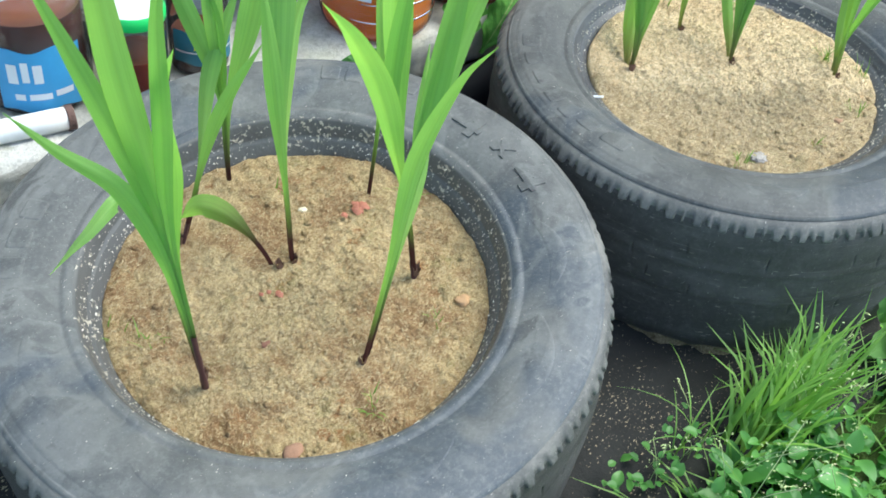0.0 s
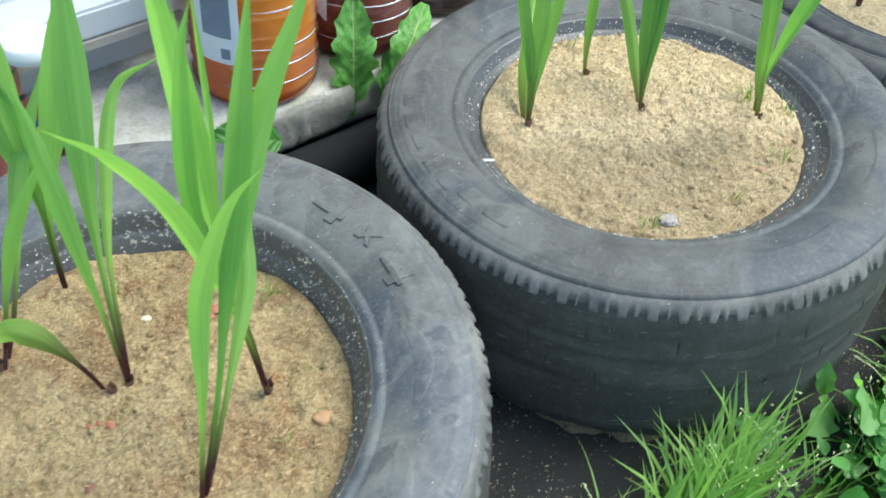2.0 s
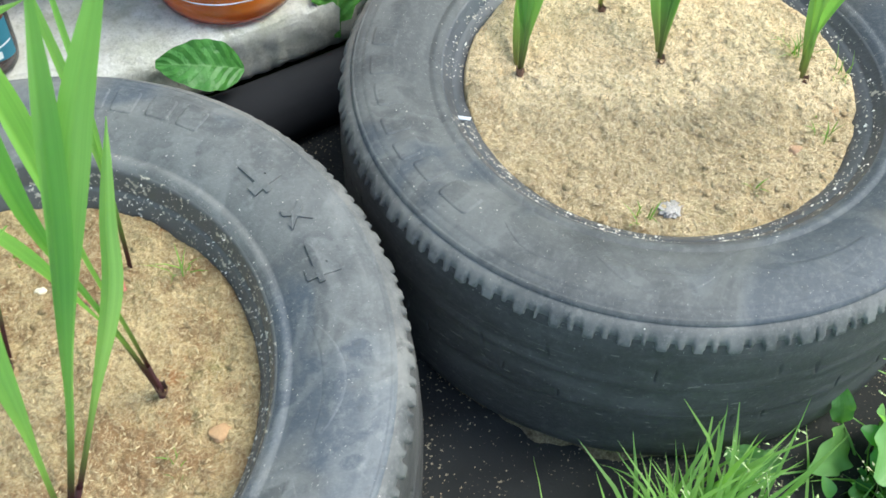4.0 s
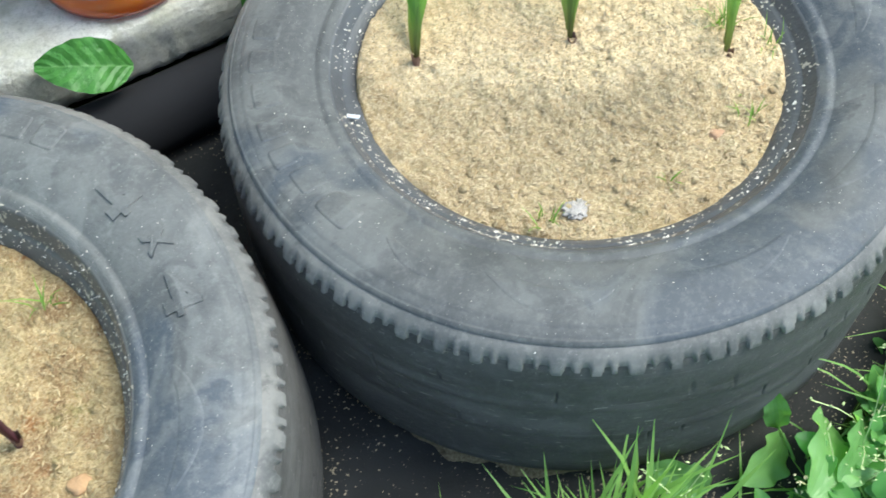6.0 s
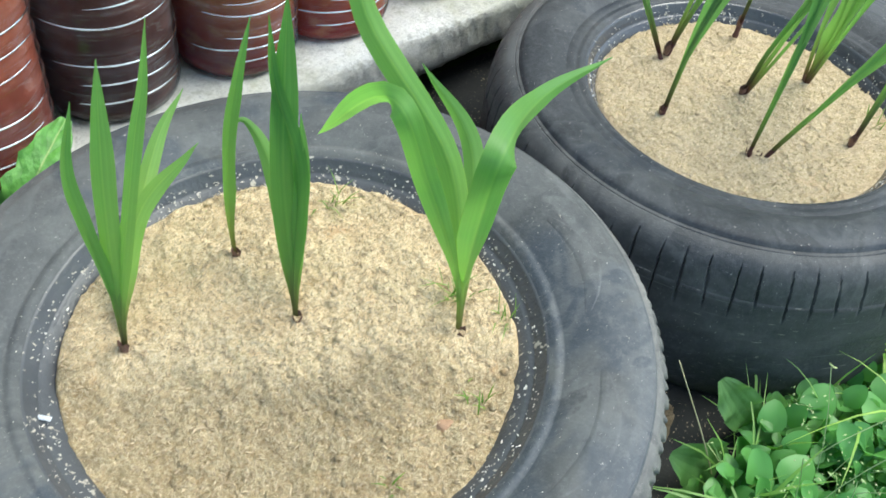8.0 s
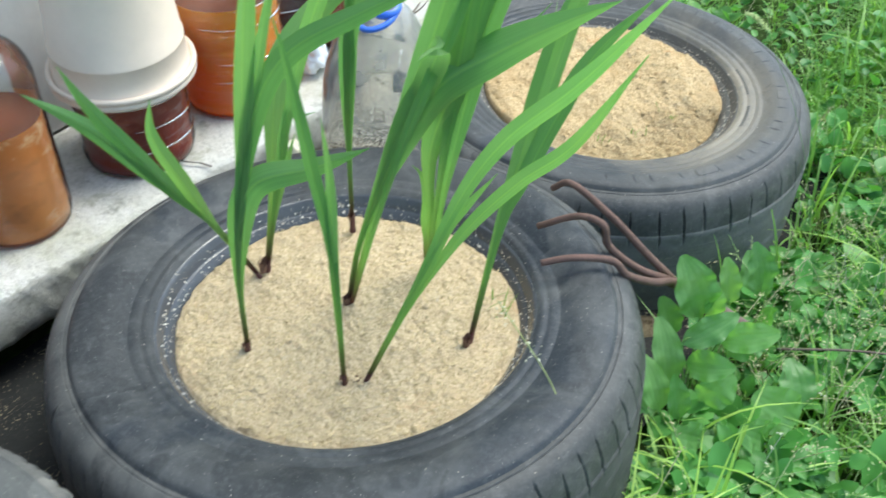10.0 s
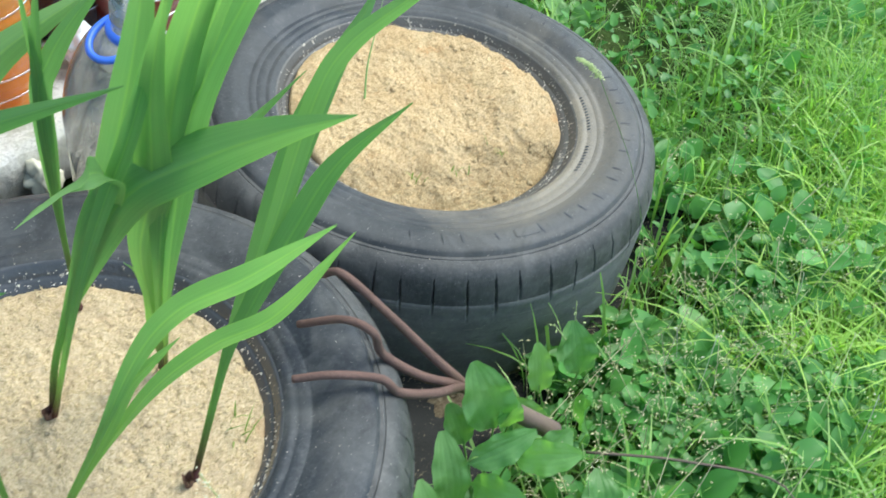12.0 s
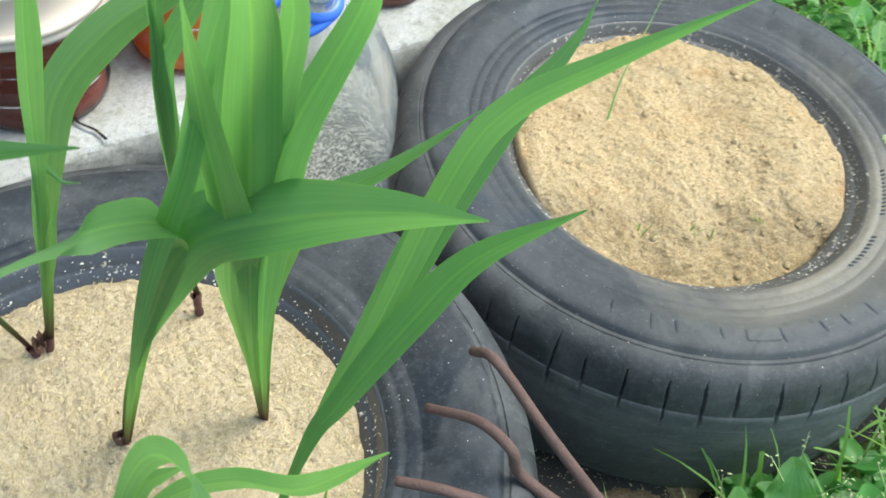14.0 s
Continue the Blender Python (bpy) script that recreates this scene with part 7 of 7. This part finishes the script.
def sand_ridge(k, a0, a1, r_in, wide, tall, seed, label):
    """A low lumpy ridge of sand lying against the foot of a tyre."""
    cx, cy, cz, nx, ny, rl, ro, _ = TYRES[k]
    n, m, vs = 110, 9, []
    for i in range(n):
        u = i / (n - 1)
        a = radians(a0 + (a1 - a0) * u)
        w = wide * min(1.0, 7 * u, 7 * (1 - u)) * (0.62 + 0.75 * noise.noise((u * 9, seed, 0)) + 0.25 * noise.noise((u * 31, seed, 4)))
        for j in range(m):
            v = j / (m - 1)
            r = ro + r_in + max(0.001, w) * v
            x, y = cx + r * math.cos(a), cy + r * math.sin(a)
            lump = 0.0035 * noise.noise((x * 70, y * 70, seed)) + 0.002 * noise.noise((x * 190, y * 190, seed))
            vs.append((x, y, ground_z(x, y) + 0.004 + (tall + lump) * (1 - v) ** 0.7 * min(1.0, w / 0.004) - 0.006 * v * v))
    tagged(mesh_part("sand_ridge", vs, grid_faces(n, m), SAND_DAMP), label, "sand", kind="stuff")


def sand_patch(x0, y0, rx, ry, turn, tall, seed, label):
    """A thin uneven patch of sand washed onto the film."""
    n, m = 9, 48
    vs = [(x0, y0, ground_z(x0, y0) + 0.010 + tall)]
    for i in range(1, n + 1):
        for j in range(m):
            a, q = 2 * math.pi * j / m, i / n
            k = q * (0.75 + 0.4 * noise.noise((math.cos(a) * 1.6, math.sin(a) * 1.6, seed)) + 0.12 * noise.noise((math.cos(a) * 6, math.sin(a) * 6, seed)))
            u, v = rx * k * math.cos(a), ry * k * math.sin(a)
            x, y = x0 + u * math.cos(turn) - v * math.sin(turn), y0 + u * math.sin(turn) + v * math.cos(turn)
            vs.append((x, y, ground_z(x, y) + 0.010 + tall * (1 - q * q) + 0.003 * noise.noise((x * 60, y * 60, seed)) - 0.008 * q ** 6))
    fs = [(0, 1 + j, 1 + (j + 1) % m) for j in range(m)] + [tuple(1 + v for v in f) for f in grid_faces(n, m, True)]
    tagged(mesh_part("sand_patch", vs, fs, SAND_DAMP), label, "sand", kind="stuff")


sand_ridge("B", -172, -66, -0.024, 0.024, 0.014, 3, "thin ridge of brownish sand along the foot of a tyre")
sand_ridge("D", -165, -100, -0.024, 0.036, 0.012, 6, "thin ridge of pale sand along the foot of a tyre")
sand_patch(0.925, -0.235, 0.055, 0.016, 0.35, 0.004, 3, "pale sand washed onto black film between tyres")
sand_patch(1.600, -0.215, 0.060, 0.030, -0.3, 0.006, 5, "pale sand washed onto black film between tyres")
spill("B", -155, -70, 0.014, 2600, 3)
spill("A", -40, 5, 0.03, 900, 8)
spill("B", 150, 200, 0.022, 1200, 4)
spill("C", -60, -10, 0.035, 2600, 5)
spill("D", -160, -110, 0.03, 1600, 6)

# sprouts, husks and stones on the soil
SPROUT = m_leaf("sprout_blades", (0.10, 0.20, 0.03), (0.22, 0.36, 0.07))


def sprout(k, x, y, n, h, seed):
    cx, cy, cz, nx, ny, *_, soil = TYRES[k]
    rs = random.Random(seed)
    z = cz - soil - (nx * (x - cx) + ny * (y - cy)) - 0.004
    roots = np.array([(x + rs.gauss(0, 0.006), y + rs.gauss(0, 0.006), z) for _ in range(n)])
    ob = blades("grass_sprout", roots, (h * 0.4, h), (0.0008, 0.0018), (0.2, 0.9), seed, SPROUT, "tiny green grass sprouts on the soil")


for k, x, y, n, h, sd in (("A", -0.02, -0.15, 16, 0.035, 1), ("A", 0.085, -0.115, 10, 0.03, 2), ("A", -0.14, 0.03, 10, 0.03, 3), ("A", 0.165, 0.03, 12, 0.04, 4), ("A", 0.06, 0.12, 8, 0.02, 5), ("A", -0.16, 0.06, 6, 0.02, 6),
                          ("B", 0.755, -0.085, 26, 0.045, 7), ("B", 0.765, -0.13, 14, 0.04, 8), ("B", 0.74, 0.06, 12, 0.05, 9), ("B", 0.67, 0.11, 14, 0.04, 10), ("B", 0.50, -0.15, 12, 0.03, 11), ("B", 0.60, -0.18, 8, 0.02, 12), ("B", 0.70, -0.17, 10, 0.03, 13),
                          ("B", 0.53, 0.03, 10, 0.02, 14), ("C", 1.31, -0.17, 8, 0.05, 15), ("D", 1.964, -0.050, 5, 0.035, 17), ("D", 1.895, -0.088, 9, 0.03, 18), ("D", 1.833, -0.098, 8, 0.026, 19), ("D", 1.772, -0.088, 6, 0.02, 20), ("D", 1.73, -0.06, 5, 0.02, 21)):
    sprout(k, x, y, n, h, sd + 40)


def pebble(k, x, y, r, col, label, name="stone", seed=0, tall=0.55, rough=0.0):
    cx, cy, cz, nx, ny, *_, soil = TYRES[k]
    z = cz - soil - (nx * (x - cx) + ny * (y - cy))
    bm = bmesh.new()
    bmesh.ops.create_icosphere(bm, subdivisions=4 if rough else 3, radius=r)
    for v in bm.verts:
        v.co *= 1 + 0.35 * noise.noise(v.co * (1.2 / r) + Vector((seed, 0, 0))) + rough * (0.35 * noise.noise(v.co * (3.0 / r)) + 0.25 * noise.noise(v.co * (7.0 / r)))
        v.co.z *= tall
        v.co.x *= 1.25
    ob = part(name, bm, m_plain(name + "_surface", col, 0.85, var=0.35, scale=90, bumps=0.6))
    ob.location = (x, y, z + r * 0.02 - 0.003 * (k == "B"))
    tagged(ob, label, name)


pebble("B", 0.528, -0.154, 0.0078, (0.36, 0.33, 0.30), "ragged pale grey lump half sunk in sandy soil", "lump", seed=1, tall=0.17, rough=1.5)
pebble("B", 0.665, -0.168, 0.006, (0.36, 0.22, 0.13), "brown clod on the sandy soil", "clod", 9)
pebble("A", 0.125, -0.108, 0.007, (0.44, 0.27, 0.14), "brown clod on the sandy soil", "clod", 3)
pebble("A", -0.10, -0.145, 0.008, (0.30, 0.17, 0.11), "red-brown clod on the sandy soil", "clod", 4)
pebble("A", -0.055, -0.035, 0.0055, (0.24, 0.11, 0.07), "dark red clod on the sandy soil", "clod", 10)
pebble("C", 1.199, -0.012, 0.006, (0.25, 0.25, 0.27), "small dark stone in pale sand", seed=5)
pebble("D", 1.805, -0.022, 0.006, (0.26, 0.22, 0.18), "small dark stone in yellow sand", seed=6)
pebble("A", 0.065, 0.085, 0.004, (0.7, 0.62, 0.45), "pale pebble on the sandy soil", "pebble", 7)


def soil_level(k, x, y):
    cx, cy, cz, nx, ny, *_, soil = TYRES[k]
    return cz - soil - (nx * (x - cx) + ny * (y - cy))


# torn red corm husks lying on the soil
def husk_heap(k, x, y, count, size, seed):
    rs = random.Random(seed)
    t = thing("husk", Matrix.Translation((x, y, soil_level(k, x, y))), "torn orange-red corm husk lying on the soil", "husk")
    for i in range(count):
        a = rs.uniform(0, 6.28)
        r = size * rs.uniform(0.5, 1.0)
        c = Vector((rs.gauss(0, size * 0.7), rs.gauss(0, size * 0.45), 0.002 + 0.002 * rs.random()))
        vs = []
        for p in range(5):
            for q in range(6):
                u, v = p / 4 - 0.5, q / 5 - 0.5
                z = 0.9 * r * (0.25 - u * u - v * v) + 0.15 * r * math.sin(u * 9 + v * 7 + i)
                vs.append(c + Vector((r * (u * math.cos(a) - v * math.sin(a)) * 1.1, r * (u * math.sin(a) + v * math.cos(a)) * 1.5, z)))
        mesh_part("husk_flake", vs, grid_faces(5, 6), HUSK, t)


HUSK = m_plain("red_corm_husk", (0.36, 0.13, 0.08), 0.6, var=0.6, scale=120, bumps=0.5)
husk_heap("A", 0.115, 0.050, 7, 0.009, 2)
husk_heap("A", -0.02, 0.012, 3, 0.007, 5)
husk_heap("B", 0.648, -0.030, 3, 0.009, 3)

# paper chip on the bead, twig, foxtail, panicle over the third tyre
bm = bmesh.new()
box(bm, -0.0065, 0.0065, -0.0018, 0.0018, 0, 0.001, 0.0004)
ob = part("paper_scrap", bm, PAPER, None, smooth=False)
ob.matrix_basis = pose(0.4425, 0.0245, 0.2150, -14, 18, 118)
tagged(ob, "thin white paper chip lying on the tyre bead", "scrap")
TWIG = m_plain("dry_twig_bark", (0.13, 0.10, 0.075), 0.85, var=0.4, scale=60, bumps=0.5)
GREEN_STALK = m_plain("green_stalk", (0.10, 0.22, 0.05), 0.6, var=0.3, scale=60)
STRAW = m_plain("straw_stalk", (0.36, 0.40, 0.16), 0.7, var=0.3, scale=60)


def twig(pts, r, label, side=()):
    t = thing("twig", pose(*pts[0]), label, "twig")
    o = Vector(pts[0])
    rod("stalk", [Vector(p) - o for p in pts], r, TWIG, t, n=16, sides=6)
    for q in side:
        rod("side_shoot", [Vector(p) - o for p in q], (r[0] * 0.6, r[1] * 0.5), TWIG, t, n=8, sides=5)


twig([(1.575, -0.38, 0.055), (1.62, -0.465, 0.066), (1.66, -0.555, 0.06), (1.60, -0.60, 0.05)], (0.0015, 0.001), "dry bent stick lying in the weeds")
twig([(1.745, 0.345, 0.146), (1.79, 0.352, 0.158), (1.83, 0.335, 0.147)], (0.0025, 0.0012), "dark dry twig lying on the ledge", [[(1.79, 0.352, 0.158), (1.80, 0.372, 0.175), (1.815, 0.38, 0.19)]])
twig([(1.76, 0.32, 0.146), (1.80, 0.325, 0.155), (1.86, 0.352, 0.147)], (0.0024, 0.0012), "dark dry twig lying on the ledge", [[(1.80, 0.325, 0.155), (1.81, 0.31, 0.17), (1.815, 0.30, 0.185)]])
twig([(1.80, 0.40, 0.146), (1.83, 0.385, 0.16), (1.87, 0.40, 0.147)], (0.0026, 0.0014), "dark dry twig lying on the ledge")

f = thing("foxtail_grass", pose(1.85, -0.315, ground_z(1.85, -0.315)), "foxtail grass with a bristly seed head over a tyre", "grass")
gz = ground_z(1.85, -0.315)
rod("stalk", [(0, 0, 0), (-0.004, 0.008, 0.12), (-0.028, 0.045, 0.25), (-0.066, 0.094, 0.312 - gz)], (0.0004, 0.0003), GREEN_STALK, f, n=20, sides=5)
rs = np.random.RandomState(4)
hp = [(-0.066 - 0.017 * q + 0.0021 * rs.randn(), 0.094 + 0.020 * q + 0.0021 * rs.randn(), 0.312 - gz + 0.034 * q - 0.012 * q * q) for q in rs.rand(300)]
vs, fs = crumbs(hp, 0.0006 + 0.0005 * rs.rand(300), 4, 2.4)
mesh_part("seed_head", vs, fs, PALE_SEED, f, "bristly pale green seed head", False)

f = thing("grass_stalk", pose(1.235, -0.335, 0.0), "thin grass stalk with pale seeds leaning over a tyre", "grass")
rod("stalk", [(0, 0, 0), (-0.001, 0.012, 0.13), (-0.008, 0.045, 0.235), (-0.016, 0.10, 0.312)], (0.0009, 0.0005), STRAW, f, n=24, sides=5)
hp = [(-0.010 - 0.008 * q + 0.004 * rs.randn(), 0.06 + 0.045 * q + 0.004 * rs.randn(), 0.262 + 0.052 * q + 0.003 * rs.randn()) for q in rs.rand(34)]
vs, fs = crumbs(hp, 0.0006 + 0.0005 * rs.rand(34), 5, 2.0)
mesh_part("seed_head", vs, fs, WHITE_BLOOM, f, "sparse pale seeds", False)

f = thing("grass_stalk", pose(0.93, -0.315, 0.0), "dry grass stalk leaning against a tyre", "grass")
rod("stalk", [(0, 0, 0.0), (-0.03, 0.03, 0.10), (-0.055, 0.075, 0.20)], (0.0009, 0.0005), DRY, f, n=16, sides=5)

# lone blade leaning out of the yellow sand
f = thing("grass_stalk", pose(1.777, 0.058, soil_level("D", 1.777, 0.058) + 0.006), "single thin grass blade leaning out of yellow sand", "grass")
rod("stalk", [(0, 0, 0), (0.036, 0.025, 0.030), (0.076, 0.044, 0.056), (0.115, 0.063, 0.080)], (0.0014, 0.0003), STALK, f, n=18, sides=5)
pebble("D", 1.770, 0.064, 0.0085, (0.22, 0.12, 0.06), "dark brown clod at the foot of a grass blade", "clod", 13, rough=0.6)

# blades standing round the last tyre
ring = []
for i in range(34):
    a = radians(rnd.uniform(-125, 10))
    ring.append((1.83 + 0.325 * math.cos(a) + rnd.gauss(0, 0.01), 0.325 * math.sin(a) + rnd.gauss(0, 0.01), 0.0))
ring = np.array(ring)
ring[:, 2] = [ground_z(x, y) for x, y, _ in ring]
arching("tyre_side_grass", ring, (0.08, 0.17), (0.003, 0.0065), (0.15, 0.7), 14, GRASS, "upright grass blades round the last tyre")


# crumpled bags by the jug
def crumpled(name, x, y, z, r, material, label, seed, flat_=0.8):
    bm = bmesh.new()
    bmesh.ops.create_icosphere(bm, subdivisions=4, radius=r)
    for v in bm.verts:
        d = v.co.normalized()
        k = 0.85 + 0.4 * noise.noise(d * 1.5 + Vector((seed, 0, 0))) - 0.30 * abs(noise.noise(d * 2.6 + Vector((0, seed, 0)))) - 0.18 * abs(noise.noise(d * 6 + Vector((seed, seed, 0))))
        v.co = d * r * k
        v.co.z *= flat_
    ob = part(name, bm, material)
    ob.location = (x, y, z)
    tagged(ob, label, "bag")


BAG = m_plain("white_bag_plastic", (0.78, 0.80, 0.82), 0.35, var=0.12, scale=30)
crumpled("plastic_bag", 1.608, 0.35, 0.172, 0.033, BAG, "crumpled white plastic bag on the ledge", 3, 1.1)
crumpled("film_bundle", 1.452, 0.218, 0.085, 0.042, FILM, "crumpled black film bundle beside the tyre", 5)
crumpled("plastic_bag", 1.447, 0.19, 0.128, 0.011, BAG, "small white plastic scrap on black film", 6, 1.3)
CREAM = m_plain("cream_bag_plastic", (0.56, 0.54, 0.42), 0.4, var=0.15, scale=30)
crumpled("plastic_bag", 1.472, 0.268, 0.106, 0.026, CREAM, "crumpled cream plastic bag between ledge and jug", 9, 1.2)
# crack across the ledge
bm = bmesh.new()
pts = [(1.338, 0.335), (1.343, 0.316), (1.352, 0.300), (1.355, 0.283)]
for (x0, y0), (x1, y1) in zip(pts, pts[1:]):
    vs_ = [bm.verts.new(p) for p in ((x0 - 0.0016, y0, 0.1455), (x0 + 0.0016, y0, 0.1455), (x1 + 0.0016, y1, 0.1455), (x1 - 0.0016, y1, 0.1455))]
    bm.faces.new(vs_)
ob = part("ledge_crack", bm, FILM, None, smooth=False)
tagged(ob, "dark crack across the top of the ledge", "crack", kind="structure")


# sand grains strewn over the film
rs = np.random.RandomState(31)
pts = []
while len(pts) < 1100:
    x, y = rs.uniform(0.2, 1.7), rs.uniform(-0.3, 0.28)
    if noise.noise((x * 9, y * 9, 2)) < 0.05 + 0.3 * rs.rand() or min((x - q[0]) ** 2 + (y - q[1]) ** 2 - q[6] ** 2 for q in TYRES.values()) < -0.03:
        continue
    if x > 0.7 and y < -0.24 and rs.rand() < 0.7:
        continue
    pts.append((x, y, ground_z(x, y) + 0.006 + 0.008 * noise.noise((x * 9, y * 14, 1)) + 0.005 * abs(noise.noise((x * 16 + y * 20, y * 12, 4))) + 0.0006))
vs, fs = crumbs(pts, 0.0004 + 0.0008 * rs.rand(len(pts)) ** 3, 8, 1.3)
tagged(mesh_part("film_grit", vs, fs, CRUMB_B, None, "", False), "pale sand grains strewn over black film", "sand", kind="stuff")
